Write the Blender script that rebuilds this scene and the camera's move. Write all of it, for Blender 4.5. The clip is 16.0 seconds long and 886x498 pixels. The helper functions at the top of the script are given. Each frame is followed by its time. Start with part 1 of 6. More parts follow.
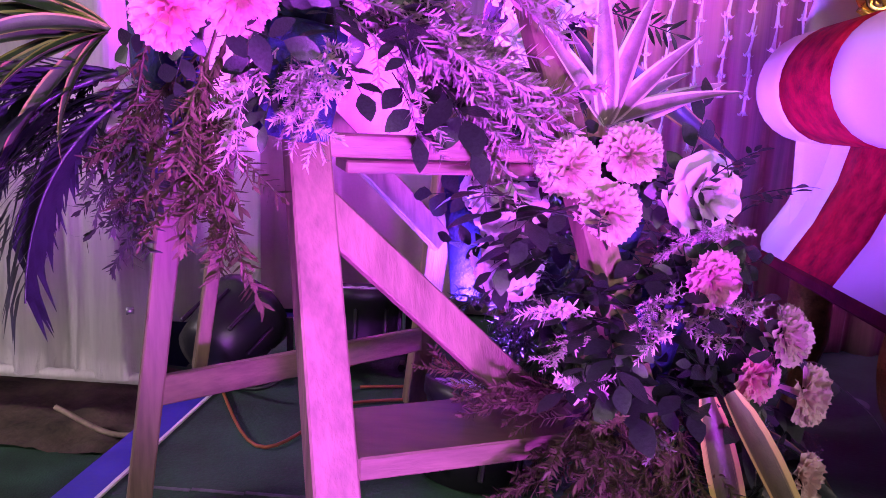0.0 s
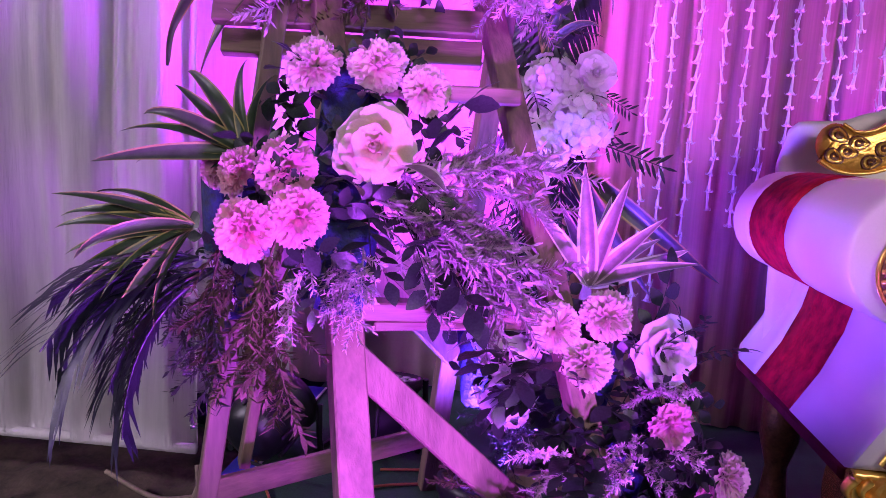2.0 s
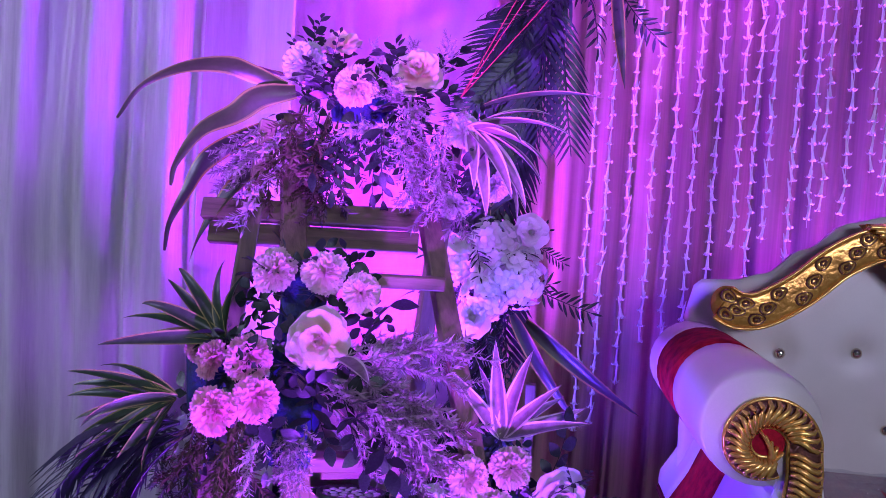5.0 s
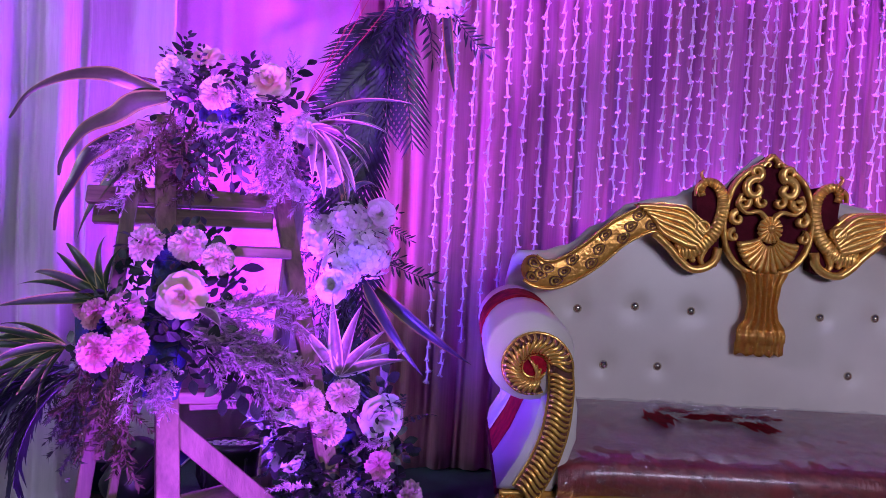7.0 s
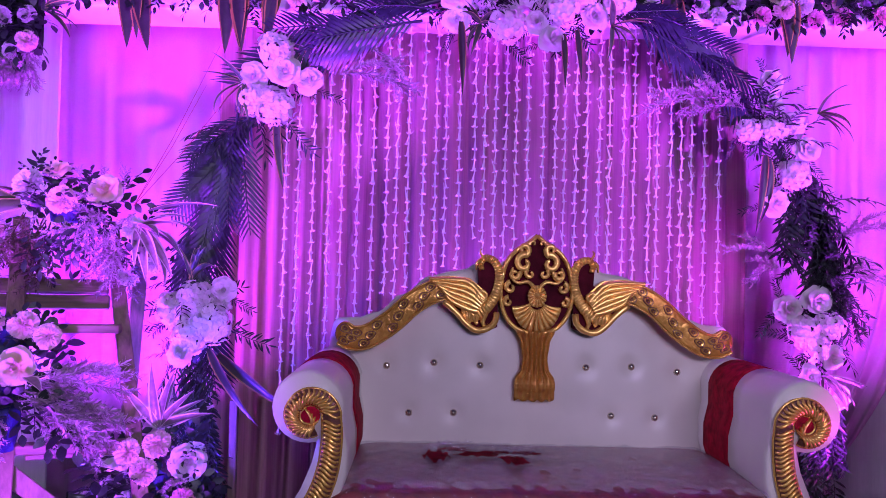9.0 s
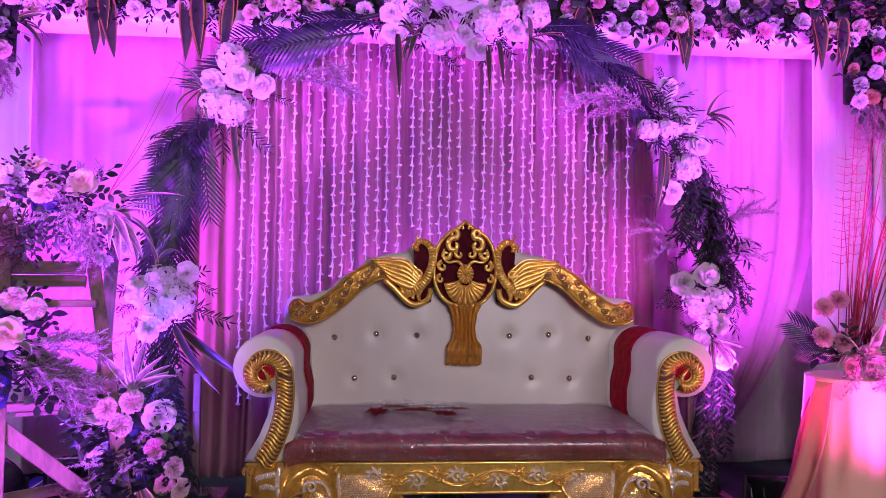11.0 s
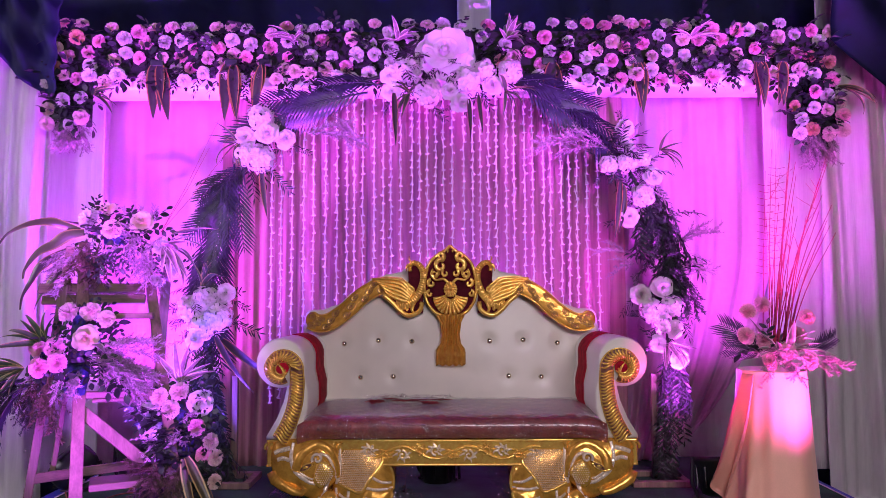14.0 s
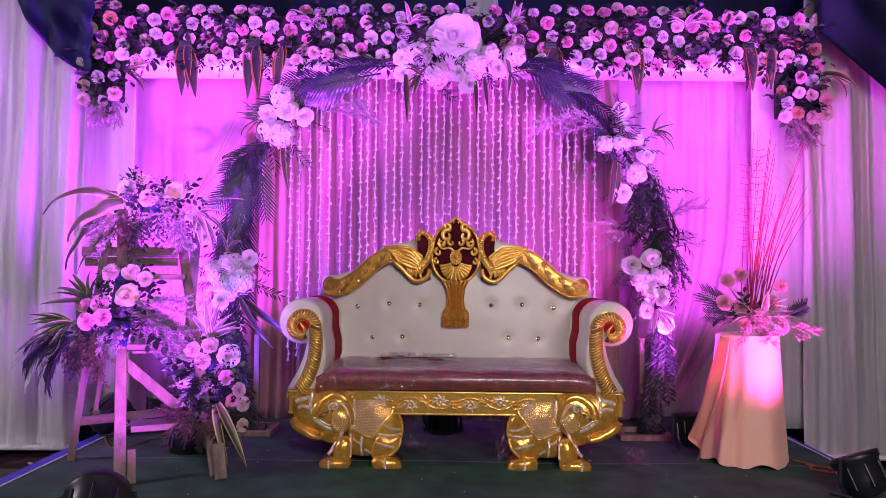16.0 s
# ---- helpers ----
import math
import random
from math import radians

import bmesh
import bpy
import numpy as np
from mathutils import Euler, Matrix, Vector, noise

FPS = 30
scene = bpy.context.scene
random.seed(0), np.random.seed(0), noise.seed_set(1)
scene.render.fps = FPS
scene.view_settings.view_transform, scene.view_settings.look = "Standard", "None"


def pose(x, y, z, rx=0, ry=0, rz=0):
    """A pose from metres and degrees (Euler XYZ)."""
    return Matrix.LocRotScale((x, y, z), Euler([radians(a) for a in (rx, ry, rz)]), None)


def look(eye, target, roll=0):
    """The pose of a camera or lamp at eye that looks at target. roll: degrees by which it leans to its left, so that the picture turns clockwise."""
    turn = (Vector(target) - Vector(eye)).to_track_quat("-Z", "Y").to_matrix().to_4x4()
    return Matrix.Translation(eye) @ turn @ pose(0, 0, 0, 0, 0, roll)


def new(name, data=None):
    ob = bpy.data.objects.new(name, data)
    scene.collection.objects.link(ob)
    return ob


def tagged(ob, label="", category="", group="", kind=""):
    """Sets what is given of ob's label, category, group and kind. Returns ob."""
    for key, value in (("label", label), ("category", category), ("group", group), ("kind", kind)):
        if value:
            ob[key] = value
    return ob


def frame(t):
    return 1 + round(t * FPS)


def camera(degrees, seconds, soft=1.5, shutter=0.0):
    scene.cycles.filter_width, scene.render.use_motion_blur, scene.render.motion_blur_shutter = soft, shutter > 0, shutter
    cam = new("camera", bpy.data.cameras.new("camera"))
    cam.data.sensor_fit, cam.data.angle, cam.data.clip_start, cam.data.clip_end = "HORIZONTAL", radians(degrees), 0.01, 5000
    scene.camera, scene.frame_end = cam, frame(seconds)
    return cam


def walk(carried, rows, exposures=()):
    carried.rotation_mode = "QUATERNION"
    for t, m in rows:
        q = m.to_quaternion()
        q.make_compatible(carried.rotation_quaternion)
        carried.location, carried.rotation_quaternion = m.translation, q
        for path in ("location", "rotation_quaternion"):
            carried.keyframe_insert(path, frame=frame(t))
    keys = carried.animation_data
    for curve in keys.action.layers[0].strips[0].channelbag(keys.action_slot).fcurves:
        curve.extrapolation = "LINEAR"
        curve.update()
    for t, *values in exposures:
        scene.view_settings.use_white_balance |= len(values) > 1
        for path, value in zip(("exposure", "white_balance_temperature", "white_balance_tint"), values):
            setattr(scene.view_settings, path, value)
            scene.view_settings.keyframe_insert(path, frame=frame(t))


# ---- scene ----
from mathutils.bvhtree import BVHTree

cam = camera(62.4, 16.0, soft=0.8)
PATH = [
    (0, (-1.552, -1.077, 0.664), (-1.723, 0.883, 0.304), 2.4),
    (0.5, (-1.536, -1.142, 0.722), (-1.728, 0.82, 0.385), 2.5),
    (1, (-1.522, -1.206, 0.792), (-1.741, 0.757, 0.475), 2.7),
    (1.5, (-1.52, -1.266, 0.86), (-1.752, 0.697, 0.553), 3.0),
    (2, (-1.524, -1.285, 0.906), (-1.757, 0.681, 0.622), 3.1),
    (2.5, (-1.517, -1.304, 0.967), (-1.749, 0.663, 0.689), 3.1),
    (3, (-1.513, -1.329, 1.011), (-1.765, 0.636, 0.743), 3.0),
    (3.5, (-1.491, -1.373, 1.055), (-1.762, 0.595, 0.829), 2.9),
    (4, (-1.467, -1.44, 1.104), (-1.748, 0.533, 0.932), 3.1),
    (4.2, (-1.451, -1.473, 1.121), (-1.729, 0.502, 0.971), 3.2),
    (6.3, (-1.163, -1.775, 1.183), (-1.324, 0.217, 1.1), 3.1),
    (6.5, (-1.147, -1.838, 1.174), (-1.27, 0.157, 1.083), 3.0),
    (7, (-1.089, -1.979, 1.146), (-1.127, 0.018, 1.038), 2.8),
    (7.5, (-0.896, -2.119, 1.13), (-0.9, -0.121, 1.037), 2.9),
    (8, (-0.672, -2.283, 1.152), (-0.659, -0.283, 1.105), 2.8),
    (8.5, (-0.517, -2.399, 1.237), (-0.502, -0.399, 1.244), 2.2),
    (8.7, (-0.488, -2.441, 1.261), (-0.468, -0.442, 1.289), 1.8),
    (10.8, (-0.451, -2.895, 1.164), (-0.301, -0.901, 1.227), 0.9),
    (11, (-0.393, -2.945, 1.161), (-0.243, -0.951, 1.211), 0.7),
    (11.5, (-0.304, -3.052, 1.128), (-0.136, -1.059, 1.148), 0.4),
    (12, (-0.282, -3.191, 1.094), (-0.099, -1.199, 1.095), 0.3),
    (12.5, (-0.252, -3.346, 1.065), (-0.122, -1.35, 1.093), 0.4),
    (13, (-0.167, -3.47, 1.071), (-0.126, -1.472, 1.149), 0.2),
    (13.5, (-0.075, -3.615, 1.067), (-0.086, -1.618, 1.182), -0.2),
    (14, (-0.047, -3.683, 1.084), (-0.054, -1.687, 1.216), -0.3),
    (14.5, (-0.064, -3.773, 1.079), (-0.057, -1.777, 1.205), 0.1),
    (15, (-0.101, -3.877, 1.067), (-0.075, -1.879, 1.167), 0.6),
    (15.5, (-0.065, -3.983, 1.06), (-0.056, -1.985, 1.13), 0.7),
    (16, (-0.044, -4.048, 1.043), (-0.069, -2.049, 1.104), 0.5),
]
walk(cam, [(t, look(eye, target, roll)) for t, eye, target, roll in PATH], [(0.0, 0.42, 6300, 21), (1.5, 0.20, 5800, 26), (3.0, 0.05, 5600, 28), (4.2, -0.12, 4900, 27), (6.4, -0.45, 4500, 25), (7.5, -0.20, 5200, 38), (8.7, -0.22, 4900, 52), (10.8, -0.03, 5600, 28), (13.0, 0.10, 5700, 23), (16.0, 0.28, 5800, 18)])

# ---- world and lamps ----
world = bpy.data.worlds.new("night")
scene.world = world
world.use_nodes = True
world.node_tree.nodes["Background"].inputs[0].default_value = (0.10, 0.11, 0.2, 1)
world.node_tree.nodes["Background"].inputs[1].default_value = 0.10
scene.view_settings.exposure = 0.0


def lamp(name, kind, m, watts, colour, **more):
    data = bpy.data.lights.new(name, kind)
    data.energy, data.color = watts, colour
    if kind == "SPOT":
        data.spot_size, data.spot_blend, data.shadow_soft_size = radians(more["cone"]), more["blend"], more["soft"]
    elif kind == "AREA":
        data.shape, data.size, data.size_y = "RECTANGLE", more["size"][0], more["size"][1]
    ob = new(name, data)
    ob.matrix_world = m
    return ob


# stage fixtures on the floor: (front of the lens, where it points)
PAR_BACK_LEFT = ((-1.93, 0.82, 0.20), (-1.95, 1.20, 2.45))
# added, hidden behind the drapes, to brighten the navy cloth above the beam
ADDED_PAR_SKY = ((0.10, 1.55, 0.15), (-0.10, 1.72, 3.2))
PAR_BACK_RIGHT = ((1.42, 0.38, 0.20), (1.52, 1.00, 2.45))
PAR_FRONT_LEFT = ((-1.36, -1.30, 0.20), (-1.80, 0.1, 0.95))
PAR_FRONT_RIGHT = ((1.93, -0.40, 0.16), (1.66, -0.05, 1.10))
PAR_DARK = ((-2.22, 0.76, 0.13), (-2.06, 1.24, 0.35))
# two added fixtures, out of view, that brighten the beam flowers from the front
ADDED_WASH_LEFT = ((-2.70, -3.30, -0.22), (-1.30, 0.95, 2.84))
ADDED_WASH_RIGHT = ((2.70, -3.30, -0.22), (1.20, 0.95, 2.84))
PAR_INNER = ((-1.58, 0.30, 0.14), (-1.46, 0.50, 1.0))
PAR_CENTRE = ((-0.10, 0.88, 0.14), (-0.05, 1.15, 1.9))


def beam(spot, watts, colour, cone, blend=0.8, ahead=0.03):
    eye, target = Vector(spot[0]), Vector(spot[1])
    lamp("par_light_beam", "SPOT", look(eye + (target - eye).normalized() * ahead, target), watts, colour, cone=cone, blend=blend, soft=0.07)


beam(PAR_BACK_LEFT, 820, (0.66, 0.05, 1.0), 118, 1.0)
beam(PAR_BACK_RIGHT, 480, (0.80, 0.06, 1.0), 118, 1.0)
beam(PAR_FRONT_LEFT, 350, (0.58, 0.07, 1.0), 74, 0.9)
beam(PAR_INNER, 150, (0.24, 0.07, 1.0), 150, 0.8)
beam(PAR_FRONT_RIGHT, 200, (1.0, 0.07, 0.62), 124, 1.0, 0.15)
beam(ADDED_WASH_LEFT, 3900, (0.62, 0.08, 1.0), 30, 0.5)
beam(ADDED_WASH_RIGHT, 3900, (0.62, 0.08, 1.0), 30, 0.5)
beam(ADDED_PAR_SKY, 700, (0.13, 0.06, 1.0), 90, 1.0)
beam(PAR_CENTRE, 300, (0.62, 0.09, 0.92), 100, 1.0)
lamp("venue_floodlight", "AREA", look((1.2, -5.8, 2.5), (0.2, 0.4, 0.3)), 180, (1.0, 0.83, 0.80), size=(2.5, 1.0))
lamp("venue_floodlight", "AREA", look((-6.3, -1.6, 2.7), (-3.3, 1.0, 1.3)), 108, (1.0, 0.82, 0.90), size=(0.6, 0.3))

# ---- materials ----
def mat(name, colour, rough=0.6, metal=0.0, vary=0.25, scale=12.0, bump=0.15, grain=90.0, tint=None, sheen=0.0, coat=0.0, through_light=0.0, per_piece=0.0, stretch=None):
    """A surface: two scales of mottling in colour, fine relief, slight changes of gloss; per_piece shifts each object's tone."""
    m = bpy.data.materials.new(name)
    m.use_nodes = True
    nt = m.node_tree
    b = nt.nodes["Principled BSDF"]
    link = nt.links.new
    tex = nt.nodes.new("ShaderNodeTexCoord")
    big = nt.nodes.new("ShaderNodeTexNoise")
    big.inputs["Scale"].default_value, big.inputs["Detail"].default_value = scale, 5.0
    fine = nt.nodes.new("ShaderNodeTexNoise")
    fine.inputs["Scale"].default_value, fine.inputs["Detail"].default_value = grain, 4.0
    coords = tex.outputs["Object"]
    if stretch:
        mp = nt.nodes.new("ShaderNodeMapping")
        mp.inputs["Scale"].default_value = stretch
        link(coords, mp.inputs["Vector"])
        coords = mp.outputs[0]
    link(coords, big.inputs["Vector"])
    link(coords, fine.inputs["Vector"])
    mix = nt.nodes.new("ShaderNodeMix")
    mix.data_type = "RGBA"
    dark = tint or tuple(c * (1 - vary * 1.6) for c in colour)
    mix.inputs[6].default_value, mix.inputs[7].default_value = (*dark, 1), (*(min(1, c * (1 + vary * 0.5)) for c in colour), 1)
    ramp = nt.nodes.new("ShaderNodeMapRange")
    ramp.inputs[1].default_value, ramp.inputs[2].default_value = 0.3, 0.68
    add = nt.nodes.new("ShaderNodeMath")
    add.operation = "MULTIPLY_ADD"
    add.inputs[1].default_value, add.inputs[2].default_value = 0.3, 0.0
    link(fine.outputs["Fac"], add.inputs[0])
    half = nt.nodes.new("ShaderNodeMath")
    half.operation = "MULTIPLY_ADD"
    half.inputs[1].default_value = 0.7
    link(big.outputs["Fac"], half.inputs[0])
    link(add.outputs[0], half.inputs[2])
    link(half.outputs[0], ramp.inputs[0])
    link(ramp.outputs[0], mix.inputs[0])
    out = mix.outputs[2]
    if per_piece:
        info = nt.nodes.new("ShaderNodeObjectInfo")
        hsv = nt.nodes.new("ShaderNodeHueSaturation")
        val = nt.nodes.new("ShaderNodeMapRange")
        val.inputs[3].default_value, val.inputs[4].default_value = 1 - per_piece, 1 + per_piece * 0.6
        link(info.outputs["Random"], val.inputs[0])
        link(val.outputs[0], hsv.inputs["Value"])
        link(out, hsv.inputs["Color"])
        out = hsv.outputs[0]
    link(out, b.inputs["Base Color"])
    gloss = nt.nodes.new("ShaderNodeMapRange")
    gloss.inputs[3].default_value, gloss.inputs[4].default_value = max(0.02, rough - 0.12), min(1, rough + 0.12)
    link(fine.outputs["Fac"], gloss.inputs[0])
    link(gloss.outputs[0], b.inputs["Roughness"])
    b.inputs["Metallic"].default_value = metal
    b.inputs["Sheen Weight"].default_value = sheen
    b.inputs["Coat Weight"].default_value = coat
    b.inputs["Coat Roughness"].default_value = 0.12
    if bump:
        bn = nt.nodes.new("ShaderNodeBump")
        bn.inputs["Strength"].default_value, bn.inputs["Distance"].default_value = bump, 0.01
        link(half.outputs[0], bn.inputs["Height"])
        link(bn.outputs[0], b.inputs["Normal"])
    if through_light:
        tr = nt.nodes.new("ShaderNodeBsdfTranslucent")
        link(out, tr.inputs["Color"])
        ms = nt.nodes.new("ShaderNodeMixShader")
        ms.inputs[0].default_value = through_light
        link(b.outputs[0], ms.inputs[1])
        link(tr.outputs[0], ms.inputs[2])
        link(ms.outputs[0], nt.nodes["Material Output"].inputs[0])
    return m


def striped(name, inner, edge, width=0.24, rough=0.4):
    """A strap leaf: a pale margin along both edges of a dark blade, with fine lengthwise streaks."""
    m = mat(name, inner, rough=rough, through_light=0.12)
    nt = m.node_tree
    link = nt.links.new
    b = nt.nodes["Principled BSDF"]
    uv = nt.nodes.new("ShaderNodeUVMap")
    sep = nt.nodes.new("ShaderNodeSeparateXYZ")
    link(uv.outputs[0], sep.inputs[0])
    off = nt.nodes.new("ShaderNodeMath")
    off.operation = "SUBTRACT"
    off.inputs[1].default_value = 0.5
    link(sep.outputs[0], off.inputs[0])
    absn = nt.nodes.new("ShaderNodeMath")
    absn.operation = "ABSOLUTE"
    link(off.outputs[0], absn.inputs[0])
    streak = nt.nodes.new("ShaderNodeTexNoise")
    streak.inputs["Scale"].default_value = 3.0
    mp = nt.nodes.new("ShaderNodeMapping")
    mp.inputs["Scale"].default_value = (9, 0.6, 1)
    link(uv.outputs[0], mp.inputs[0])
    link(mp.outputs[0], streak.inputs["Vector"])
    wob = nt.nodes.new("ShaderNodeMath")
    wob.operation = "MULTIPLY_ADD"
    wob.inputs[1].default_value = 0.22
    link(streak.outputs["Fac"], wob.inputs[0])
    link(absn.outputs[0], wob.inputs[2])
    step = nt.nodes.new("ShaderNodeMapRange")
    cut = 0.5 - width + 0.11
    step.inputs[1].default_value, step.inputs[2].default_value = cut - 0.02, cut + 0.03
    link(wob.outputs[0], step.inputs[0])
    mix = nt.nodes.new("ShaderNodeMix")
    mix.data_type = "RGBA"
    old = b.inputs["Base Color"].links[0].from_socket
    link(step.outputs[0], mix.inputs[0])
    link(old, mix.inputs[6])
    mix.inputs[7].default_value = (*edge, 1)
    link(mix.outputs[2], b.inputs["Base Color"])
    return m


M = dict(
    carpet=mat("green_carpet", (0.024, 0.088, 0.042), 0.92, scale=5, grain=150, bump=0.8, vary=0.5),
    soil=mat("bare_soil", (0.10, 0.075, 0.05), 0.95, scale=9, grain=60, bump=1.0, vary=0.5),
    tape=mat("blue_edging", (0.035, 0.04, 0.42), 0.5, vary=0.2),
    satin_white=mat("white_satin", (0.78, 0.75, 0.73), 0.42, scale=26, grain=120, bump=0.5, vary=0.10, sheen=0.3, stretch=(1, 1, 0.07)),
    satin_pink=mat("pale_pink_satin", (0.72, 0.46, 0.60), 0.40, scale=3, grain=120, bump=0.06, vary=0.10, sheen=0.3),
    # vertical streaks in the colour add pleat shade to the modelled folds
    satin_rose=mat("dusky_pink_drape_fold_shade", (0.54, 0.27, 0.29), 0.5, scale=13, grain=120, bump=0.06, vary=0.30, sheen=0.3, stretch=(1, 1, 0.025)),
    net_blue=mat("navy_net", (0.015, 0.018, 0.09), 0.7, scale=6, grain=300, bump=0.2, vary=0.3),
    cloth_peach=mat("peach_satin", (0.84, 0.46, 0.32), 0.4, scale=4, grain=150, bump=0.05, vary=0.08, sheen=0.3),
    beam_cloth=mat("white_beam_cloth", (0.78, 0.76, 0.74), 0.55, scale=6, grain=120, bump=0.15, vary=0.10),
    wood=mat("raw_timber", (0.24, 0.16, 0.115), 0.62, scale=16, grain=120, bump=0.6, vary=0.42, stretch=(1, 1, 0.10)),
    gold=mat("gold_leaf_paint", (1.0, 0.61, 0.12), 0.22, metal=0.68, scale=46, grain=110, bump=0.25, vary=0.3, tint=(0.80, 0.40, 0.08)),
    gold_amber=mat("amber_gold_paint", (0.98, 0.48, 0.07), 0.20, metal=0.60, scale=22, grain=90, bump=0.5, vary=0.3),
    # dark brown of the legs; also paints the shade in carved recesses
    gold_dark=mat("dark_brown_and_recess_shade", (0.16, 0.06, 0.035), 0.4, metal=0.4, scale=40, grain=160, bump=0.3, vary=0.4),
    leather=mat("white_leatherette", (0.68, 0.64, 0.53), 0.38, scale=5, grain=320, bump=0.08, vary=0.06),
    velvet=mat("red_velvet", (0.38, 0.006, 0.022), 0.75, scale=30, grain=160, bump=0.3, vary=0.45, sheen=0.0),
    velvet_dark=mat("dark_maroon_velvet", (0.09, 0.006, 0.016), 0.8, scale=18, grain=200, bump=0.2, vary=0.35),
    maroon=mat("maroon_seat_cover", (0.22, 0.035, 0.035), 0.4, scale=16, grain=70, bump=0.9, vary=0.25, coat=0.5, stretch=(1.6, 1, 0.5)),
    black=mat("black_plastic", (0.012, 0.012, 0.014), 0.4, scale=20, grain=150, bump=0.1, vary=0.3),
    foam=mat("blue_netted_foam", (0.012, 0.02, 0.11), 0.7, scale=40, grain=160, bump=0.6, vary=0.5),
    cable=mat("brown_cable", (0.30, 0.10, 0.02), 0.5),
    steel=mat("steel_bolt", (0.5, 0.5, 0.5), 0.3, metal=1.0, vary=0.15),
    stem=mat("green_stem", (0.05, 0.08, 0.03), 0.6, vary=0.3),
    leaf=mat("dark_oval_leaf", (0.020, 0.030, 0.024), 0.38, vary=0.4, scale=30, per_piece=0.4, through_light=0.08),
    # near-black, stands in for shaded foliage in the garland's gaps
    dark_backing=mat("dark_gap_backing", (0.008, 0.012, 0.009), 0.9, vary=0.4, scale=40, bump=0.8),
    palm=mat("palm_leaf", (0.034, 0.032, 0.060), 0.40, vary=0.4, scale=14, per_piece=0.3, through_light=0.08),
    sprig=mat("dusty_sprig", (0.48, 0.37, 0.40), 0.7, vary=0.35, scale=20, per_piece=0.4, through_light=0.15),
    # darker brown copy of the sprig, for sprays shaded from the stage lights
    sprig_shaded=mat("brown_sprig", (0.13, 0.095, 0.05), 0.7, vary=0.35, scale=20, per_piece=0.4, through_light=0.12),
    sprig_dark=mat("dark_sprig", (0.05, 0.06, 0.05), 0.6, vary=0.35, scale=20, per_piece=0.4, through_light=0.1),
    dracaena=striped("variegated_dracaena", (0.05, 0.085, 0.04), (0.36, 0.33, 0.10), 0.10),
    dracaena_pink=striped("pink_edged_dracaena", (0.26, 0.20, 0.20), (0.74, 0.64, 0.62), 0.14),
    olive=striped("olive_edged_leaf", (0.045, 0.070, 0.022), (0.24, 0.24, 0.06), 0.11),
    strap_gold=striped("golden_brown_leaf", (0.09, 0.075, 0.04), (0.52, 0.40, 0.13), 0.15),
    strap=striped("brown_strap_leaf", (0.035, 0.028, 0.03), (0.30, 0.17, 0.05), 0.10),
    rose=mat("cream_petal", (0.84, 0.77, 0.66), 0.5, vary=0.10, scale=25, bump=0.05, per_piece=0.12, through_light=0.45),
    carnation=mat("pink_petal", (0.90, 0.50, 0.64), 0.55, vary=0.15, scale=40, bump=0.05, per_piece=0.15, through_light=0.45),
    blush=mat("blush_petal", (0.88, 0.72, 0.68), 0.55, vary=0.15, scale=40, bump=0.05, per_piece=0.15, through_light=0.45),
    peach=mat("peach_petal", (0.78, 0.48, 0.34), 0.55, vary=0.15, scale=40, bump=0.05, per_piece=0.15, through_light=0.45),
    white_petal=mat("white_petal", (0.80, 0.78, 0.76), 0.5, vary=0.08, scale=30, bump=0.05, per_piece=0.10, through_light=0.45),
    bud=mat("white_bud", (0.82, 0.80, 0.76), 0.5, vary=0.08, per_piece=0.1, through_light=0.2),
    twig=mat("red_twig", (0.42, 0.03, 0.07), 0.5, vary=0.3),
    seam_root=mat("dry_root", (0.34, 0.27, 0.19), 0.8, vary=0.3, scale=40),
    seam=mat("pale_seam", (0.12, 0.14, 0.14), 0.8, vary=0.4, scale=30),
    crystal=mat("clear_crystal_button", (0.75, 0.68, 0.5), 0.12, metal=0.9, vary=0.1),
)


def plastic_wrap():
    """Thin crumpled clear film."""
    m = bpy.data.materials.new("clear_plastic_film")
    m.use_nodes = True
    nt = m.node_tree
    b = nt.nodes["Principled BSDF"]
    b.inputs["Base Color"].default_value = (0.90, 0.86, 0.90, 1)
    b.inputs["Metallic"].default_value = 1.0
    b.inputs["Roughness"].default_value = 0.10
    b.inputs["IOR"].default_value = 1.5
    tex = nt.nodes.new("ShaderNodeTexCoord")
    n = nt.nodes.new("ShaderNodeTexNoise")
    n.inputs["Scale"].default_value, n.inputs["Detail"].default_value, n.inputs["Distortion"].default_value = 11, 7, 6.0
    nt.links.new(tex.outputs["Object"], n.inputs["Vector"])
    bn = nt.nodes.new("ShaderNodeBump")
    bn.inputs["Strength"].default_value, bn.inputs["Distance"].default_value = 0.9, 0.03
    nt.links.new(n.outputs["Fac"], bn.inputs["Height"])
    nt.links.new(bn.outputs[0], b.inputs["Normal"])
    clear = nt.nodes.new("ShaderNodeBsdfTransparent")
    mixs = nt.nodes.new("ShaderNodeMixShader")
    r = nt.nodes.new("ShaderNodeMapRange")
    r.inputs[1].default_value, r.inputs[2].default_value, r.inputs[3].default_value, r.inputs[4].default_value = 0.48, 0.64, 0.10, 0.36
    nt.links.new(n.outputs["Fac"], r.inputs[0])
    nt.links.new(r.outputs[0], mixs.inputs[0])
    nt.links.new(clear.outputs[0], mixs.inputs[1])
    nt.links.new(b.outputs[0], mixs.inputs[2])
    nt.links.new(mixs.outputs[0], nt.nodes["Material Output"].inputs[0])
    return m


for key in ("velvet", "velvet_dark"):
    M[key].node_tree.nodes["Principled BSDF"].inputs["Specular IOR Level"].default_value = 0.12
M["film"] = plastic_wrap()


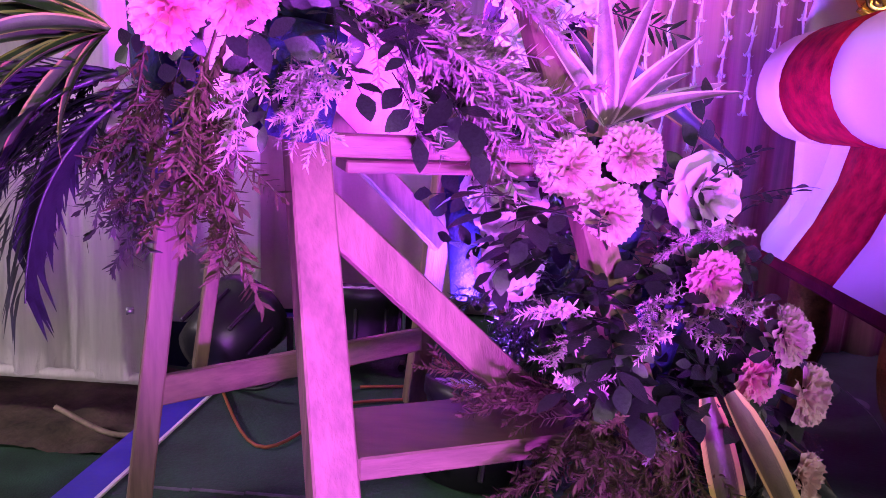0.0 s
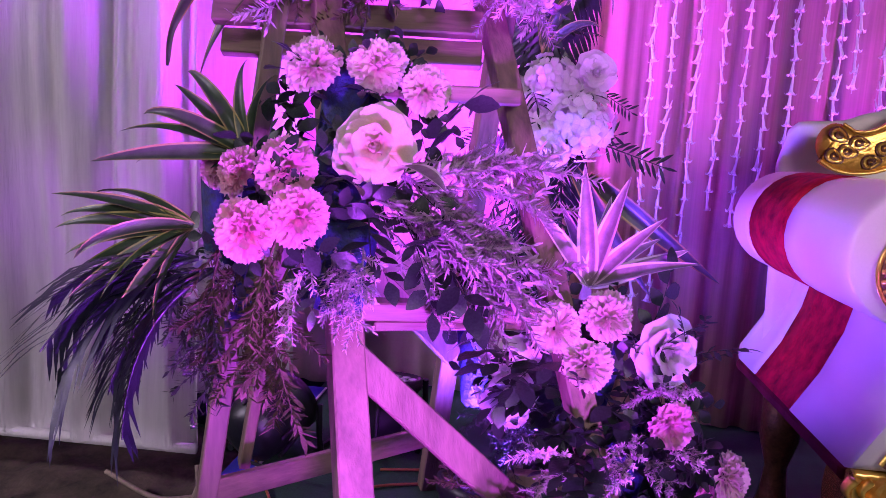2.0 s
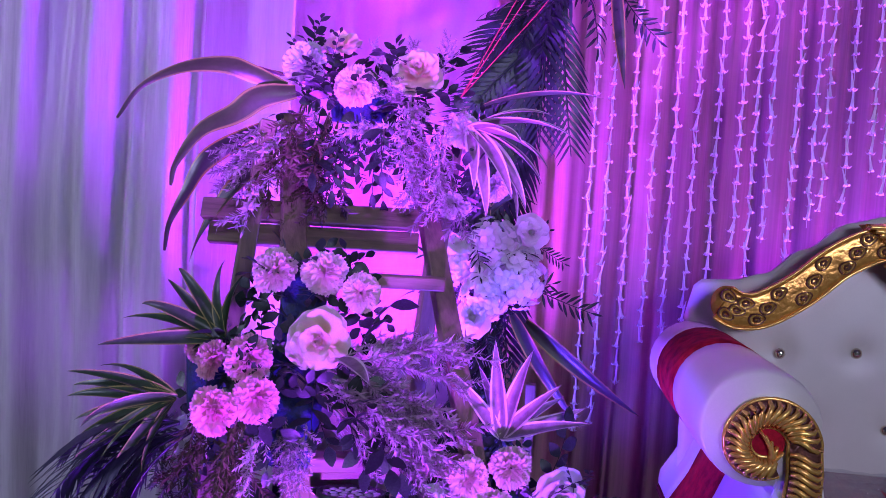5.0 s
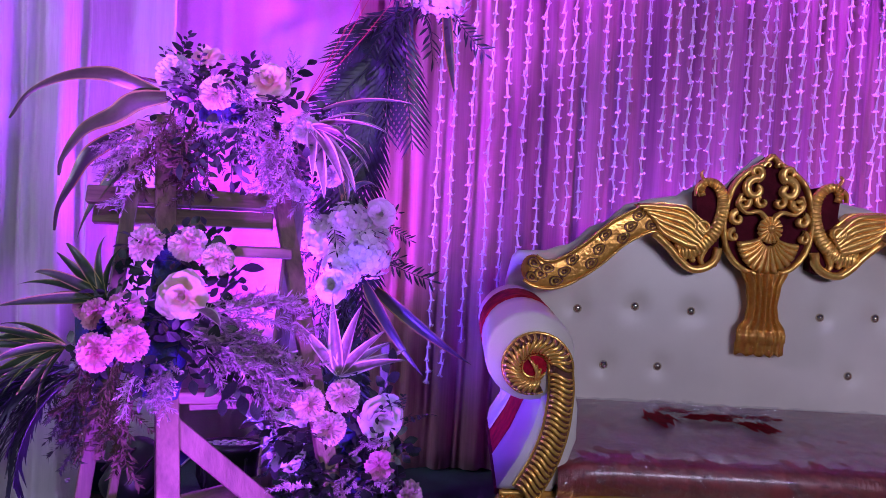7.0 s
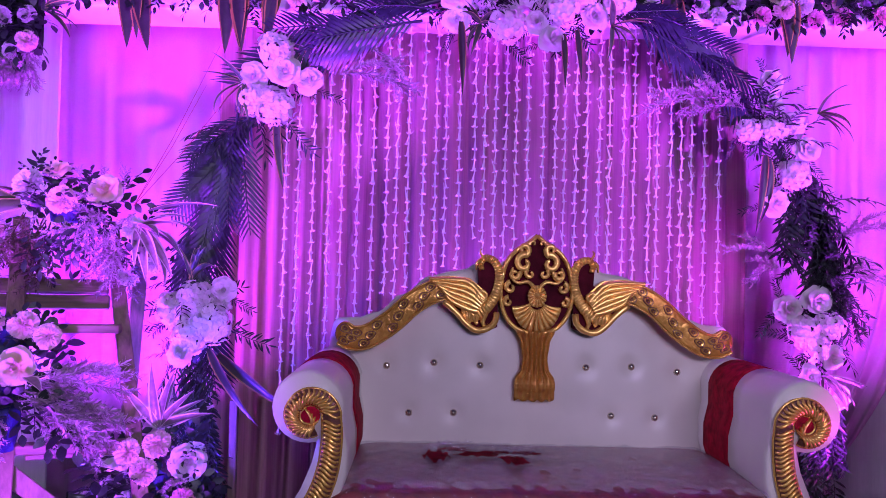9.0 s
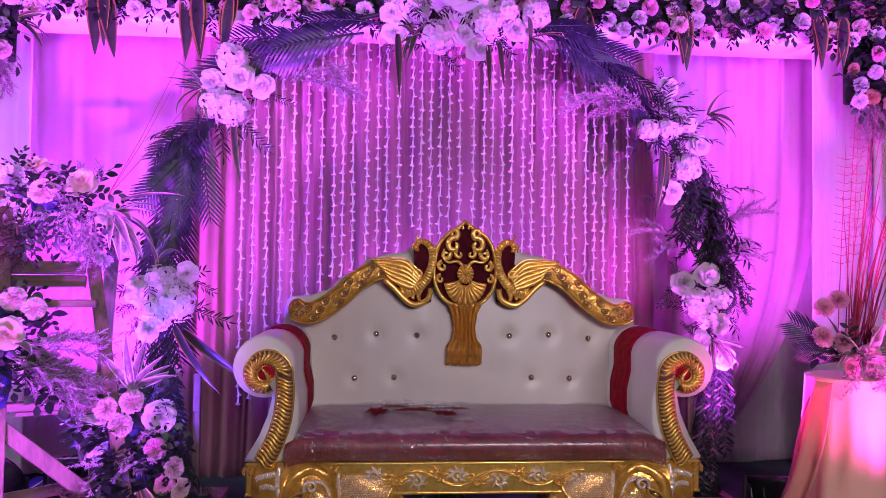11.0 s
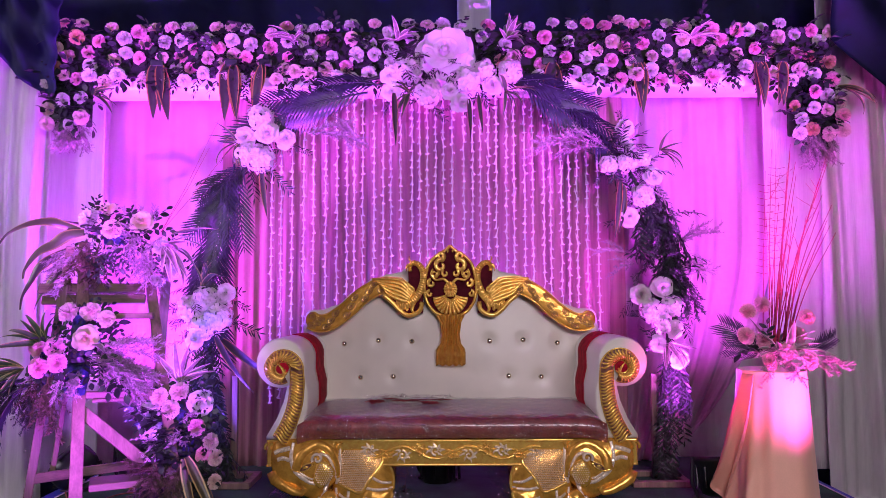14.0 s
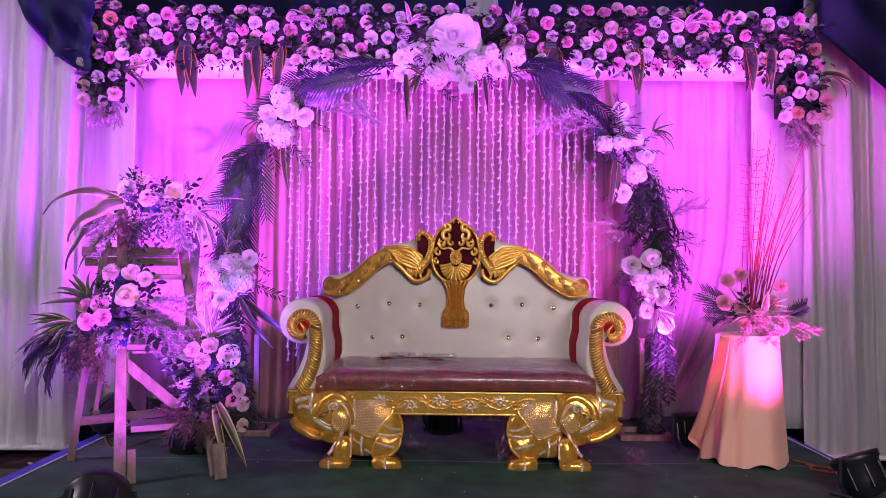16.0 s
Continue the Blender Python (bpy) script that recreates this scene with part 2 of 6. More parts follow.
def seat_wrap():
    """Packing film drawn over the seat, glossy and lightly wrinkled, with reflection painted pale."""
    m = mat("pale_reflection_seat_film", (0.78, 0.74, 0.78), 0.22, scale=12, grain=60, bump=0.9, vary=0.06, stretch=(0.5, 2.0, 1))
    nt = m.node_tree
    out = nt.nodes["Material Output"]
    gloss = out.inputs[0].links[0].from_socket
    clear = nt.nodes.new("ShaderNodeBsdfTransparent")
    mix = nt.nodes.new("ShaderNodeMixShader")
    geo = nt.nodes.new("ShaderNodeTexCoord")
    n = nt.nodes.new("ShaderNodeTexNoise")
    n.inputs["Scale"].default_value, n.inputs["Detail"].default_value, n.inputs["Distortion"].default_value = 7, 6, 3.0
    r = nt.nodes.new("ShaderNodeMapRange")
    r.inputs[1].default_value, r.inputs[2].default_value, r.inputs[3].default_value, r.inputs[4].default_value = 0.30, 0.75, 0.16, 0.34
    nt.links.new(geo.outputs["Object"], n.inputs["Vector"])
    nt.links.new(n.outputs["Fac"], r.inputs[0])
    nt.links.new(r.outputs[0], mix.inputs[0])
    nt.links.new(clear.outputs[0], mix.inputs[1])
    nt.links.new(gloss, mix.inputs[2])
    nt.links.new(mix.outputs[0], out.inputs[0])
    return m


M["seat_film"] = seat_wrap()
M["wood_across"] = mat("raw_timber_across", (0.24, 0.16, 0.115), 0.62, scale=16, grain=120, bump=0.6, vary=0.42, stretch=(0.10, 0.3, 1))


def heart(m, colour, amount):
    """Warms the foot of each petal."""
    nt = m.node_tree
    link = nt.links.new
    b = nt.nodes["Principled BSDF"]
    old = b.inputs["Base Color"].links[0].from_socket
    uv = nt.nodes.new("ShaderNodeUVMap")
    sep = nt.nodes.new("ShaderNodeSeparateXYZ")
    link(uv.outputs[0], sep.inputs[0])
    r = nt.nodes.new("ShaderNodeMapRange")
    r.inputs[1].default_value, r.inputs[2].default_value, r.inputs[3].default_value, r.inputs[4].default_value = 0.3, 0.95, amount, 0.0
    link(sep.outputs[1], r.inputs[0])
    mix = nt.nodes.new("ShaderNodeMix")
    mix.data_type = "RGBA"
    link(r.outputs[0], mix.inputs[0])
    link(old, mix.inputs[6])
    mix.inputs[7].default_value = (*colour, 1)
    link(mix.outputs[2], b.inputs["Base Color"])


heart(M["rose"], (0.80, 0.60, 0.22), 0.7)
heart(M["white_petal"], (0.70, 0.62, 0.52), 0.5)
heart(M["carnation"], (0.74, 0.30, 0.44), 0.35)
heart(M["blush"], (0.80, 0.58, 0.44), 0.35)

# ---- building helpers ----
FLOOR = -0.03


def thing(name, at, label, category, group="", turn=0.0, kind=""):
    ob = new(name)
    ob.empty_display_size = 0.1
    ob.matrix_world = pose(*at, 0, 0, turn)
    return tagged(ob, label, category, group, kind)


def mesh_of(bm, name, material, smooth=True):
    me = bpy.data.meshes.new(name)
    bm.to_mesh(me)
    bm.free()
    me.materials.append(material)
    if smooth:
        me.polygons.foreach_set("use_smooth", [True] * len(me.polygons))
    return me


def part(name, bm, material, parent, label="", smooth=False):
    """Links a bmesh as one mesh object under a thing or under a part."""
    ob = new(name, mesh_of(bm, name, material, smooth))
    ob.parent = parent
    return tagged(ob, label)


def sub(name, me, parent, m, label=""):
    """A part that shares the mesh me, at the local pose m."""
    ob = new(name, me)
    ob.parent = parent
    ob.matrix_basis = m
    return tagged(ob, label) if label else ob


def add_box(bm, size, m=None, bevel=0.0, seg=1):
    g = bmesh.ops.create_cube(bm, size=1.0, matrix=(m or Matrix()) @ Matrix.Diagonal((*size, 1)))
    if bevel:
        edges = {e for v in g["verts"] for e in v.link_edges}
        bmesh.ops.bevel(bm, geom=list(edges), offset=bevel, segments=seg, affect="EDGES", profile=0.6)
    return bm


def box(size, m=None, bevel=0.0, seg=1):
    return add_box(bmesh.new(), size, m, bevel, seg)


def add_tube(bm, pts, radii, sides=8, caps=True):
    """A round tube through points, with a radius at each."""
    rings = []
    pts = [Vector(p) for p in pts]
    if not hasattr(radii, "__len__"):
        radii = [radii] * len(pts)
    ref = Vector((0, 0, 1))
    for i, p in enumerate(pts):
        d = (pts[min(i + 1, len(pts) - 1)] - pts[max(i - 1, 0)]).normalized()
        if abs(d.dot(ref)) > 0.95:
            ref = Vector((1, 0.2, 0)).normalized()
        a = d.cross(ref).normalized()
        b = d.cross(a).normalized()
        rings.append([bm.verts.new(p + radii[i] * (math.cos(k * math.tau / sides) * a + math.sin(k * math.tau / sides) * b)) for k in range(sides)])
    for r0, r1 in zip(rings, rings[1:]):
        for k in range(sides):
            bm.faces.new((r0[k], r0[(k + 1) % sides], r1[(k + 1) % sides], r1[k]))
    if caps:
        bm.faces.new(rings[0][::-1])
        bm.faces.new(rings[-1])
    return bm


def tube(pts, radii, sides=8):
    return add_tube(bmesh.new(), pts, radii, sides)


def lathe(profile, sides=32, m=None):
    """Turns (radius, height) pairs round z."""
    bm = bmesh.new()
    rings = [[bm.verts.new((r * math.cos(k * math.tau / sides), r * math.sin(k * math.tau / sides), z)) for k in range(sides)] for r, z in profile]
    for r0, r1 in zip(rings, rings[1:]):
        for k in range(sides):
            bm.faces.new((r0[k], r0[(k + 1) % sides], r1[(k + 1) % sides], r1[k]))
    bm.faces.new(rings[0][::-1])
    bm.faces.new(rings[-1])
    if m:
        bm.transform(m)
    return bm


def plank(a, b, wide, thick, face, bevel=0.004):
    """A board from a to b, its broad face towards face."""
    a, b = Vector(a), Vector(b)
    z = (b - a).normalized()
    y = (Vector(face) - Vector(face).dot(z) * z).normalized()
    x = y.cross(z)
    m = Matrix((x, y, z)).transposed().to_4x4()
    m.translation = (a + b) / 2
    return box((wide, thick, (b - a).length), m, bevel)


def aim(at, way, up=(0, 0, 1), size=1.0, roll=0.0):
    """Pose with +Y along way and +Z towards up, scaled."""
    y = Vector(way).normalized()
    z = Vector(up) - Vector(up).dot(y) * y
    if z.length < 1e-3:
        z = Vector((1, 0, 0)) - y.x * y
    z.normalize()
    m = Matrix((y.cross(z), y, z)).transposed().to_4x4()
    m.translation = at
    return m @ pose(0, 0, 0, 0, roll, 0) @ Matrix.Scale(size, 4)


def sheet(fn, nu, nv, thick=0.0):
    """A surface from fn(u, v), u and v from 0 to 1, with a back face when thick."""
    bm = bmesh.new()
    g = [[bm.verts.new(fn(i / nu, j / nv)) for j in range(nv + 1)] for i in range(nu + 1)]
    for i in range(nu):
        for j in range(nv):
            bm.faces.new((g[i][j], g[i + 1][j], g[i + 1][j + 1], g[i][j + 1]))
    if thick:
        bmesh.ops.solidify(bm, geom=bm.faces[:], thickness=thick)
    bmesh.ops.recalc_face_normals(bm, faces=bm.faces[:])
    return bm


def drape(name, x0, x1, y, z0, z1, material, label, folds=9.0, deep=0.03, seed=0, sway=0.0, step=0.014, end=None):
    """A hanging cloth of soft uneven folds. end: its far y."""
    rnd = random.Random(seed)
    ph = [rnd.uniform(0, 6.28) for _ in range(8)]
    width = x1 - x0
    yb = y if end is None else end

    def at(u, v):
        s = u * width
        z = z0 + (z1 - z0) * v
        w = s + 0.05 * math.sin(1.7 * s + ph[0]) + 0.03 * math.sin(0.9 * z + ph[1])
        f = (math.sin(folds * w + ph[2]) + 0.55 * math.sin(folds * 1.83 * w + ph[3]) + 0.35 * math.sin(folds * 3.1 * w + ph[4] + 0.5 * math.sin(2 * z))) / 1.9
        f = math.copysign(abs(f) ** 0.8, f)
        f *= deep * (0.75 + 0.25 * math.sin(1.3 * s + ph[5])) * (1.0 - 0.25 * v)
        f += 0.35 * deep * noise.noise(Vector((s * 5, z * 1.3, seed)))
        x = x0 + s + 0.008 * math.sin(folds * w + ph[2] + 1.5) + sway * (1 - v) * math.sin(2.2 * s + ph[6])
        zz = z + 0.012 * math.sin(4 * s + ph[7]) * (1 - v)
        return Vector((x, y + (yb - y) * u + f, zz))
    nu, nv = max(8, int(abs(width) / step)), max(6, int((z1 - z0) / 0.09))
    ob = new(name, mesh_of(sheet(at, nu, nv, 0.003), name, material))
    return tagged(ob, label, "curtain", kind="structure")

# ---- ground, stage, drapes, gate ----
bm = box((60, 60, 0.2), pose(0, 10, -0.52))
ground = tagged(new("ground", mesh_of(bm, "ground", M["carpet"], False)), "dark green carpeted ground round the low stage", "ground", kind="structure")
bm = box((4.46, 3.6, 0.40), pose(-0.04, 0.30, FLOOR - 0.20))
tagged(new("stage_floor", mesh_of(bm, "stage_floor", M["carpet"], False)), "low stage covered in dark green carpet", "floor", kind="structure")
drape("back_drape_left", -2.5, -1.20, 1.40, FLOOR, 2.62, M["satin_pink"], "pale satin drape lit magenta behind the ladder", 24, 0.030, 1)


def swept_drape():
    """The satin beside the plinth: its free edge is drawn aside towards the foot, over a plain sheet behind."""
    def at(u, v):
        z = FLOOR + (2.62 - FLOOR) * v
        edge = 2.215 - 0.62 * (1 - min(1, z / 1.75)) ** 2.1
        x = 1.02 + (edge - 1.02) * u
        w = u * 1.2 + 0.03 * math.sin(0.9 * z)
        f = math.sin(25 * w) + 0.6 * math.sin(43 * w + 1.1) + 0.3 * math.sin(80 * w + 0.5 * z)
        return Vector((x + 0.006 * math.cos(25 * w), 1.37 + 0.020 * f + 0.012 * noise.noise(Vector((u * 6, z * 1.2, 2))), z + 0.13 * u ** 5 * (1 - v) ** 6))
    ob = new("back_drape_right", mesh_of(sheet(at, 150, 40, 0.003), "back_drape_right", M["satin_pink"]))
    return tagged(ob, "pale satin drape lit magenta, drawn aside behind the plinth", "curtain", kind="structure")


swept_drape()
drape("back_sheet_right", 1.55, 2.36, 1.50, FLOOR, 2.6, M["satin_white"], "plain pale sheet behind the drawn drape", 8, 0.012, 12)
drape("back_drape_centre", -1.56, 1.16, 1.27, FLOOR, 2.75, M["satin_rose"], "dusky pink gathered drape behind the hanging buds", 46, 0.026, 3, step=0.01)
drape("side_curtain_left", -5.2, -2.64, 1.05, -0.215, 3.2, M["satin_white"], "tall off-white satin curtain beside the stage", 22, 0.085, 4)
drape("side_curtain_right", 2.42, 5.0, 1.12, -0.235, 3.2, M["satin_white"], "tall off-white satin curtain beside the stage", 24, 0.085, 5)
drape("pillar_cloth_left", -2.70, -2.33, 1.16, FLOOR, 2.6, M["satin_white"], "white cloth panel wrapped round the gate post", 5, 0.004, 6)
drape("pillar_cloth_right", 2.08, 2.46, 1.16, FLOOR, 2.6, M["satin_white"], "white ruched cloth panel wrapped round the gate post", 9, 0.012, 7)
bm = box((5.1, 0.30, 0.34), pose(-0.10, 1.16, 2.62), 0.02, 2)
tagged(new("gate_beam", mesh_of(bm, "gate_beam", M["beam_cloth"])), "white cloth-covered beam across the stage gate", "beam", kind="structure")
drape("tent_back_cloth", -5.2, 5.0, 1.75, -0.45, 4.4, M["net_blue"], "dark navy tent cloth behind the gate", 6, 0.05, 8, step=0.04)
bm = box((14, 14, 0.1), pose(0, -3, 4.45))
tagged(new("ceiling", mesh_of(bm, "ceiling", M["net_blue"], False)), "dark navy tent roof cloth", "ceiling", kind="structure")
for nm, size, at in (("wall_left", (0.1, 14, 5), (-7, -3, 2.1)), ("wall_right", (0.1, 14, 5), (7, -3, 2.1)), ("wall_front", (14, 0.1, 5), (0, -10, 2.1)), ("wall_back", (14, 0.1, 5), (0, 4, 2.1))):
    tagged(new(nm, mesh_of(box(size, pose(*at)), nm, M["net_blue"], False)), "dark tent wall cloth", "wall", kind="structure")

# ---- sofa ----
MID = -0.02                      # the sofa's middle line


def blend(points, x):
    """Piecewise smooth height over sorted (x, z) pairs."""
    if x <= points[0][0]:
        return points[0][1]
    for (a, p), (b, q) in zip(points, points[1:]):
        if x <= b:
            k = (x - a) / (b - a)
            k = k * k * (3 - 2 * k)
            return p + (q - p) * k
    return points[-1][1]


def spline(pts, n):
    """n + 1 points of a Catmull-Rom curve through pts."""
    pts = [Vector(p) for p in pts]
    ext = [2 * pts[0] - pts[1], *pts, 2 * pts[-1] - pts[-2]]
    out = []
    for i in range(n + 1):
        s = i / n * (len(pts) - 1)
        k = min(int(s), len(pts) - 2)
        t = s - k
        a, b, c, d = ext[k:k + 4]
        out.append(0.5 * ((2 * b) + (c - a) * t + (2 * a - 5 * b + 4 * c - d) * t * t + (3 * b - a - 3 * c + d) * t ** 3))
    return out


def flat(points, y):
    """(x, z) pairs as points in the upright plane y."""
    return [(x, y, z) for x, z in points]


def add_relief(bm, path, widths, high, ribs=0.0, rib_depth=0.4, cols=8, crown=0.6):
    """A raised moulding along a path in the xz plane, its crown towards -y, with cross ribs."""
    n = len(path)
    rows = []
    run = 0.0
    for i, p in enumerate(path):
        d = (path[min(i + 1, n - 1)] - path[max(i - 1, 0)]).normalized()
        side = Vector((d.z, 0, -d.x))
        w = widths if not hasattr(widths, "__len__") else widths[0] + (widths[1] - widths[0]) * i / (n - 1)
        if i:
            run += (p - path[i - 1]).length
        h = high * (1 - rib_depth * abs(math.sin(ribs * run))) if ribs else high
        rows.append([bm.verts.new(p + side * (w / 2) * math.cos(math.pi * k / cols) + Vector((0, -h * math.sin(math.pi * k / cols) ** crown if 0 < k < cols else 0.004, 0))) for k in range(cols + 1)])
    for a, b in zip(rows, rows[1:]):
        for k in range(cols):
            bm.faces.new((a[k], a[k + 1], b[k + 1], b[k]))
    for row in (rows[0], rows[-1]):
        bm.faces.new(row)
    return bm


def spiral(cx, cz, r0, r1, a0, a1, n=28, y=0.0):
    return [Vector((cx + (r0 + (r1 - r0) * i / n) * math.cos(radians(a0 + (a1 - a0) * i / n)), y, cz + (r0 + (r1 - r0) * i / n) * math.sin(radians(a0 + (a1 - a0) * i / n)))) for i in range(n + 1)]


def mirror(bm, s):
    if s < 0:
        bm.transform(Matrix.Diagonal((-1, 1, 1, 1)))
        bmesh.ops.reverse_faces(bm, faces=bm.faces[:])
    return bm


def prism(outline, y0, y1, grow=0.0, round_front=0.0):
    """A closed xz outline drawn out from y0 to y1, its first end rounded off by round_front."""
    bm = bmesh.new()
    cx = sum(p[0] for p in outline) / len(outline)
    cz = sum(p[1] for p in outline) / len(outline)
    rings = []
    steps = [(y0, 1 - round_front), (y0 + math.copysign(0.010, y1 - y0), 1 - round_front * 0.3), (y0 + math.copysign(0.028, y1 - y0), 1.0)] if round_front else [(y0, 1.0)]
    steps += [(y0 + (y1 - y0) * k / 4, 1.0) for k in range(1, 5)]
    for y, k in steps:
        rings.append([bm.verts.new((cx + (x - cx) * k * (1 + grow), y, cz + (z - cz) * k * (1 + grow))) for x, z in outline])
    n = len(outline)
    for a, b in zip(rings, rings[1:]):
        for k in range(n):
            bm.faces.new((a[k], a[(k + 1) % n], b[(k + 1) % n], b[k]))
    bm.faces.new(rings[0][::-1])
    bm.faces.new(rings[-1])
    bmesh.ops.recalc_face_normals(bm, faces=bm.faces[:])
    return bm


TOPLINE = [(-0.885, 0.90), (-0.875, 0.985), (-0.84, 1.012), (-0.76, 1.016), (-0.68, 1.040), (-0.57, 1.120), (-0.45, 1.203), (-0.36, 1.225), (-0.30, 1.235), (-0.255, 1.262), (-0.215, 1.285), (-0.17, 1.250), (-0.12, 1.285), (-0.06, 1.350), (0, 1.395)]
BUTTONS = [(-0.626, 0.815), (-0.424, 0.834), (-0.227, 0.828), (-0.526, 0.621), (-0.336, 0.626)]


def make_sofa():
    sofa = thing("wedding_sofa", (MID, 0, FLOOR), "white leatherette wedding sofa with gold carved frame and maroon seat", "sofa")
    dz = -FLOOR

    # padded back with dimples at the buttons
    def back(u, v):
        x = -0.885 + 1.77 * u
        top = blend(TOPLINE, -abs(x))
        z = 0.36 + (top - 0.36) * v
        y = 0.60 + 0.07 * v
        dip = sum(math.exp(-((abs(x) - abs(bx)) ** 2 + (z - bz) ** 2) / 0.0012) for bx, bz in BUTTONS)
        puff = 0.02 * math.sin(math.pi * min(1, max(0, u))) * math.sin(math.pi * v)
        return Vector((x, y + 0.012 * dip - puff + 0.05 * (abs(x) / 0.885) ** 8, z + dz))
    bm = sheet(back, 90, 44)
    bmesh.ops.solidify(bm, geom=bm.faces[:], thickness=-0.09)
    bmesh.ops.recalc_face_normals(bm, faces=bm.faces[:])
    part("backrest", bm, M["leather"], sofa, "off-white tufted leatherette backrest", True)
    button = mesh_of(lathe([(0.003, 0), (0.014, 0), (0.016, 0.004), (0.012, 0.010), (0.006, 0.013), (0.001, 0.0135)], 10), "button", M["crystal"])
    for bx, bz in BUTTONS:
        for s in (-1, 1):
            k = (bz - 0.36) / (blend(TOPLINE, -abs(bx)) - 0.36)
            ydep = 0.60 + 0.07 * k + 0.012 * 1.0 - 0.02 * math.sin(math.pi * (bx + 0.885) / 1.77) * math.sin(math.pi * k) - 0.001
            sub("button", button, sofa, pose(s * abs(bx), ydep, bz + dz, 90, 0, 0), "brass-rimmed crystal button")

    y = 0.585
    # peacock on each side: tail, eyes, wing, breast, neck and head
    for s in (-1, 1):
        bm = bmesh.new()
        tail = spline(flat([(-0.835, 0.958), (-0.79, 0.938), (-0.72, 0.948), (-0.62, 1.012), (-0.53, 1.092), (-0.44, 1.142), (-0.36, 1.160)], y), 60)
        add_relief(bm, tail, (0.104, 0.092), 0.020, crown=0.16)
        add_ball(bm, (-0.822, y, 0.955), (0.044, 0.018, 0.050))
        add_ball(bm, (-0.775, y, 0.930), (0.050, 0.018, 0.040))
        tail_ob = part("peacock_tail", mirror(bm, -s), M["gold_amber"], sofa, "gold carved peacock tail", True)
        bm = bmesh.new()
        for e in (-1, 1):
            edge = []
            for i, p in enumerate(tail):
                d = (tail[min(i + 1, 60)] - tail[max(i - 1, 0)]).normalized()
                edge.append(p + Vector((d.z, 0, -d.x)) * e * (0.050 - 0.005 * i / 60) + Vector((0, -0.018, 0)))
            add_tube(bm, edge, 0.0045, 6)
        part("tail_rim", mirror(bm, -s), M["gold"], tail_ob, "bright gold rim", True)
        for i in range(15):
            k = 1 + i * 4
            side = (-1, 1, 0)[i % 3] * 0.023
            d = (tail[min(k + 1, 60)] - tail[k - 1]).normalized()
            at = tail[k] + Vector((d.z, 0, -d.x)) * side
            along, over = d, Vector((d.z, 0, -d.x))
            for r, thick, tint in ((0.0185, 0.0030, "gold_dark"), (0.0145, 0.0036, "gold"), (0.0065, 0.0036, "gold_dark")):
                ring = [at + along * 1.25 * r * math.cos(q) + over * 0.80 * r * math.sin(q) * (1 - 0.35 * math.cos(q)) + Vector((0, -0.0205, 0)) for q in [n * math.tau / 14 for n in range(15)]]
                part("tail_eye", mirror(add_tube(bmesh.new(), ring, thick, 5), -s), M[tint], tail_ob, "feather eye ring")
        for i in range(6):
            bm = bmesh.new()
            a = i / 5
            w = spline(flat([(-0.465 + 0.014 * i, 1.192 - 0.010 * i), (-0.375, 1.192 - 0.017 * i), (-0.295, 1.180 - 0.022 * i), (-0.225 - 0.006 * i, 1.112 - 0.010 * i)], y - 0.012), 110)
            add_relief(bm, w, (0.018, 0.033), 0.024 + 0.002 * (5 - i), 0.0, 0.4, 6)
            part("wing_feather", mirror(bm, -s), M["gold"], sofa, "gold carved wing feather", True)
        bm = prism([(-0.470, 1.198), (-0.38, 1.208), (-0.29, 1.20), (-0.215, 1.14), (-0.21, 1.06), (-0.29, 1.07), (-0.36, 1.10), (-0.415, 1.145)], y - 0.016, y + 0.03)
        part("wing_base", mirror(bm, -s), M["gold"], sofa, "gold ground of the wing")
        bm = bmesh.new()
        add_relief(bm, spline(flat([(-0.315, 1.035), (-0.25, 1.05), (-0.195, 1.10), (-0.165, 1.17), (-0.165, 1.235), (-0.19, 1.275), (-0.225, 1.285), (-0.243, 1.262), (-0.238, 1.235)], y - 0.010), 150), (0.056, 0.022), 0.024, 230, 0.45)
        add_relief(bm, spline(flat([(-0.247, 1.275), (-0.262, 1.262), (-0.264, 1.235)], y - 0.014), 8), (0.022, 0.004), 0.02)
        add_relief(bm, spline(flat([(-0.235, 1.29), (-0.248, 1.312), (-0.240, 1.325)], y - 0.014), 6), (0.012, 0.004), 0.012)
        add_relief(bm, spiral(-0.235, 1.125, 0.028, 0.008, 200, -160, 24, y - 0.03), 0.014, 0.016)
        part("peacock_neck", mirror(bm, -s), M["gold"], sofa, "gold carved peacock neck and head", True)
        bm = bmesh.new()
        lobe = [(-0.17, 1.06), (-0.18, 1.015), (-0.215, 0.988), (-0.26, 0.982), (-0.30, 1.008), (-0.345, 1.055), (-0.40, 1.10)]
        add_relief(bm, spline(flat(lobe, y - 0.008), 26), 0.028, 0.024)
        for k in range(4):
            add_relief(bm, spline(flat([(-0.215 - 0.032 * k, 1.06 + 0.004 * k), (-0.23 - 0.03 * k, 1.02), (-0.222 - 0.03 * k, 1.0 + 0.010 * k)], y - 0.006), 8), (0.027, 0.016), 0.018)
        part("carved_lobe", mirror(bm, -s), M["gold"], sofa, "gold pierced lobe under the wing", True)
        bm = prism([(-0.165, 1.10), (-0.165, 0.995), (-0.20, 0.98), (-0.26, 0.975), (-0.30, 1.0), (-0.35, 1.055), (-0.36, 1.10), (-0.25, 1.18), (-0.255, 1.25), (-0.23, 1.295), (-0.17, 1.28)], y + 0.001, y + 0.05)
        part("velvet_backing", mirror(bm, -s), M["velvet_dark"], sofa, "maroon velvet behind the carving")
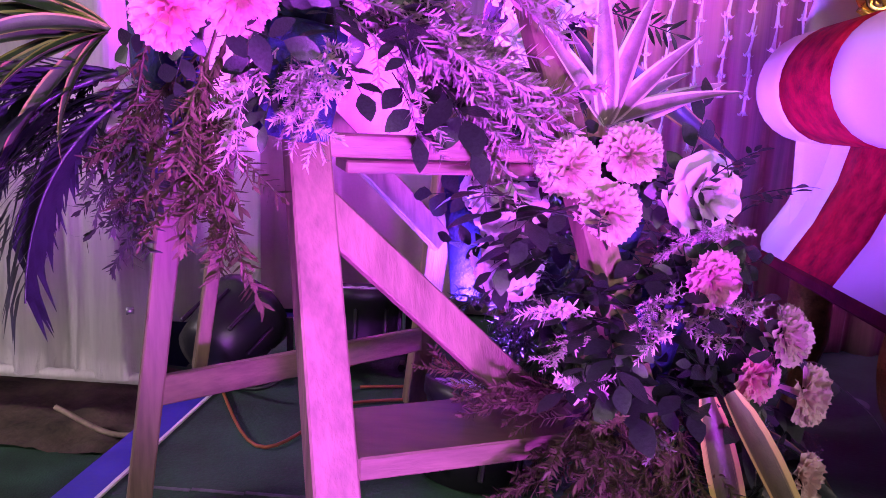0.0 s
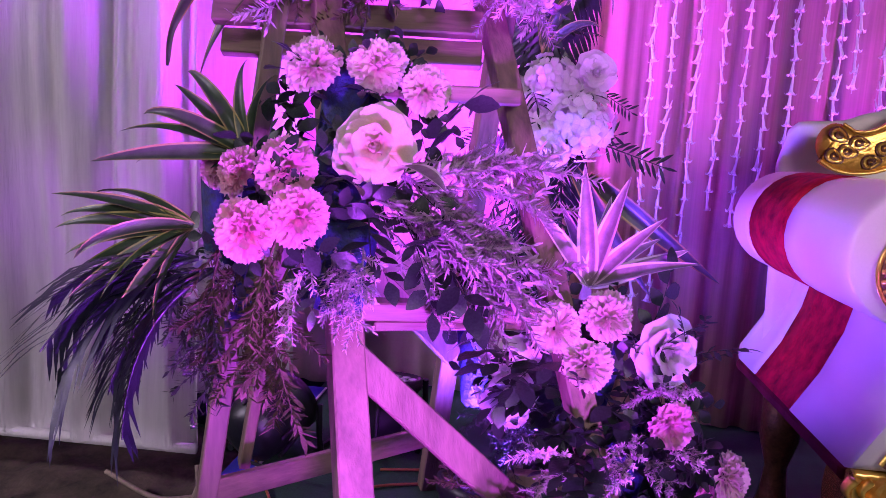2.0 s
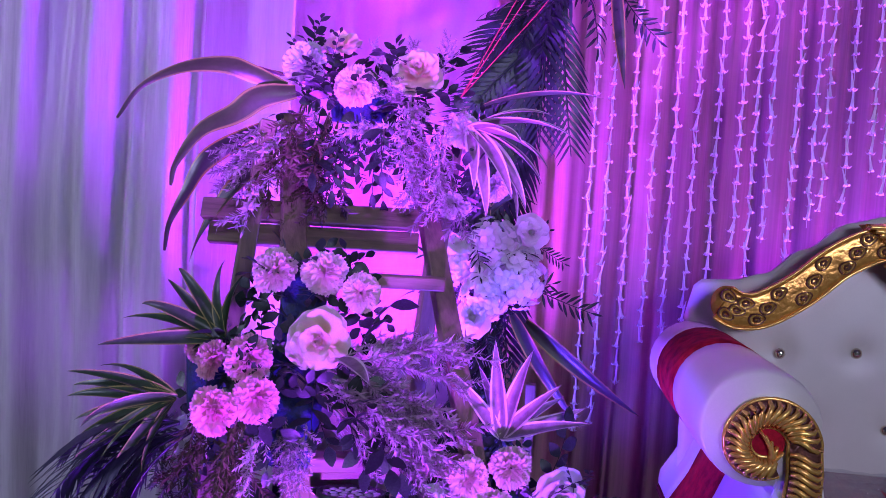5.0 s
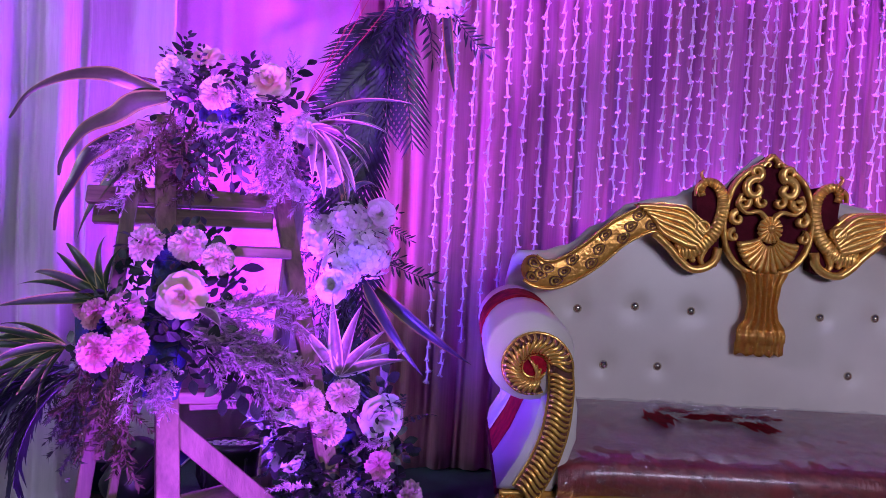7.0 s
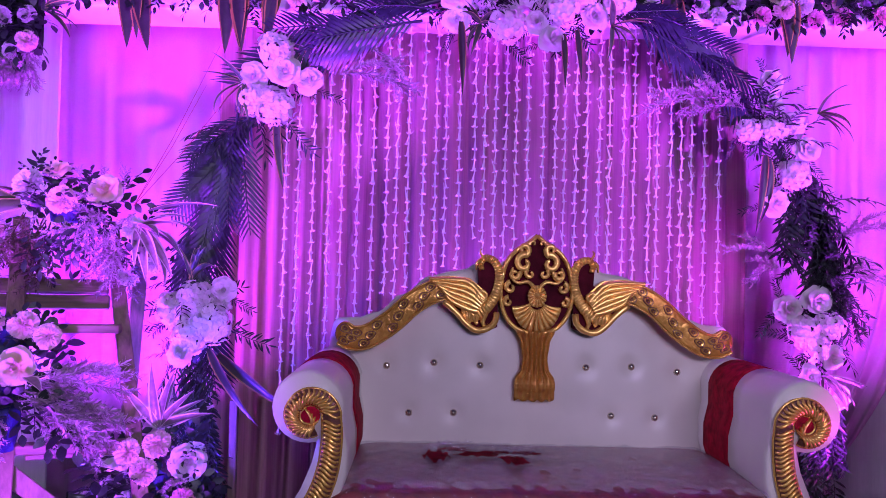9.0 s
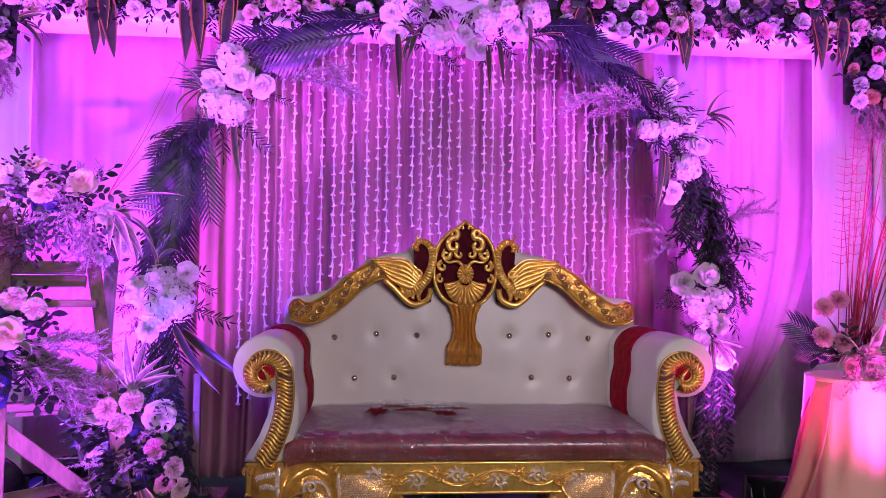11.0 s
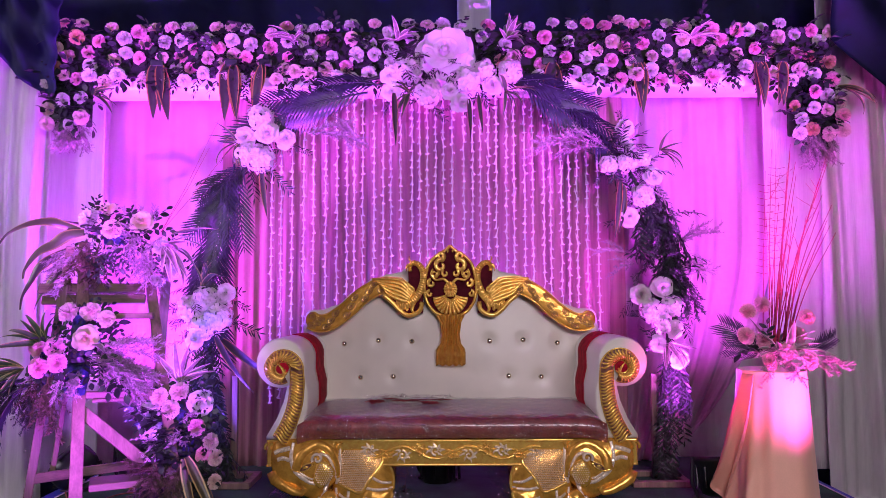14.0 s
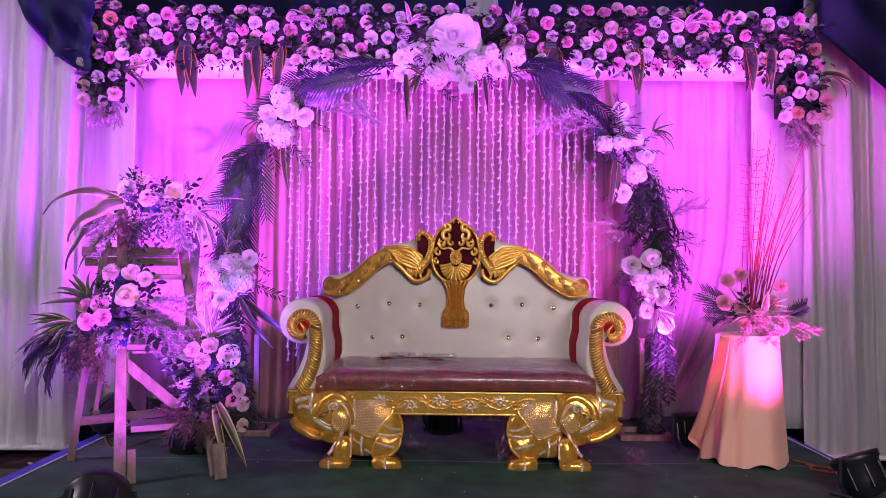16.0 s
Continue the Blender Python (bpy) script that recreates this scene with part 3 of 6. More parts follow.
    # crest medallion
    ogee = [(0, 1.385), (-0.035, 1.355), (-0.085, 1.325), (-0.115, 1.295), (-0.135, 1.26), (-0.150, 1.20), (-0.155, 1.13), (-0.14, 1.06), (-0.10, 1.005), (-0.05, 0.98), (0, 0.975)]
    full = ogee + [(-a, b) for a, b in ogee[-2:0:-1]]
    part("crest_backing", prism(full, y - 0.002, y + 0.06), M["velvet_dark"], sofa, "maroon velvet behind the crest")
    bm = bmesh.new()
    add_relief(bm, spline(flat([*ogee, *[(-a, b) for a, b in ogee[-2::-1]]], y - 0.004), 90), 0.020, 0.024, 300, 0.2)
    part("crest_rim", bm, M["gold"], sofa, "gold beaded crest rim", True)
    for s in (-1, 1):
        for cx, cz, r, a0, a1, w in ((-0.056, 1.268, 0.038, 75, 430, 0.024), (-0.060, 1.325, 0.026, -70, 240, 0.022), (-0.098, 1.222, 0.024, 30, -330, 0.020), (-0.112, 1.165, 0.024, 100, 430, 0.018), (-0.122, 1.105, 0.020, 90, 420, 0.016), (-0.030, 1.225, 0.022, 120, 430, 0.016), (-0.020, 1.350, 0.014, 200, -60, 0.012)):
            pth = spiral(cx, cz, r, r * 0.25, a0, a1, 30, y - 0.014)
            for p in pth:
                p.x *= -s
            part("crest_scroll", add_relief(bmesh.new(), pth, (w * 1.35, w * 0.8), 0.022), M["gold"], sofa, "gold carved scroll", True)
        pth = spline(flat([(s * 0.005, 1.16), (s * 0.04, 1.19), (s * 0.085, 1.185), (s * 0.115, 1.215), (s * 0.105, 1.25)], y - 0.02), 16)
        part("crest_scroll", add_relief(bmesh.new(), pth, (0.02, 0.010), 0.02), M["gold"], sofa, "gold carved scroll", True)
    bm = bmesh.new()
    for k in range(13):
        a = radians(196 + 148 * k / 12)
        r = 0.108 + 0.012 * math.cos(6 * (k / 12 - 0.5))
        p = [(0.030 * math.cos(a), 1.105 + 0.03 * math.sin(a)), (0.065 * math.cos(a), 1.10 + 0.065 * math.sin(a)), (r * 1.12 * math.cos(a), 1.10 + r * math.sin(a))]
        add_relief(bm, spline(flat(p, y - 0.012), 8), (0.010, 0.026), 0.026)
    for k in range(16):
        a = k * math.tau / 16
        add_relief(bm, spline(flat([(0.008 * math.cos(a), 1.135 + 0.008 * math.sin(a)), (0.04 * math.cos(a), 1.13 + 0.046 * math.sin(a))], y - 0.026), 4), (0.006, 0.017), 0.018)
    bmesh.ops.create_icosphere(bm, subdivisions=2, radius=0.014, matrix=Matrix.Translation((0, y - 0.045, 1.135)))
    part("crest_shell", bm, M["gold"], sofa, "gold carved shell and flower", True)
    # tassel
    def tassel(u, v):
        z = 0.985 - 0.285 * v
        w = blend([(0, 0.084), (0.2, 0.062), (0.42, 0.054), (0.56, 0.060), (0.72, 0.086), (0.76, 0.088), (1, 0.088)], v)
        x = (2 * u - 1) * w
        flute = 0.010 * math.cos(12 * math.pi * u) * (1 if v < 0.76 else 0.5)
        step = 0.010 if 0.76 < v < 0.86 else 0.0
        return Vector((x, y - 0.004 - 0.030 * math.sin(math.pi * u) ** 0.5 - flute - step, z - (0.010 * abs(math.cos(4.5 * math.pi * u)) if v > 0.98 else 0)))
    part("carved_tassel", sheet(tassel, 40, 34, 0.012), M["gold"], sofa, "gold carved tassel below the crest", True)
    for ob in sofa.children:
        if ob.name.split(".")[0] in ("peacock_tail", "wing_feather", "wing_base", "peacock_neck", "carved_lobe", "velvet_backing", "crest_backing", "crest_rim", "crest_scroll", "crest_shell", "carved_tassel"):
            ob.matrix_basis = pose(0, 0, dz) @ Matrix.Diagonal((0.972, 1, 1, 1))

    # rolled arms, white with a red velvet band
    c, r = (0.854, 0.760), 0.124
    ring = [(c[0] + r * math.cos(radians(a)), c[1] + r * math.sin(radians(a))) for a in range(-118, 181, 13)]
    outline = [(0.925, 0.38), (0.872, 0.47), (0.835, 0.56), (0.818, 0.635)] + ring[1:] + [(0.733, 0.70), (0.715, 0.62), (0.715, 0.53), (0.74, 0.45), (0.775, 0.38)]
    for s in (-1, 1):
        arm = part("arm", mirror(prism([(x, z + dz) for x, z in outline], -0.005, 0.310, 0, 0.06), s), M["leather"], sofa, "white leatherette scroll arm", True)
        part("velvet_band", mirror(prism([(x, z + dz) for x, z in outline], 0.312, 0.562, 0.010), s), M["velvet"], arm, "red velvet band", True)
        part("arm_back", mirror(prism([(x, z + dz) for x, z in outline], 0.735, 0.564, 0, 0.10), s), M["leather"], arm, "", True)
        bm = bmesh.new()
        stem = spline(flat([(0.850, 0.385), (0.806, 0.47), (0.778, 0.56), (0.768, 0.66), (0.771, 0.722)], -0.012), 170)
        curl = [Vector((c[0] - 0.002 + (0.082 - 0.030 * min(1, 2.2 * t)) * math.cos(radians(182 - 300 * t)), -0.012, c[1] - 0.026 + (0.082 - 0.030 * min(1, 2.2 * t)) * math.sin(radians(182 - 300 * t)))) for t in [k / 260 for k in range(5, 261)]]
        path = stem + curl
        add_relief(bm, path, (0.076, 0.044), 0.014)
        bm.transform(Matrix.Translation((0, 0, dz)))
        # dark colour here puts crevice shade between the gold ribs
        part("arm_scroll", mirror(bm, s), M["gold_dark"], arm, "ground of the scroll moulding, dark with painted recess shade", True)
        bm = bmesh.new()
        run, last = 0.0, -1.0
        for i in range(2, len(path) - 2):
            run += (path[i] - path[i - 1]).length
            w = 0.076 - 0.032 * i / (len(path) - 1)
            if run - last < 0.0155 - 0.005 * i / len(path):
                continue
            last = run
            d = (path[i + 1] - path[i - 1]).normalized()
            side = Vector((d.z, 0, -d.x))
            pts = [path[i] + side * w * 0.46 * e + d * 0.010 * math.sin(2.2 * e) + Vector((0, -0.006 - 0.016 * math.sqrt(1 - e * e * 0.9), dz)) for e in (-1, -0.6, -0.2, 0.2, 0.6, 1)]
            add_tube(bm, pts, [0.0042, 0.0056, 0.006, 0.006, 0.0056, 0.0042], 6)
        part("scroll_ribs", mirror(bm, s), M["gold"], arm, "ribbed gold scroll moulding", True)
        bm = bmesh.new()
        n = len(path)
        for e in (-1, 1):
            pts = []
            for i, p in enumerate(path):
                d = (path[min(i + 1, n - 1)] - path[max(i - 1, 0)]).normalized()
                w = 0.076 + (0.044 - 0.076) * i / (n - 1)
                pts.append(p + Vector((d.z, 0, -d.x)) * e * w / 2 + Vector((0, -0.002, dz)))
            add_tube(bm, pts, 0.0045, 6)
        part("scroll_beading", mirror(bm, s), M["gold"], arm, "", True)
        bm = bmesh.new()
        for k in range(5):
            tip = (c[0] - 0.040 + 0.012 * k, c[1] - 0.040 + 0.010 * k)
            add_relief(bm, spline(flat([(c[0] + 0.006 - 0.006 * k, c[1] - 0.082 + 0.003 * k), (c[0] - 0.018, c[1] - 0.064 + 0.006 * k), tip], -0.016), 8), (0.018, 0.006), 0.012)
        bm.transform(Matrix.Translation((0, 0, dz)))
        part("scroll_leaf", mirror(bm, s), M["gold"], arm, "carved leaf at the scroll's end", True)
        bm = lathe([(0.002, 0), (0.044, 0), (0.044, 0.004), (0.002, 0.006)], 24, pose(c[0], -0.010, c[1] + dz - 0.026, 90))
        part("scroll_eye", mirror(bm, s), M["velvet"], arm, "maroon velvet scroll eye")

    # base rail with carved foliage
    bm = box((1.86, 0.68, 0.032), pose(0, 0.37, 0.366 + dz), 0.008)
    part("base", bm, M["velvet_dark"], sofa)
    bm = box((1.84, 0.03, 0.125), pose(0, 0.02, 0.315 + dz), 0.006)
    part("front_rail", bm, M["gold"], sofa, "gold carved front rail")
    bm = bmesh.new()
    for z in (0.256, 0.374):
        add_relief(bm, [Vector((x / 100, 0.008, z + dz)) for x in range(-92, 93, 1)], 0.014, 0.012, 150, 0.6, 5)
    part("rail_beading", bm, M["gold"], sofa, "", True)
    vine = [Vector((x / 100, 0.004, 0.316 + dz + 0.030 * math.sin(x / 100 * 19))) for x in range(-44, 45)]
    part("rail_vine", add_relief(bmesh.new(), vine, 0.013, 0.014, 260, 0.3, 6), M["gold"], sofa, "carved wavy vine", True)
    for k in range(11):
        cx = -0.413 + 0.0827 * k
        up = -1 if math.sin(cx * 19) > 0 else 1
        bm = bmesh.new()
        leaves = []
        add_relief(bm, spiral(cx, 0.316 + dz + up * 0.012, 0.024, 0.005, -90 * up, -90 * up + 400 * (1 if k % 2 else -1), 24, 0.003), (0.011, 0.007), 0.016, cols=6)
        for j in range(6):
            q = radians(-60 + 48 * j) + (0 if up > 0 else math.pi)
            r0, r1 = 0.022, 0.043 + 0.006 * (j % 2)
            ax, az = cx + r0 * math.cos(q), 0.316 + dz + up * 0.010 + 0.8 * r0 * math.sin(q)
            bx2, bz2 = cx + r1 * math.cos(q + 0.35), 0.316 + dz + up * 0.010 + 0.8 * r1 * math.sin(q + 0.35)
            leaves.append(add_relief(bmesh.new(), spline(flat([(ax, az), ((ax + bx2) / 2 - 0.004 * up, (az + bz2) / 2 + 0.004), (bx2, bz2)], 0.004), 6), (0.017, 0.004), 0.013, cols=5))
        scroll = part("rail_scroll", bm, M["gold"] if k % 2 else M["silver"], sofa, "carved leaf scroll", True)
        for leaf in leaves:
            part("carved_leaf", leaf, M["gold"] if k % 2 else M["silver"], scroll, "", True)
    for e in (-1, 1):
        for k in range(15):
            x = e * (0.56 + 0.026 * k)
            bm = add_relief(bmesh.new(), spline(flat([(x - 0.010 * e, 0.368 + dz), (x + 0.004 * e, 0.350 + dz), (x, 0.334 + dz)], 0.003), 6), (0.018, 0.008), 0.014, cols=5)
            part("rail_scroll", bm, M["gold"], sofa, "carved leaf scroll", True)

    # seat cushion in film
    def cushion(g, v0=0.0, v1=1.0):
        def at(u, v):
            v = v0 + (v1 - v0) * v
            x = (2 * u - 1) * (0.765 + g)
            a = v * 1.25
            if a < 0.25:
                yy, z = -0.015 - g - 0.022 * math.sin(math.pi * a / 0.25), 0.39 + 0.103 * a / 0.25
            else:
                k = (a - 0.25)
                yy, z = 0.0 + 0.62 * k, 0.496 + g + 0.016 * math.sin(math.pi * k) - 0.010 * math.exp(-k * 50)
            crump = (0.006 * noise.noise(Vector((x * 9, yy * 9, z * 14))) + (0.018 if a < 0.3 else 0.008) * noise.noise(Vector((x * 26 + z * 70, yy * 18, z * 14 - x * 8)))) if g else 0.0
            z -= 0.03 * abs(2 * u - 1) ** 16
            return Vector((x, yy - crump, z + dz + crump))
        return sheet(at, 190, 64)
    seat = part("seat", cushion(0.0), M["maroon"], sofa, "maroon seat cushion under plastic film", True)
    # the top's whitish film colour stands for the backdrop's reflection
    part("film", cushion(0.006, 0.20), M["seat_film"], seat, "plastic film over the seat, pale with painted reflection", True)
    part("film", cushion(0.006, 0.0, 0.20), M["film"], seat, "crumpled clear plastic film", True)
    rnd = random.Random(4)
    for cx, cy, ln, deep in ((-0.41, 0.30, 0.11, 0.17), (-0.33, 0.40, 0.12, 0.06), (-0.235, 0.34, 0.22, 0.08), (-0.12, 0.26, 0.12, 0.11), (-0.06, 0.36, 0.12, 0.05)):
        a = rnd.uniform(-0.35, 0.15)
        n = 12
        bm = bmesh.new()
        top, low = [], []
        for i in range(n + 1):
            t = i / n
            px, py = cx + ln * (t - 0.5) * math.cos(a), cy + ln * (t - 0.5) * math.sin(a)
            w = deep * math.sin(math.pi * t) ** 0.8
            top.append(bm.verts.new((px, py + w * 0.5 + rnd.uniform(-0.30, 0.25) * deep, 0.5275 + dz)))
            low.append(bm.verts.new((px, py - w * 0.5 + rnd.uniform(-0.25, 0.30) * deep - 0.003, 0.5270 + dz)))
        for i in range(n):
            bm.faces.new((top[i], low[i], low[i + 1], top[i + 1]))
        bmesh.ops.solidify(bm, geom=bm.faces[:], thickness=0.002)
        part("torn_film_patch", bm, M["velvet"], seat, "bare red velvet where the film is torn")

        def curl(u, v, cx=cx, cy=cy, ln=ln, deep=deep, a=a):
            t = (u - 0.5) * 1.25
            k = Vector((u * 6 + cx * 30, v * 4, cy * 20))
            return Vector((cx + ln * t * math.cos(a) + 0.012 * noise.noise(k), cy + ln * t * math.sin(a) + deep * 0.45 + 0.030 * v + 0.016 * noise.noise(k * 1.7), 0.527 + dz + 0.024 * math.sin(math.pi * v) * (0.5 + abs(noise.noise(k * 2.3)))))
        part("film_ridge", sheet(curl, 18, 8), M["film"], seat, "torn film curled up into a ridge")

    # elephant feet
    for s in (-1, 1):
        make_elephant(sofa, s, dz)
        part("back_leg", mirror(lathe([(0.03, 0), (0.045, 0.01), (0.035, 0.05), (0.028, 0.12), (0.05, 0.2), (0.05, 0.34)], 16, pose(0.80, 0.70, 0)), s), M["gold_dark"], sofa, "dark turned back leg", True)
    return sofa


def add_ball(bm, at, size, turn=0, seg=(24, 14)):
    bmesh.ops.create_uvsphere(bm, u_segments=seg[0], v_segments=seg[1], radius=1.0, matrix=pose(*at, 0, turn, 0) @ Matrix.Diagonal((*size, 1)))


def dome(outline, y0, high, back, rings=7):
    """A closed xz outline swelling towards -y by high, with sides running back to the depth back."""
    bm = bmesh.new()
    pts = spline([*flat(outline, 0), (outline[0][0], 0, outline[0][1])], 44)[:-1]
    n = len(pts)
    c = sum(pts, Vector()) / n
    rows = [[bm.verts.new((p.x, back, p.z)) for p in pts]]
    for i in range(rings):
        k = math.cos(math.pi / 2 * i / rings)
        rows.append([bm.verts.new(c + (p - c) * k + Vector((0, y0 - high * math.sqrt(1 - k * k), 0))) for p in pts])
    tip = bm.verts.new(c + Vector((0, y0 - high, 0)))
    for a, b in zip(rows, rows[1:]):
        for k in range(n):
            bm.faces.new((a[k], a[(k + 1) % n], b[(k + 1) % n], b[k]))
    for k in range(n):
        bm.faces.new((rows[-1][k], rows[-1][(k + 1) % n], tip))
    bm.faces.new(rows[0])
    bmesh.ops.recalc_face_normals(bm, faces=bm.faces[:])
    return bm


def make_elephant(sofa, s, dz):
    """A carved gold elephant that carries a front corner of the sofa, looking outward; q(a, b) counts about millimetres inward and down."""
    def q(a, b):
        return (0.922 - a * 0.00105, 0.444 - b * 0.00102)

    def qs(*pts):
        return [q(*p) for p in pts]
    shapes = dict(
        elephant_foot=dome(qs((335, 92), (430, 86), (500, 104), (560, 155), (598, 232), (600, 300), (585, 355), (540, 405), (440, 416), (345, 414), (318, 380), (312, 300), (318, 190)), 0.03, 0.055, 0.22),
        head=dome(qs((40, 66), (130, 58), (240, 58), (330, 72), (350, 150), (345, 232), (300, 292), (245, 345), (190, 338), (140, 305), (70, 280), (36, 242), (20, 172), (24, 110)), 0.012, 0.058, 0.16),
        hind_leg=dome(qs((452, 335), (482, 290), (545, 292), (594, 300), (592, 356), (550, 404), (478, 424), (440, 404)), -0.012, 0.030, 0.16),
        front_leg=dome(qs((250, 345), (292, 302), (335, 325), (336, 400), (328, 466), (250, 466), (240, 410)), -0.016, 0.036, 0.16),
        hind_foot=dome(qs((443, 430), (470, 404), (540, 408), (586, 424), (602, 452), (594, 474), (520, 476), (458, 474)), -0.030, 0.030, 0.10),
        front_foot=dome(qs((168, 446), (186, 424), (240, 410), (310, 424), (326, 452), (318, 474), (240, 476), (180, 474)), -0.030, 0.034, 0.10),
    )
    trees = [BVHTree.FromBMesh(bm) for bm in shapes.values()]

    def on(p, lift=0.0):
        """The carved surface's front at the height and side of p."""
        hits = [t.ray_cast(Vector((p[0], -1, p[1])), Vector((0, 1, 0)))[0] for t in trees]
        ys = [h.y for h in hits if h]
        return Vector((p[0], (min(ys) if ys else 0.0) - lift, p[1]))

    def band(pts, wide, high, ribs=420, deep=0.75, n=50):
        path = [on((p.x, p.z), 0.001) for p in spline(flat(qs(*pts), 0), n)]
        return add_relief(bmesh.new(), path, wide, high, ribs, deep, 5)
    body = part("elephant_foot", mirror(shapes.pop("elephant_foot"), s), M["gold_amber"], sofa, "gold carved elephant supporting the sofa", True)
    # reliefs laid on the surface
    laid = []
    brow = [on((p.x, p.z), -0.004) for p in spline(flat(qs((150, 200), (172, 128), (238, 84), (300, 104), (330, 168), (338, 240)), 0), 44)]
    laid.append(("brow", add_relief(bmesh.new(), brow, (0.050, 0.030), 0.020), "gold_amber", ""))
    ear = dome(qs((232, 255), (236, 195), (262, 150), (305, 168), (332, 214), (305, 250), (262, 280)), -0.046, 0.016, 0.0, 4)
    laid.append(("ear", ear, "gold", "raised gold ear"))
    studs = bmesh.new()
    for i in range(10):
        for j in range(12):
            a, b = 240 + 10 * i + 5 * (j % 2), 160 + 10 * j
            if ((a - 282) / 44) ** 2 + ((b - 214) / 56) ** 2 < 0.85:
                bmesh.ops.create_cone(studs, cap_ends=True, segments=5, radius1=0.0052, radius2=0.0018, depth=0.008, matrix=pose(q(a, b)[0], -0.060, q(a, b)[1], 90, 0, 0))
    laid.append(("ear_jewelling", studs, "silver", "silver jewels set in the ear"))
    laid.append(("ear_scroll", add_relief(bmesh.new(), [p + Vector((0, -0.056, 0)) for p in spiral(*q(252, 140), 0.028, 0.007, -30, 380, 26)], (0.014, 0.010), 0.014), "silver", ""))
    laid.append(("ear_rim", band(((262, 118), (300, 140), (326, 200), (334, 245)), 0.016, 0.022), "silver", "beaded rim"))
    for r, tint in ((0.036, "gold"), (0.024, "gold_dark")):
        e = q(195, 183)
        ring = [on((e[0] + r * math.cos(t) * 0.9 - r * 0.35 * math.sin(t), e[1] + r * 0.52 * math.sin(t) - r * 0.30 * math.cos(t)), 0.004) for t in [n * math.tau / 22 for n in range(23)]]
        laid.append(("eye_ring", add_tube(bmesh.new(), ring, 0.0055, 6), tint, ""))
    bm = bmesh.new()
    add_ball(bm, on(q(195, 183), 0.002), (0.017, 0.008, 0.011), 0, (12, 8))
    laid.append(("eye", bm, "gold", ""))
    for pts, w in ((((132, 70), (126, 140), (148, 205), (205, 250), (240, 262)), 0.020), (((150, 150), (160, 195), (205, 232), (230, 240)), 0.012), (((60, 150), (90, 142), (120, 150)), 0.022), (((44, 120), (70, 108), (118, 96)), 0.024), (((40, 240), (75, 268), (140, 288)), 0.014), (((345, 104), (350, 180), (336, 272)), 0.022), (((292, 258), (275, 310), (246, 352)), 0.024), (((246, 352), (230, 385), (215, 402)), 0.020)):
        laid.append(("head_beading", band(pts, w, 0.010), "silver", "jewelled band"))
    bm = bmesh.new()
    add_tube(bm, [Vector((x, y, z)) for (x, z), y in zip(qs((30, 215), (48, 250), (90, 276), (140, 300), (176, 306), (190, 290), (174, 280)), (0.0, -0.012, -0.022, -0.028, -0.030, -0.030, -0.030))], [0.030, 0.030, 0.026, 0.022, 0.018, 0.015, 0.012], 12)
    laid.append(("trunk", bm, "gold_amber", ""))
    # saddle cloth: a lattice of studs inside a beaded border
    corners = qs((362, 112), (488, 112), (548, 168), (452, 306), (340, 268))

    def inside(p):
        return all((b[0] - a[0]) * (p[1] - a[1]) - (b[1] - a[1]) * (p[0] - a[0]) > -1e-9 for a, b in zip(corners, corners[1:] + corners[:1])) or all((b[0] - a[0]) * (p[1] - a[1]) - (b[1] - a[1]) * (p[0] - a[0]) < 1e-9 for a, b in zip(corners, corners[1:] + corners[:1]))
    bm = bmesh.new()
    for i in range(24):
        for j in range(26):
            p = q(336 + 9.5 * i + 4.75 * (j % 2), 108 + 8.2 * j)
            if inside(p):
                bmesh.ops.create_cone(bm, cap_ends=True, segments=4, radius1=0.0062, radius2=0.0012, depth=0.009, matrix=Matrix.Translation(on(p, 0.003)) @ pose(0, 0, 0, 90, 0, 0))
    laid.append(("saddle_cloth", bm, "silver", "silver studded saddle cloth"))
    for pts in (((488, 112), (524, 136), (548, 168), (500, 235), (452, 306), (396, 292), (340, 268)), ((500, 104), (560, 158), (596, 232), (598, 300), (584, 356), (540, 404))):
        laid.append(("border", band(pts, 0.017, 0.010, 300, 0.5, 70), "gold", "beaded gold border"))
    for pts in (((500, 236), (545, 262), (592, 268)), ((470, 285), (520, 296), (596, 292)), ((470, 332), (515, 345), (565, 356)), ((392, 300), (388, 360), (392, 412)), ((330, 290), (336, 350), (334, 410)), ((345, 318), (368, 334), (385, 340)), ((405, 372), (425, 384), (438, 396)), ((226, 418), (224, 445), (228, 470)), ((520, 410), (516, 440), (522, 472))):
        laid.append(("harness", band(pts, 0.015, 0.009), "silver", "jewelled harness band"))
    for name, bm in shapes.items():
        part(name, mirror(bm, s), M["gold_amber"], body, "", True)
    for name, bm, tint, label in laid:
        part(name, mirror(bm, s), M[tint], body, label, name not in ("saddle_cloth", "ear_jewelling"))
    body.matrix_basis = pose(0, 0, dz)

    # film hanging from the belly
    def film(u, v):
        return Vector((0.34 - 0.14 * u + 0.05 * v * math.sin(5 * u), 0.10 + 0.06 * math.sin(4 * u + 3 * v), 0.27 - 0.22 * v * (0.6 + 0.4 * math.sin(3 * u + 1)) + 0.02 * noise.noise(Vector((u * 5, v * 5, s)))))
    part("hanging_film", mirror(sheet(film, 16, 16, 0.0006), s), M["film"], body, "crumpled clear plastic film", True)


M["silver"] = mat("silver_studs", (0.85, 0.72, 0.55), 0.22, metal=0.45, vary=0.2, scale=60)
make_sofa()

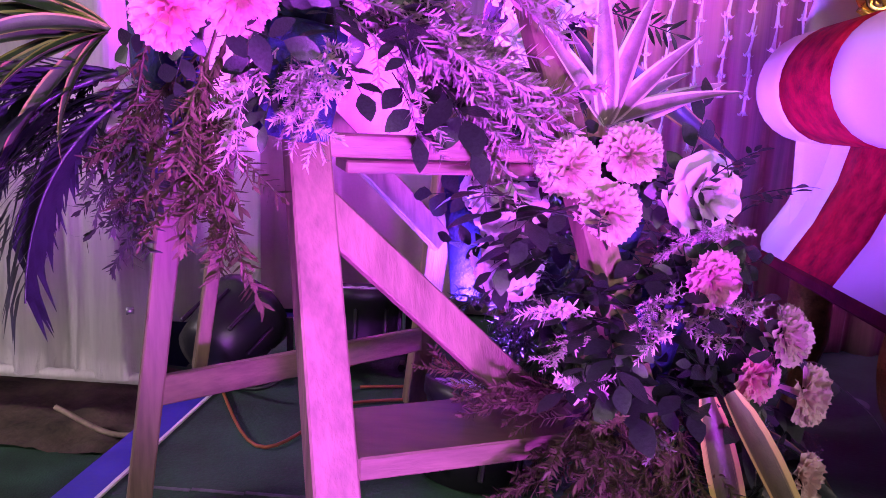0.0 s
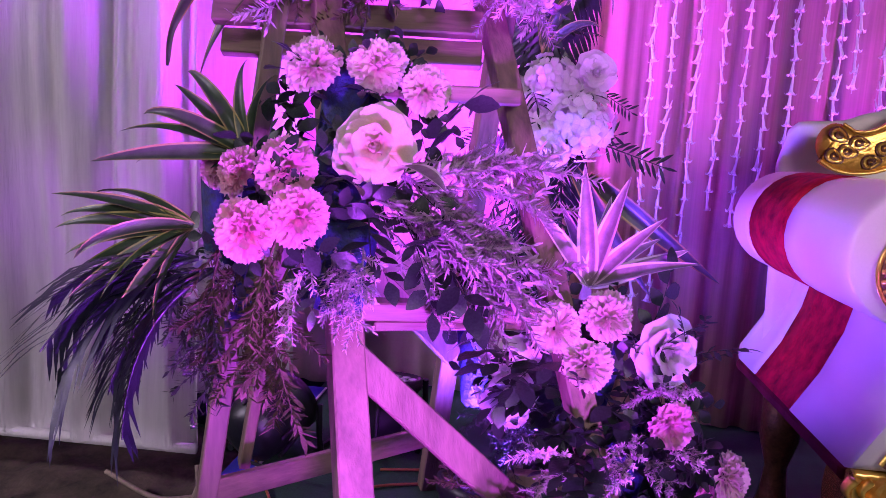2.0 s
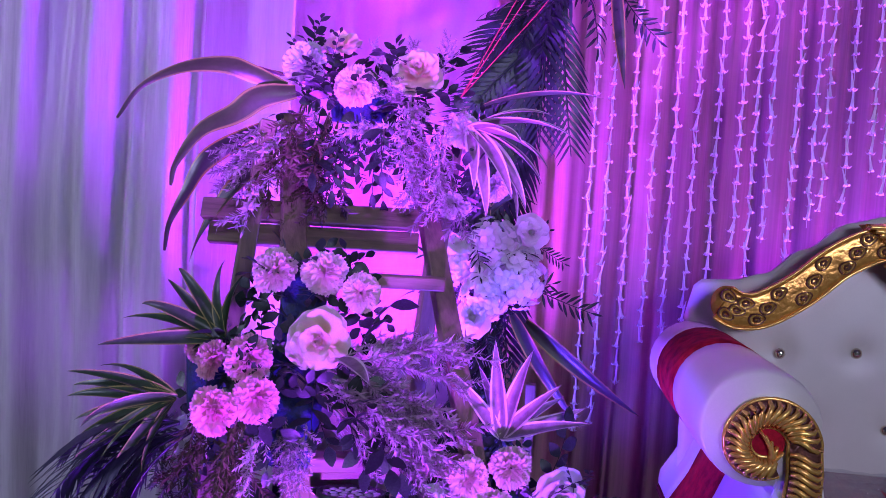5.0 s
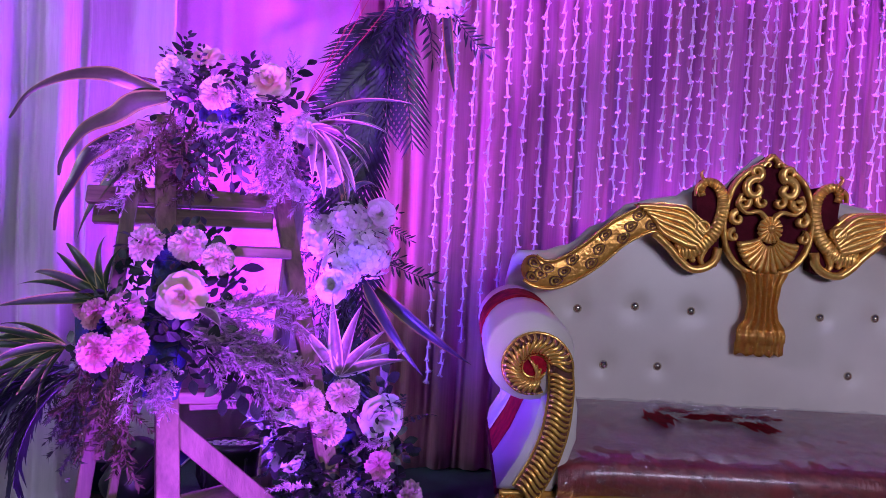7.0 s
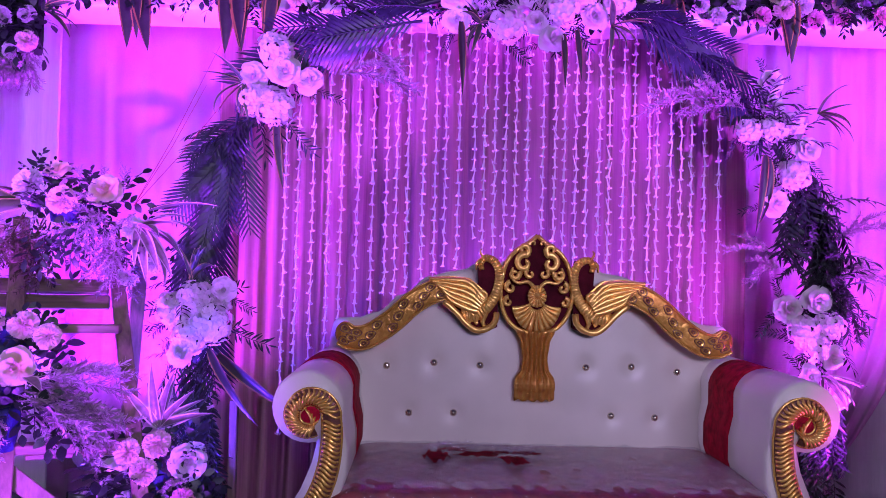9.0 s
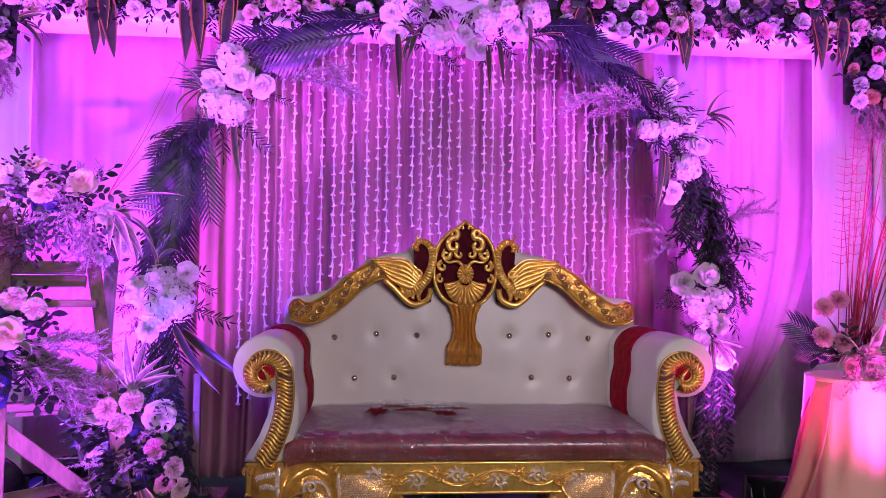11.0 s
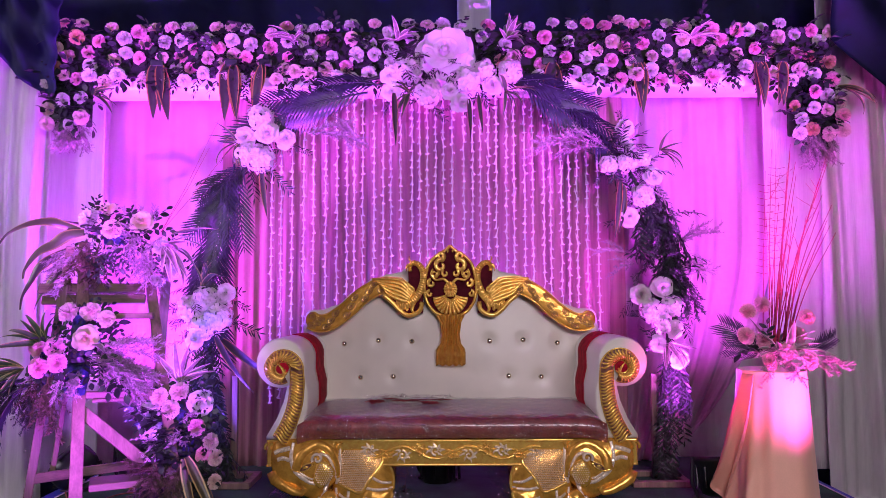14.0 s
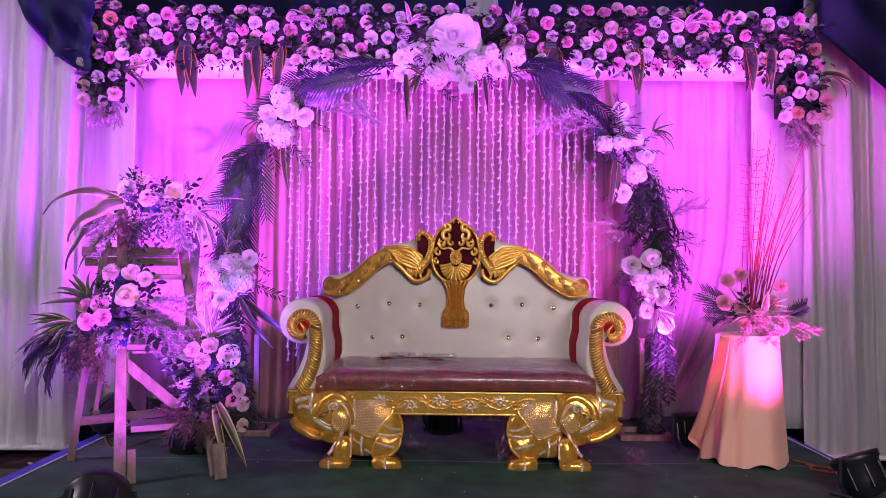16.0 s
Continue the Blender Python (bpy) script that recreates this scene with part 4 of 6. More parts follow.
# ---- ladder, plinth, stage fixtures ----
def make_ladder():
    lad = thing("wooden_ladder", (-1.80, 0.05, FLOOR), "raw timber folding ladder dressed with flowers", "ladder")
    o = Vector((-1.80, 0.05, FLOOR))
    front, across = Vector((0.469, -0.883, 0.35)), Vector((0.883, 0.469, 0))

    def board(name, a, b, wide, thick, face, label=""):
        bm = plank(Vector(a) - o, Vector(b) - o, wide, thick, face, 0.003)
        return part(name, bm, M["wood_across"] if "rung" in name or name in ("step", "shelf", "spreader") else M["wood"], lad, label)
    board("leg", (-1.685, -0.405, FLOOR), (-1.996, 0.25, 1.38), 0.056, 0.050, front)
    board("leg", (-1.262, -0.235, FLOOR), (-1.700, 0.33, 1.38), 0.050, 0.036, front)
    board("leg", (-2.160, 0.035, FLOOR), (-2.020, 0.15, 1.36), 0.05, 0.04, across)
    board("leg", (-1.755, 0.600, FLOOR), (-1.60, 0.40, 1.36), 0.05, 0.04, front)
    board("rung", (-1.835, -0.085, 0.618), (-1.455, 0.015, 0.618), 0.05, 0.032, (0, 0, 1))
    board("rung", (-1.88, 0.06, 0.998), (-1.56, 0.110, 0.998), 0.05, 0.030, (0, 0, 1))
    board("back_rung", (-2.165, 0.12, 1.140), (-1.645, 0.20, 1.140), 0.052, 0.025, front)
    board("back_rung", (-2.150, 0.13, 1.082), (-1.645, 0.21, 1.082), 0.052, 0.025, front)
    board("brace", (-1.825, -0.095, 0.545), (-1.475, 0.035, 0.200), 0.058, 0.022, front)
    board("brace", (-1.90, 0.27, 0.65), (-1.68, 0.38, 0.41), 0.05, 0.02, front)
    board("spreader", (-2.125, 0.05, 0.185), (-1.735, 0.50, 0.165), 0.05, 0.022, across)
    board("stub_leg", (-2.03, 0.22, 0.80), (-2.15, 0.27, 0.14), 0.045, 0.025, across)
    board("block", (-1.628, -0.395, FLOOR), (-1.668, -0.315, 0.12), 0.040, 0.030, front)
    board("block", (-1.215, -0.290, FLOOR), (-1.252, -0.240, 0.14), 0.060, 0.034, front)
    board("step", (-1.765, -0.110, 0.195), (-1.34, 0.085, 0.195), 0.17, 0.034, (0, 0, 1), "wide lower step board")
    board("shelf", (-1.80, -0.02, 0.588), (-1.48, 0.10, 0.588), 0.12, 0.018, (0, 0, 1))
    bolt = mesh_of(tube([(0, 0, 0), (0, 0, 0.012)], 0.006, 6), "bolt", M["steel"])
    for at, out in (((-2.15, 0.028, 0.33), (-0.8, -0.5, 0)), ((-1.745, -0.205, 0.24), front), ((-1.735, -0.22, 0.235), front), ((-1.83, -0.02, 0.59), front), ((-1.815, -0.035, 0.60), front)):
        sub("bolt", bolt, lad, Matrix.Translation(-o) @ aim(at, (0, 0, 1), out) @ pose(0, 0, 0))
    return lad


make_ladder()


def make_plinth():
    pl = thing("round_plinth", (1.66, 0.20, FLOOR), "round plinth draped in peach satin cloth", "plinth")
    part("core", lathe([(0.15, 0), (0.15, 0.70), (0.14, 0.715)], 24), M["black"], pl)

    def cloth(u, v):
        a = u * math.tau
        r = 0.168 + 0.040 * v ** 1.2
        fold = (math.sin(9 * a + 0.6 * math.sin(3 * a)) + 0.5 * math.sin(15 * a + 1.0) + 2.2 * noise.noise(Vector((math.cos(a) * 3, math.sin(a) * 3, v * 0.6)))) * (0.0035 + 0.013 * max(0, math.cos(a - 3.5))) * (0.15 + v)
        tail = 0.035 * math.exp(-((a - 3.45) / 0.34) ** 2) * (0.2 + v)
        z = 0.725 - v * (0.725 - 0.012 + 0.02 * math.sin(5 * a))
        return Vector(((r + fold + tail) * math.cos(a), (r + fold + tail) * math.sin(a), max(z, 0.006)))
    bm = sheet(cloth, 140, 24)
    bmesh.ops.remove_doubles(bm, verts=bm.verts[:], dist=1e-4)
    part("cloth", bm, M["cloth_peach"], pl, "peach satin cloth hanging in folds", True)
    part("cloth_top", lathe([(0.001, 0.719), (0.10, 0.719), (0.16, 0.722), (0.170, 0.726), (0.160, 0.730), (0.10, 0.7265), (0.001, 0.7265)], 40), M["cloth_peach"], pl, "", True)

    def tailcloth(u, v):
        return Vector((-0.15 - 0.21 * v * (1 - 0.35 * u) - 0.02 * u + 0.022 * math.sin(9 * u + 2 * v), -0.03 - 0.13 * u + 0.03 * math.sin(5 * v + 3 * u), 0.715 - 0.52 * v - 0.17 * u * v))
    part("cloth_tail", sheet(tailcloth, 18, 20, 0.003), M["cloth_peach"], pl, "loose corner of the peach cloth", True)
    return pl


make_plinth()


def make_par(at, target, tag, ground_z=FLOOR):
    at = Vector(at)
    par = thing("par_light", (at.x, at.y, ground_z), tag, "stage light", "par lights on the floor")
    d = Vector(target) - at
    m = Matrix.Translation((0, 0, at.z - ground_z)) @ aim((0, 0, 0), d, (0, 0, 1)) @ pose(0, 0, 0, -90, 0, 0)
    body = part("housing", lathe([(0.045, -0.20), (0.085, -0.185), (0.10, -0.12), (0.105, -0.04), (0.115, -0.03), (0.118, 0.0), (0.108, 0.002), (0.104, -0.012), (0.02, -0.012)], 28, m), M["black"], par, "black round plastic housing", True)
    for k in range(8):
        a = k * math.tau / 8
        bm = box((0.012, 0.012, 0.11), m @ pose(0.104 * math.cos(a), 0.104 * math.sin(a), -0.105, 0, 0, math.degrees(a)), 0.003)
        part("cooling_rib", bm, M["black"], body)
    lens = mesh_of(lathe([(0.001, -0.004), (0.013, -0.006), (0.015, -0.010)], 8), "led_lens", M["lens"])
    for ring, n in ((0.028, 5), (0.06, 10), (0.09, 15)):
        for k in range(n):
            a = k * math.tau / n
            sub("led_lens", lens, body, m @ pose(ring * math.cos(a), ring * math.sin(a), 0))
    h = at.z - ground_z
    for s in (-1, 1):
        bm = bmesh.new()
        side = Vector((d.y, -d.x, 0)).normalized() * 0.125 * s
        add_tube(bm, [side + Vector((0, 0, h)), side * 1.02 + Vector((0, 0, h * 0.4)), side * 0.9 + Vector((0.02, 0, 0.012))], 0.010, 6)
        k = d.normalized() * 0.12
        add_tube(bm, [side * 0.9 + Vector((-k.x, -k.y, 0.012)), side * 0.9 + Vector((k.x, k.y, 0.012))], 0.011, 6)
        part("bracket", bm, M["black"], par, "black steel foot bracket")
    return par


M["lens"] = mat("clear_led_lens", (0.5, 0.45, 0.55), 0.1, vary=0.05, bump=0.0)

# ---- flowers and leaves: shared meshes ----
def soup(name, verts, faces, material, uvs=None, smooth=True):
    me = bpy.data.meshes.new(name)
    me.from_pydata([tuple(v) for v in verts], [], faces)
    if uvs:
        layer = me.uv_layers.new(name="UVMap")
        for poly in me.polygons:
            for li in poly.loop_indices:
                layer.data[li].uv = uvs[me.loops[li].vertex_index]
    me.materials.append(material)
    if smooth:
        me.polygons.foreach_set("use_smooth", [True] * len(me.polygons))
    me.update()
    return me


class Soup:
    """Collects strips of faces for one mesh."""

    def __init__(self):
        self.v, self.f, self.uv = [], [], []

    def grid(self, rows, uvs=None):
        n0, w = len(self.v), len(rows[0])
        for i, row in enumerate(rows):
            for j, p in enumerate(row):
                self.v.append(Vector(p))
                self.uv.append((j / (w - 1), i / (len(rows) - 1)))
        for i in range(len(rows) - 1):
            for j in range(w - 1):
                a = n0 + i * w + j
                self.f.append((a, a + 1, a + w + 1, a + w))

    def stem(self, pts, r0, r1, sides=4):
        rings = []
        n = len(pts)
        for i, p in enumerate(pts):
            d = (Vector(pts[min(i + 1, n - 1)]) - Vector(pts[max(i - 1, 0)])).normalized()
            a = d.cross(Vector((0.3, 0.2, 0.93))).normalized()
            b = d.cross(a)
            r = r0 + (r1 - r0) * i / (n - 1)
            rings.append([Vector(p) + r * (math.cos(k * math.tau / sides) * a + math.sin(k * math.tau / sides) * b) for k in range(sides + 1)])
        self.grid(rings)

    def mesh(self, name, material):
        return soup(name, self.v, self.f, material, self.uv)


def carnation_mesh(name, seed, material, petals=60):
    """Ruffled fan petals crowded into a dome; radius 1, facing +z."""
    rnd, s = random.Random(seed), Soup()
    for k in range(petals):
        h = 1 - 1.12 * (k + 0.5) / petals
        a = k * 2.39996 + rnd.uniform(-0.3, 0.3)
        rr = math.sqrt(max(0, 1 - h * h))
        n = (Vector((rr * math.cos(a), rr * math.sin(a), h * 0.75 + 0.05)) + Vector([rnd.uniform(-.12, .12) for _ in range(3)])).normalized()
        reach = (0.80 + 0.22 * rr) * rnd.uniform(0.86, 1.06)
        t = Vector((-math.sin(a), math.cos(a), 0))
        t = (t + n.cross(t) * rnd.uniform(-0.9, 0.9)).normalized()
        b = n.cross(t)
        ph, wide = rnd.uniform(0, 6), rnd.uniform(0.30, 0.42)
        rows = []
        for u in (0.25, 0.62, 0.86, 1.0):
            row = []
            for j in range(11):
                q = j / 10 * 2 - 1
                ruff = 0.085 * math.sin(7.5 * q + ph) * max(0, u - 0.45) * 1.8
                edge = (0.045 if j % 2 else -0.03) if u == 1.0 else 0.0
                row.append(n * (reach * u * (1 - 0.13 * q * q) + edge) + t * q * wide * (0.25 + 0.8 * u) + b * (ruff + 0.10 * q * q * u) + Vector((0, 0, -0.12)))
            rows.append(row)
        s.grid(rows)
    s.stem([(0, 0, -0.9), (0, 0, -0.3), (0, 0, 0.05)], 0.07, 0.16, 6)
    return s.mesh(name, material)


def rose_mesh(name, seed, material, tiers=((1.0, 5, 12, 0.34), (0.92, 5, 36, 0.26), (0.78, 4, 54, 0.18), (0.60, 4, 66, 0.10), (0.40, 3, 76, 0.05), (0.22, 3, 84, 0.0))):
    """Broad cupped petals that curl back at the rim; radius 1, facing +z."""
    rnd, s = random.Random(seed), Soup()
    for r, n, lift, curl in tiers:
        off = rnd.uniform(0, 6)
        for k in range(n):
            a0 = off + (k + rnd.uniform(-0.15, 0.15)) * math.tau / n
            el = radians(lift + rnd.uniform(-11, 11))
            rp = r * rnd.uniform(0.86, 1.08)
            ruff = rnd.uniform(0, 6)
            rows = []
            for t in (0.05, 0.3, 0.55, 0.78, 0.93, 1.0):
                w = math.tau / n * 1.4 * (math.sin(math.pi * min(1, 0.12 + 0.62 * t)) ** 0.7) * (1 if t < 0.95 else 0.86)
                row = []
                for j in range(7):
                    q = j / 6 * 2 - 1
                    a = a0 + w / 2 * q
                    cup = 0.10 * q * q * t
                    rad = 0.08 + rp * t * math.cos(el) * (1 - 0.07 * q * q * t) + curl * 0.35 * max(0, t - 0.7) + 0.045 * rp * math.sin(4.5 * q + ruff) * t ** 4
                    z = max(rp, 0.56) * t * math.sin(el) * 1.05 + cup - curl * 1.6 * max(0, t - 0.72) + 0.03 * math.sin(3 * q + a0 * 5) * t + 0.07 * r * math.sin(5.5 * q + ruff * 2) * t ** 3
                    row.append((rad * math.cos(a), rad * math.sin(a), z - 0.15 * (r > 0.9)))
                rows.append(row)
            s.grid(rows)
    s.stem([(0, 0, -0.8), (0, 0, -0.1)], 0.06, 0.14, 6)
    s.stem([(0, 0, 0.05), (0.01, 0, 0.32), (0, 0.01, 0.56)], 0.22, 0.05, 8)
    return s.mesh(name, material)


def hydrangea_mesh(name, seed, material, florets=44):
    rnd, s = random.Random(seed), Soup()
    for k in range(florets):
        h = 1 - 1.25 * (k + 0.5) / florets
        a = k * 2.39996
        rr = math.sqrt(max(0, 1 - h * h))
        n = Vector((rr * math.cos(a), rr * math.sin(a), h))
        c = n * rnd.uniform(0.62, 1.0)
        n = (n + Vector([rnd.uniform(-.45, .45) for _ in range(3)])).normalized()
        t = n.cross(Vector((0.2, 0.4, 0.9))).normalized()
        b = n.cross(t)
        turn = rnd.uniform(0, 1.5)
        for q in range(4):
            d = math.cos(turn + q * 1.5708) * t + math.sin(turn + q * 1.5708) * b
            e = n.cross(d)
            rows = []
            for u, w, up in ((0.0, 0.03, 0.0), (0.14, 0.14, 0.07), (0.25, 0.14, 0.085), (0.33, 0.05, 0.03)):
                rows.append([c + d * u - e * w + n * (up + 0.01), c + d * u + n * up, c + d * u + e * w + n * (up + 0.01)])
            s.grid(rows)
    return s.mesh(name, material)


def strap_mesh(name, material, bend=0.9, wide=0.085, twist=0.3, fold=0.25, seg=12):
    """A long tapering blade of length 1 along +y that arches over; uv.x runs across it."""
    s, rows = Soup(), []
    p, ang = Vector((0, 0, 0)), 0.0
    for i in range(seg + 1):
        t = i / seg
        w = wide * (math.sin(math.pi * min(1, 0.10 + 0.9 * t ** 0.8)) ** 0.75 * (1 - t) ** 0.25 + 0.05) * (1 if t < 0.99 else 0.12)
        tw = twist * t
        d = Vector((0, math.cos(ang), math.sin(ang)))
        nrm = Vector((0, -math.sin(ang), math.cos(ang)))
        x = Vector((1, 0, 0)) * math.cos(tw) + nrm * math.sin(tw)
        up = nrm * math.cos(tw) - Vector((1, 0, 0)) * math.sin(tw)
        rows.append([p + x * w * q / 2 + up * fold * w * abs(q) for q in (-1, -0.5, 0, 0.5, 1)])
        ang -= bend / seg * (0.4 + 1.2 * t)
        p = p + d / seg
    s.grid(rows)
    return s.mesh(name, material)


def sprig_mesh(name, seed, material, branches=8, needles=20, droop=0.5, length=1.0, needle=0.085):
    """A feathery spray along +y: a stem, side shoots and short needles in pairs."""
    rnd, s = random.Random(seed), Soup()

    def shoot(base, way, ln, cnt, size):
        pts = []
        p, d = Vector(base), Vector(way).normalized()
        for i in range(7):
            pts.append(p.copy())
            d = (d + Vector((0, 0, -droop * 0.16 * ln * 1.6)) + Vector((rnd.uniform(-.05, .05), 0, rnd.uniform(-.03, .03)))).normalized()
            p = p + d * ln / 6
        s.stem(pts, 0.007 * (0.5 + ln), 0.003, 3)
        for k in range(cnt):
            f = (k + 0.6) / cnt * 5.9
            i = min(int(f), 5)
            q = pts[i].lerp(pts[i + 1], f - i)
            d = (pts[i + 1] - pts[i]).normalized()
            a = rnd.uniform(0, math.tau)
            side = d.cross(Vector((math.cos(a), 0.2, math.sin(a)))).normalized()
            for e in (1, -1):
                nd = (d * 0.75 + side * e).normalized()
                wv = nd.cross(d).normalized() * size * 0.13
                tip = q + nd * size * rnd.uniform(0.7, 1.15)
                mid = q.lerp(tip, 0.5)
                s.grid([[q - wv * 0.5, q + wv * 0.5], [mid - wv, mid + wv], [tip - wv * 0.2, tip + wv * 0.2]])
        return pts
    main = shoot((0, 0, 0), (0, 1, 0.12), length, needles, needle)
    for b in range(branches):
        f = 0.15 + 0.75 * b / branches
        i = min(int(f * 6), 5)
        base = main[i].lerp(main[i + 1], f * 6 - i)
        side = 1 if b % 2 else -1
        shoot(base, (side * rnd.uniform(0.4, 0.8), 0.8, rnd.uniform(-0.35, 0.45)), length * rnd.uniform(0.28, 0.5) * (1.1 - 0.5 * f), max(6, int(needles * 0.7)), needle * 0.95)
    return s.mesh(name, material)


def leafspray_mesh(name, seed, material, leaves=9, size=0.26, wide=0.42, droop=0.25):
    """A stem along +y with oval leaves either side and one at the tip."""
    rnd, s = random.Random(seed), Soup()
    pts = [Vector((0.02 * math.sin(3 * t), t, 0.12 * t - droop * t * t)) for t in [k / 8 for k in range(9)]]
    s.stem(pts, 0.012, 0.005, 4)
    for k in range(leaves):
        t = 0.12 + 0.88 * k / (leaves - 1)
        i = min(int(t * 8), 7)
        base = pts[i].lerp(pts[i + 1], t * 8 - i)
        d = (pts[i + 1] - pts[i]).normalized()
        side = Vector((1 if k % 2 else -1, 0, rnd.uniform(-0.5, 0.6)))
        way = (d * rnd.uniform(0.5, 0.9) + side * (0.85 if k < leaves - 1 else 0.05)).normalized()
        up = (Vector((rnd.uniform(-.4, .4), 0, 1)) - way * way.z).normalized()
        x = way.cross(up).normalized()
        ln = size * rnd.uniform(0.75, 1.1)
        rows = []
        for u, w in ((0, 0.04), (0.18, 0.55), (0.45, 1.0), (0.72, 0.8), (0.92, 0.32), (1.0, 0.03)):
            c = base + way * ln * u - up * ln * 0.22 * u * u
            e = x * ln * wide * 0.5 * w
            rows.append([c - e + up * 0.03 * w * ln, c, c + e + up * 0.03 * w * ln])
        s.grid(rows)
    return s.mesh(name, material)


def palm_mesh(name, seed, material, pairs=26, leaflet=0.34, droop=0.55, spread=1.15, blade=0.052):
    """A feather palm frond of length 1 along +y."""
    rnd, s = random.Random(seed), Soup()
    pts = [Vector((0.03 * math.sin(2 * t), t * (1 - 0.12 * t * droop), 0.18 * t - droop * 0.6 * t * t)) for t in [k / 12 for k in range(13)]]
    s.stem(pts, 0.014, 0.004, 5)
    for k in range(pairs):
        t = 0.10 + 0.88 * k / pairs
        i = min(int(t * 12), 11)
        base = pts[i].lerp(pts[i + 1], t * 12 - i)
        d = (pts[i + 1] - pts[i]).normalized()
        ln = leaflet * (math.sin(math.pi * (0.16 + 0.72 * t)) ** 0.8) * rnd.uniform(0.88, 1.08)
        for e in (-1, 1):
            side = Vector((e, 0, 0.25))
            way = (d * spread + side).normalized()
            rows = []
            for u, w in ((0, 0.35), (0.3, 1.0), (0.65, 0.75), (1.0, 0.06)):
                c = base + way * ln * u + Vector((0, 0, -0.30 * ln * u * u * (1 + rnd.uniform(0, 0.6))))
                n = way.cross(Vector((0, 0, 1))).normalized() * ln * blade * w
                rows.append([c - n, c + n])
            s.grid(rows)
    return s.mesh(name, material)


def bud_mesh():
    s = Soup()
    rows = []
    for z, r in ((0.030, 0.0018), (0.012, 0.0035), (0.0, 0.005), (-0.012, 0.0065)):
        rows.append([(r * math.cos(k * math.tau / 6), r * math.sin(k * math.tau / 6), z) for k in range(7)])
    s.grid(rows)
    for k in range(5):
        a = k * math.tau / 5
        d, e = Vector((math.cos(a), math.sin(a), 0)), Vector((-math.sin(a), math.cos(a), 0))
        s.grid([[d * 0.005 - e * 0.004 + Vector((0, 0, -0.010)), d * 0.005 + e * 0.004 + Vector((0, 0, -0.010))], [d * 0.013 - e * 0.006 + Vector((0, 0, -0.017)), d * 0.013 + e * 0.006 + Vector((0, 0, -0.017))], [d * 0.019 - e * 0.001 + Vector((0, 0, -0.013)), d * 0.019 + e * 0.001 + Vector((0, 0, -0.013))]])
    return s.mesh("bud", M["bud"])


F = dict(
    carnation=[carnation_mesh("carnation", k, M["carnation"]) for k in (1, 2)],
    blush=[carnation_mesh("carnation", k, M["blush"]) for k in (3, 4)],
    peach=[carnation_mesh("carnation", 5, M["peach"])],
    whitec=[carnation_mesh("carnation", k, M["white_petal"]) for k in (6, 7)],
    rose=[rose_mesh("rose", k, M["rose"]) for k in (1, 2)],
    whiterose=[rose_mesh("rose", k, M["white_petal"]) for k in (3, 4)],
    paperrose=[rose_mesh("paper_rose", 9, M["white_petal"], ((1.05, 5, 4, 0.30), (0.90, 4, 26, 0.26), (0.55, 3, 52, 0.16), (0.30, 3, 72, 0.05)))],
    hydrangea=[hydrangea_mesh("hydrangea", k, M["white_petal"]) for k in (1, 2)],
)
L = dict(
    strap=[strap_mesh("strap_leaf", M["dracaena"], b, 0.15, tw) for b, tw in ((0.5, 0.2), (1.0, -0.4), (1.6, 0.6))],
    pinkstrap=[strap_mesh("strap_leaf", M["dracaena_pink"], b, 0.19, tw) for b, tw in ((0.4, 0.2), (0.9, -0.4), (1.5, 0.5))],
    ribbon=[strap_mesh("ribbon_leaf", M["strap"], b, 0.22, tw, 0.15) for b, tw in ((0.2, 0.3), (0.7, -0.5), (1.3, 0.8))],
    goldribbon=[strap_mesh("ribbon_leaf", M["strap_gold"], b, 0.22, tw, 0.15) for b, tw in ((0.3, 0.3), (0.8, -0.5))],
    sprig=[sprig_mesh("dusty_sprig", k, M["sprig"], droop=dr) for k, dr in ((1, 0.25), (2, 0.5), (3, 0.8))],
    # same spray with shade put into its colour
    brownsprig=[sprig_mesh("brown_sprig", k, M["sprig_shaded"], droop=dr) for k, dr in ((6, 0.3), (7, 0.6))],
    darksprig=[sprig_mesh("dark_sprig", k, M["sprig_dark"], droop=dr) for k, dr in ((4, 0.4), (5, 0.9))],
    spray=[leafspray_mesh("leaf_spray", k, M["leaf"], n, sz) for k, n, sz in ((1, 9, 0.28), (2, 11, 0.24), (3, 7, 0.36))],
    narrow=[leafspray_mesh("leaf_spray", k, M["leaf"], n, 0.27, 0.20, 0.35) for k, n in ((6, 16), (7, 19))],
    broad=[leafspray_mesh("leaf_spray", k, M["leaf"], 6, 0.42, 0.62) for k in (4, 5)],
    palm=[palm_mesh("palm_frond", k, M["palm"], dr_n, lf, dr) for k, dr_n, lf, dr in ((1, 15, 0.38, 0.5), (2, 15, 0.38, 0.9), (3, 16, 0.30, 0.2))] + [palm_mesh("palm_frond", 4, M["palm"], 15, 0.5, 0.9, 0.95, 0.05)],
)
NAMES = dict(carnation="carnation", blush="carnation", peach="carnation", whitec="carnation", rose="rose", whiterose="rose", paperrose="paper_rose", hydrangea="hydrangea",
             strap="strap_leaf", pinkstrap="strap_leaf", ribbon="ribbon_leaf", goldribbon="ribbon_leaf", sprig="dusty_sprig", brownsprig="brown_sprig", darksprig="dark_sprig", spray="leaf_spray", narrow="leaf_spray", broad="leaf_spray", palm="palm_frond")
TAGS = dict(carnation="frilled pink carnation", blush="pale pink carnation", peach="peach carnation", whitec="white carnation", rose="open cream rose", whiterose="open white rose", paperrose="giant white paper rose", hydrangea="white hydrangea head")


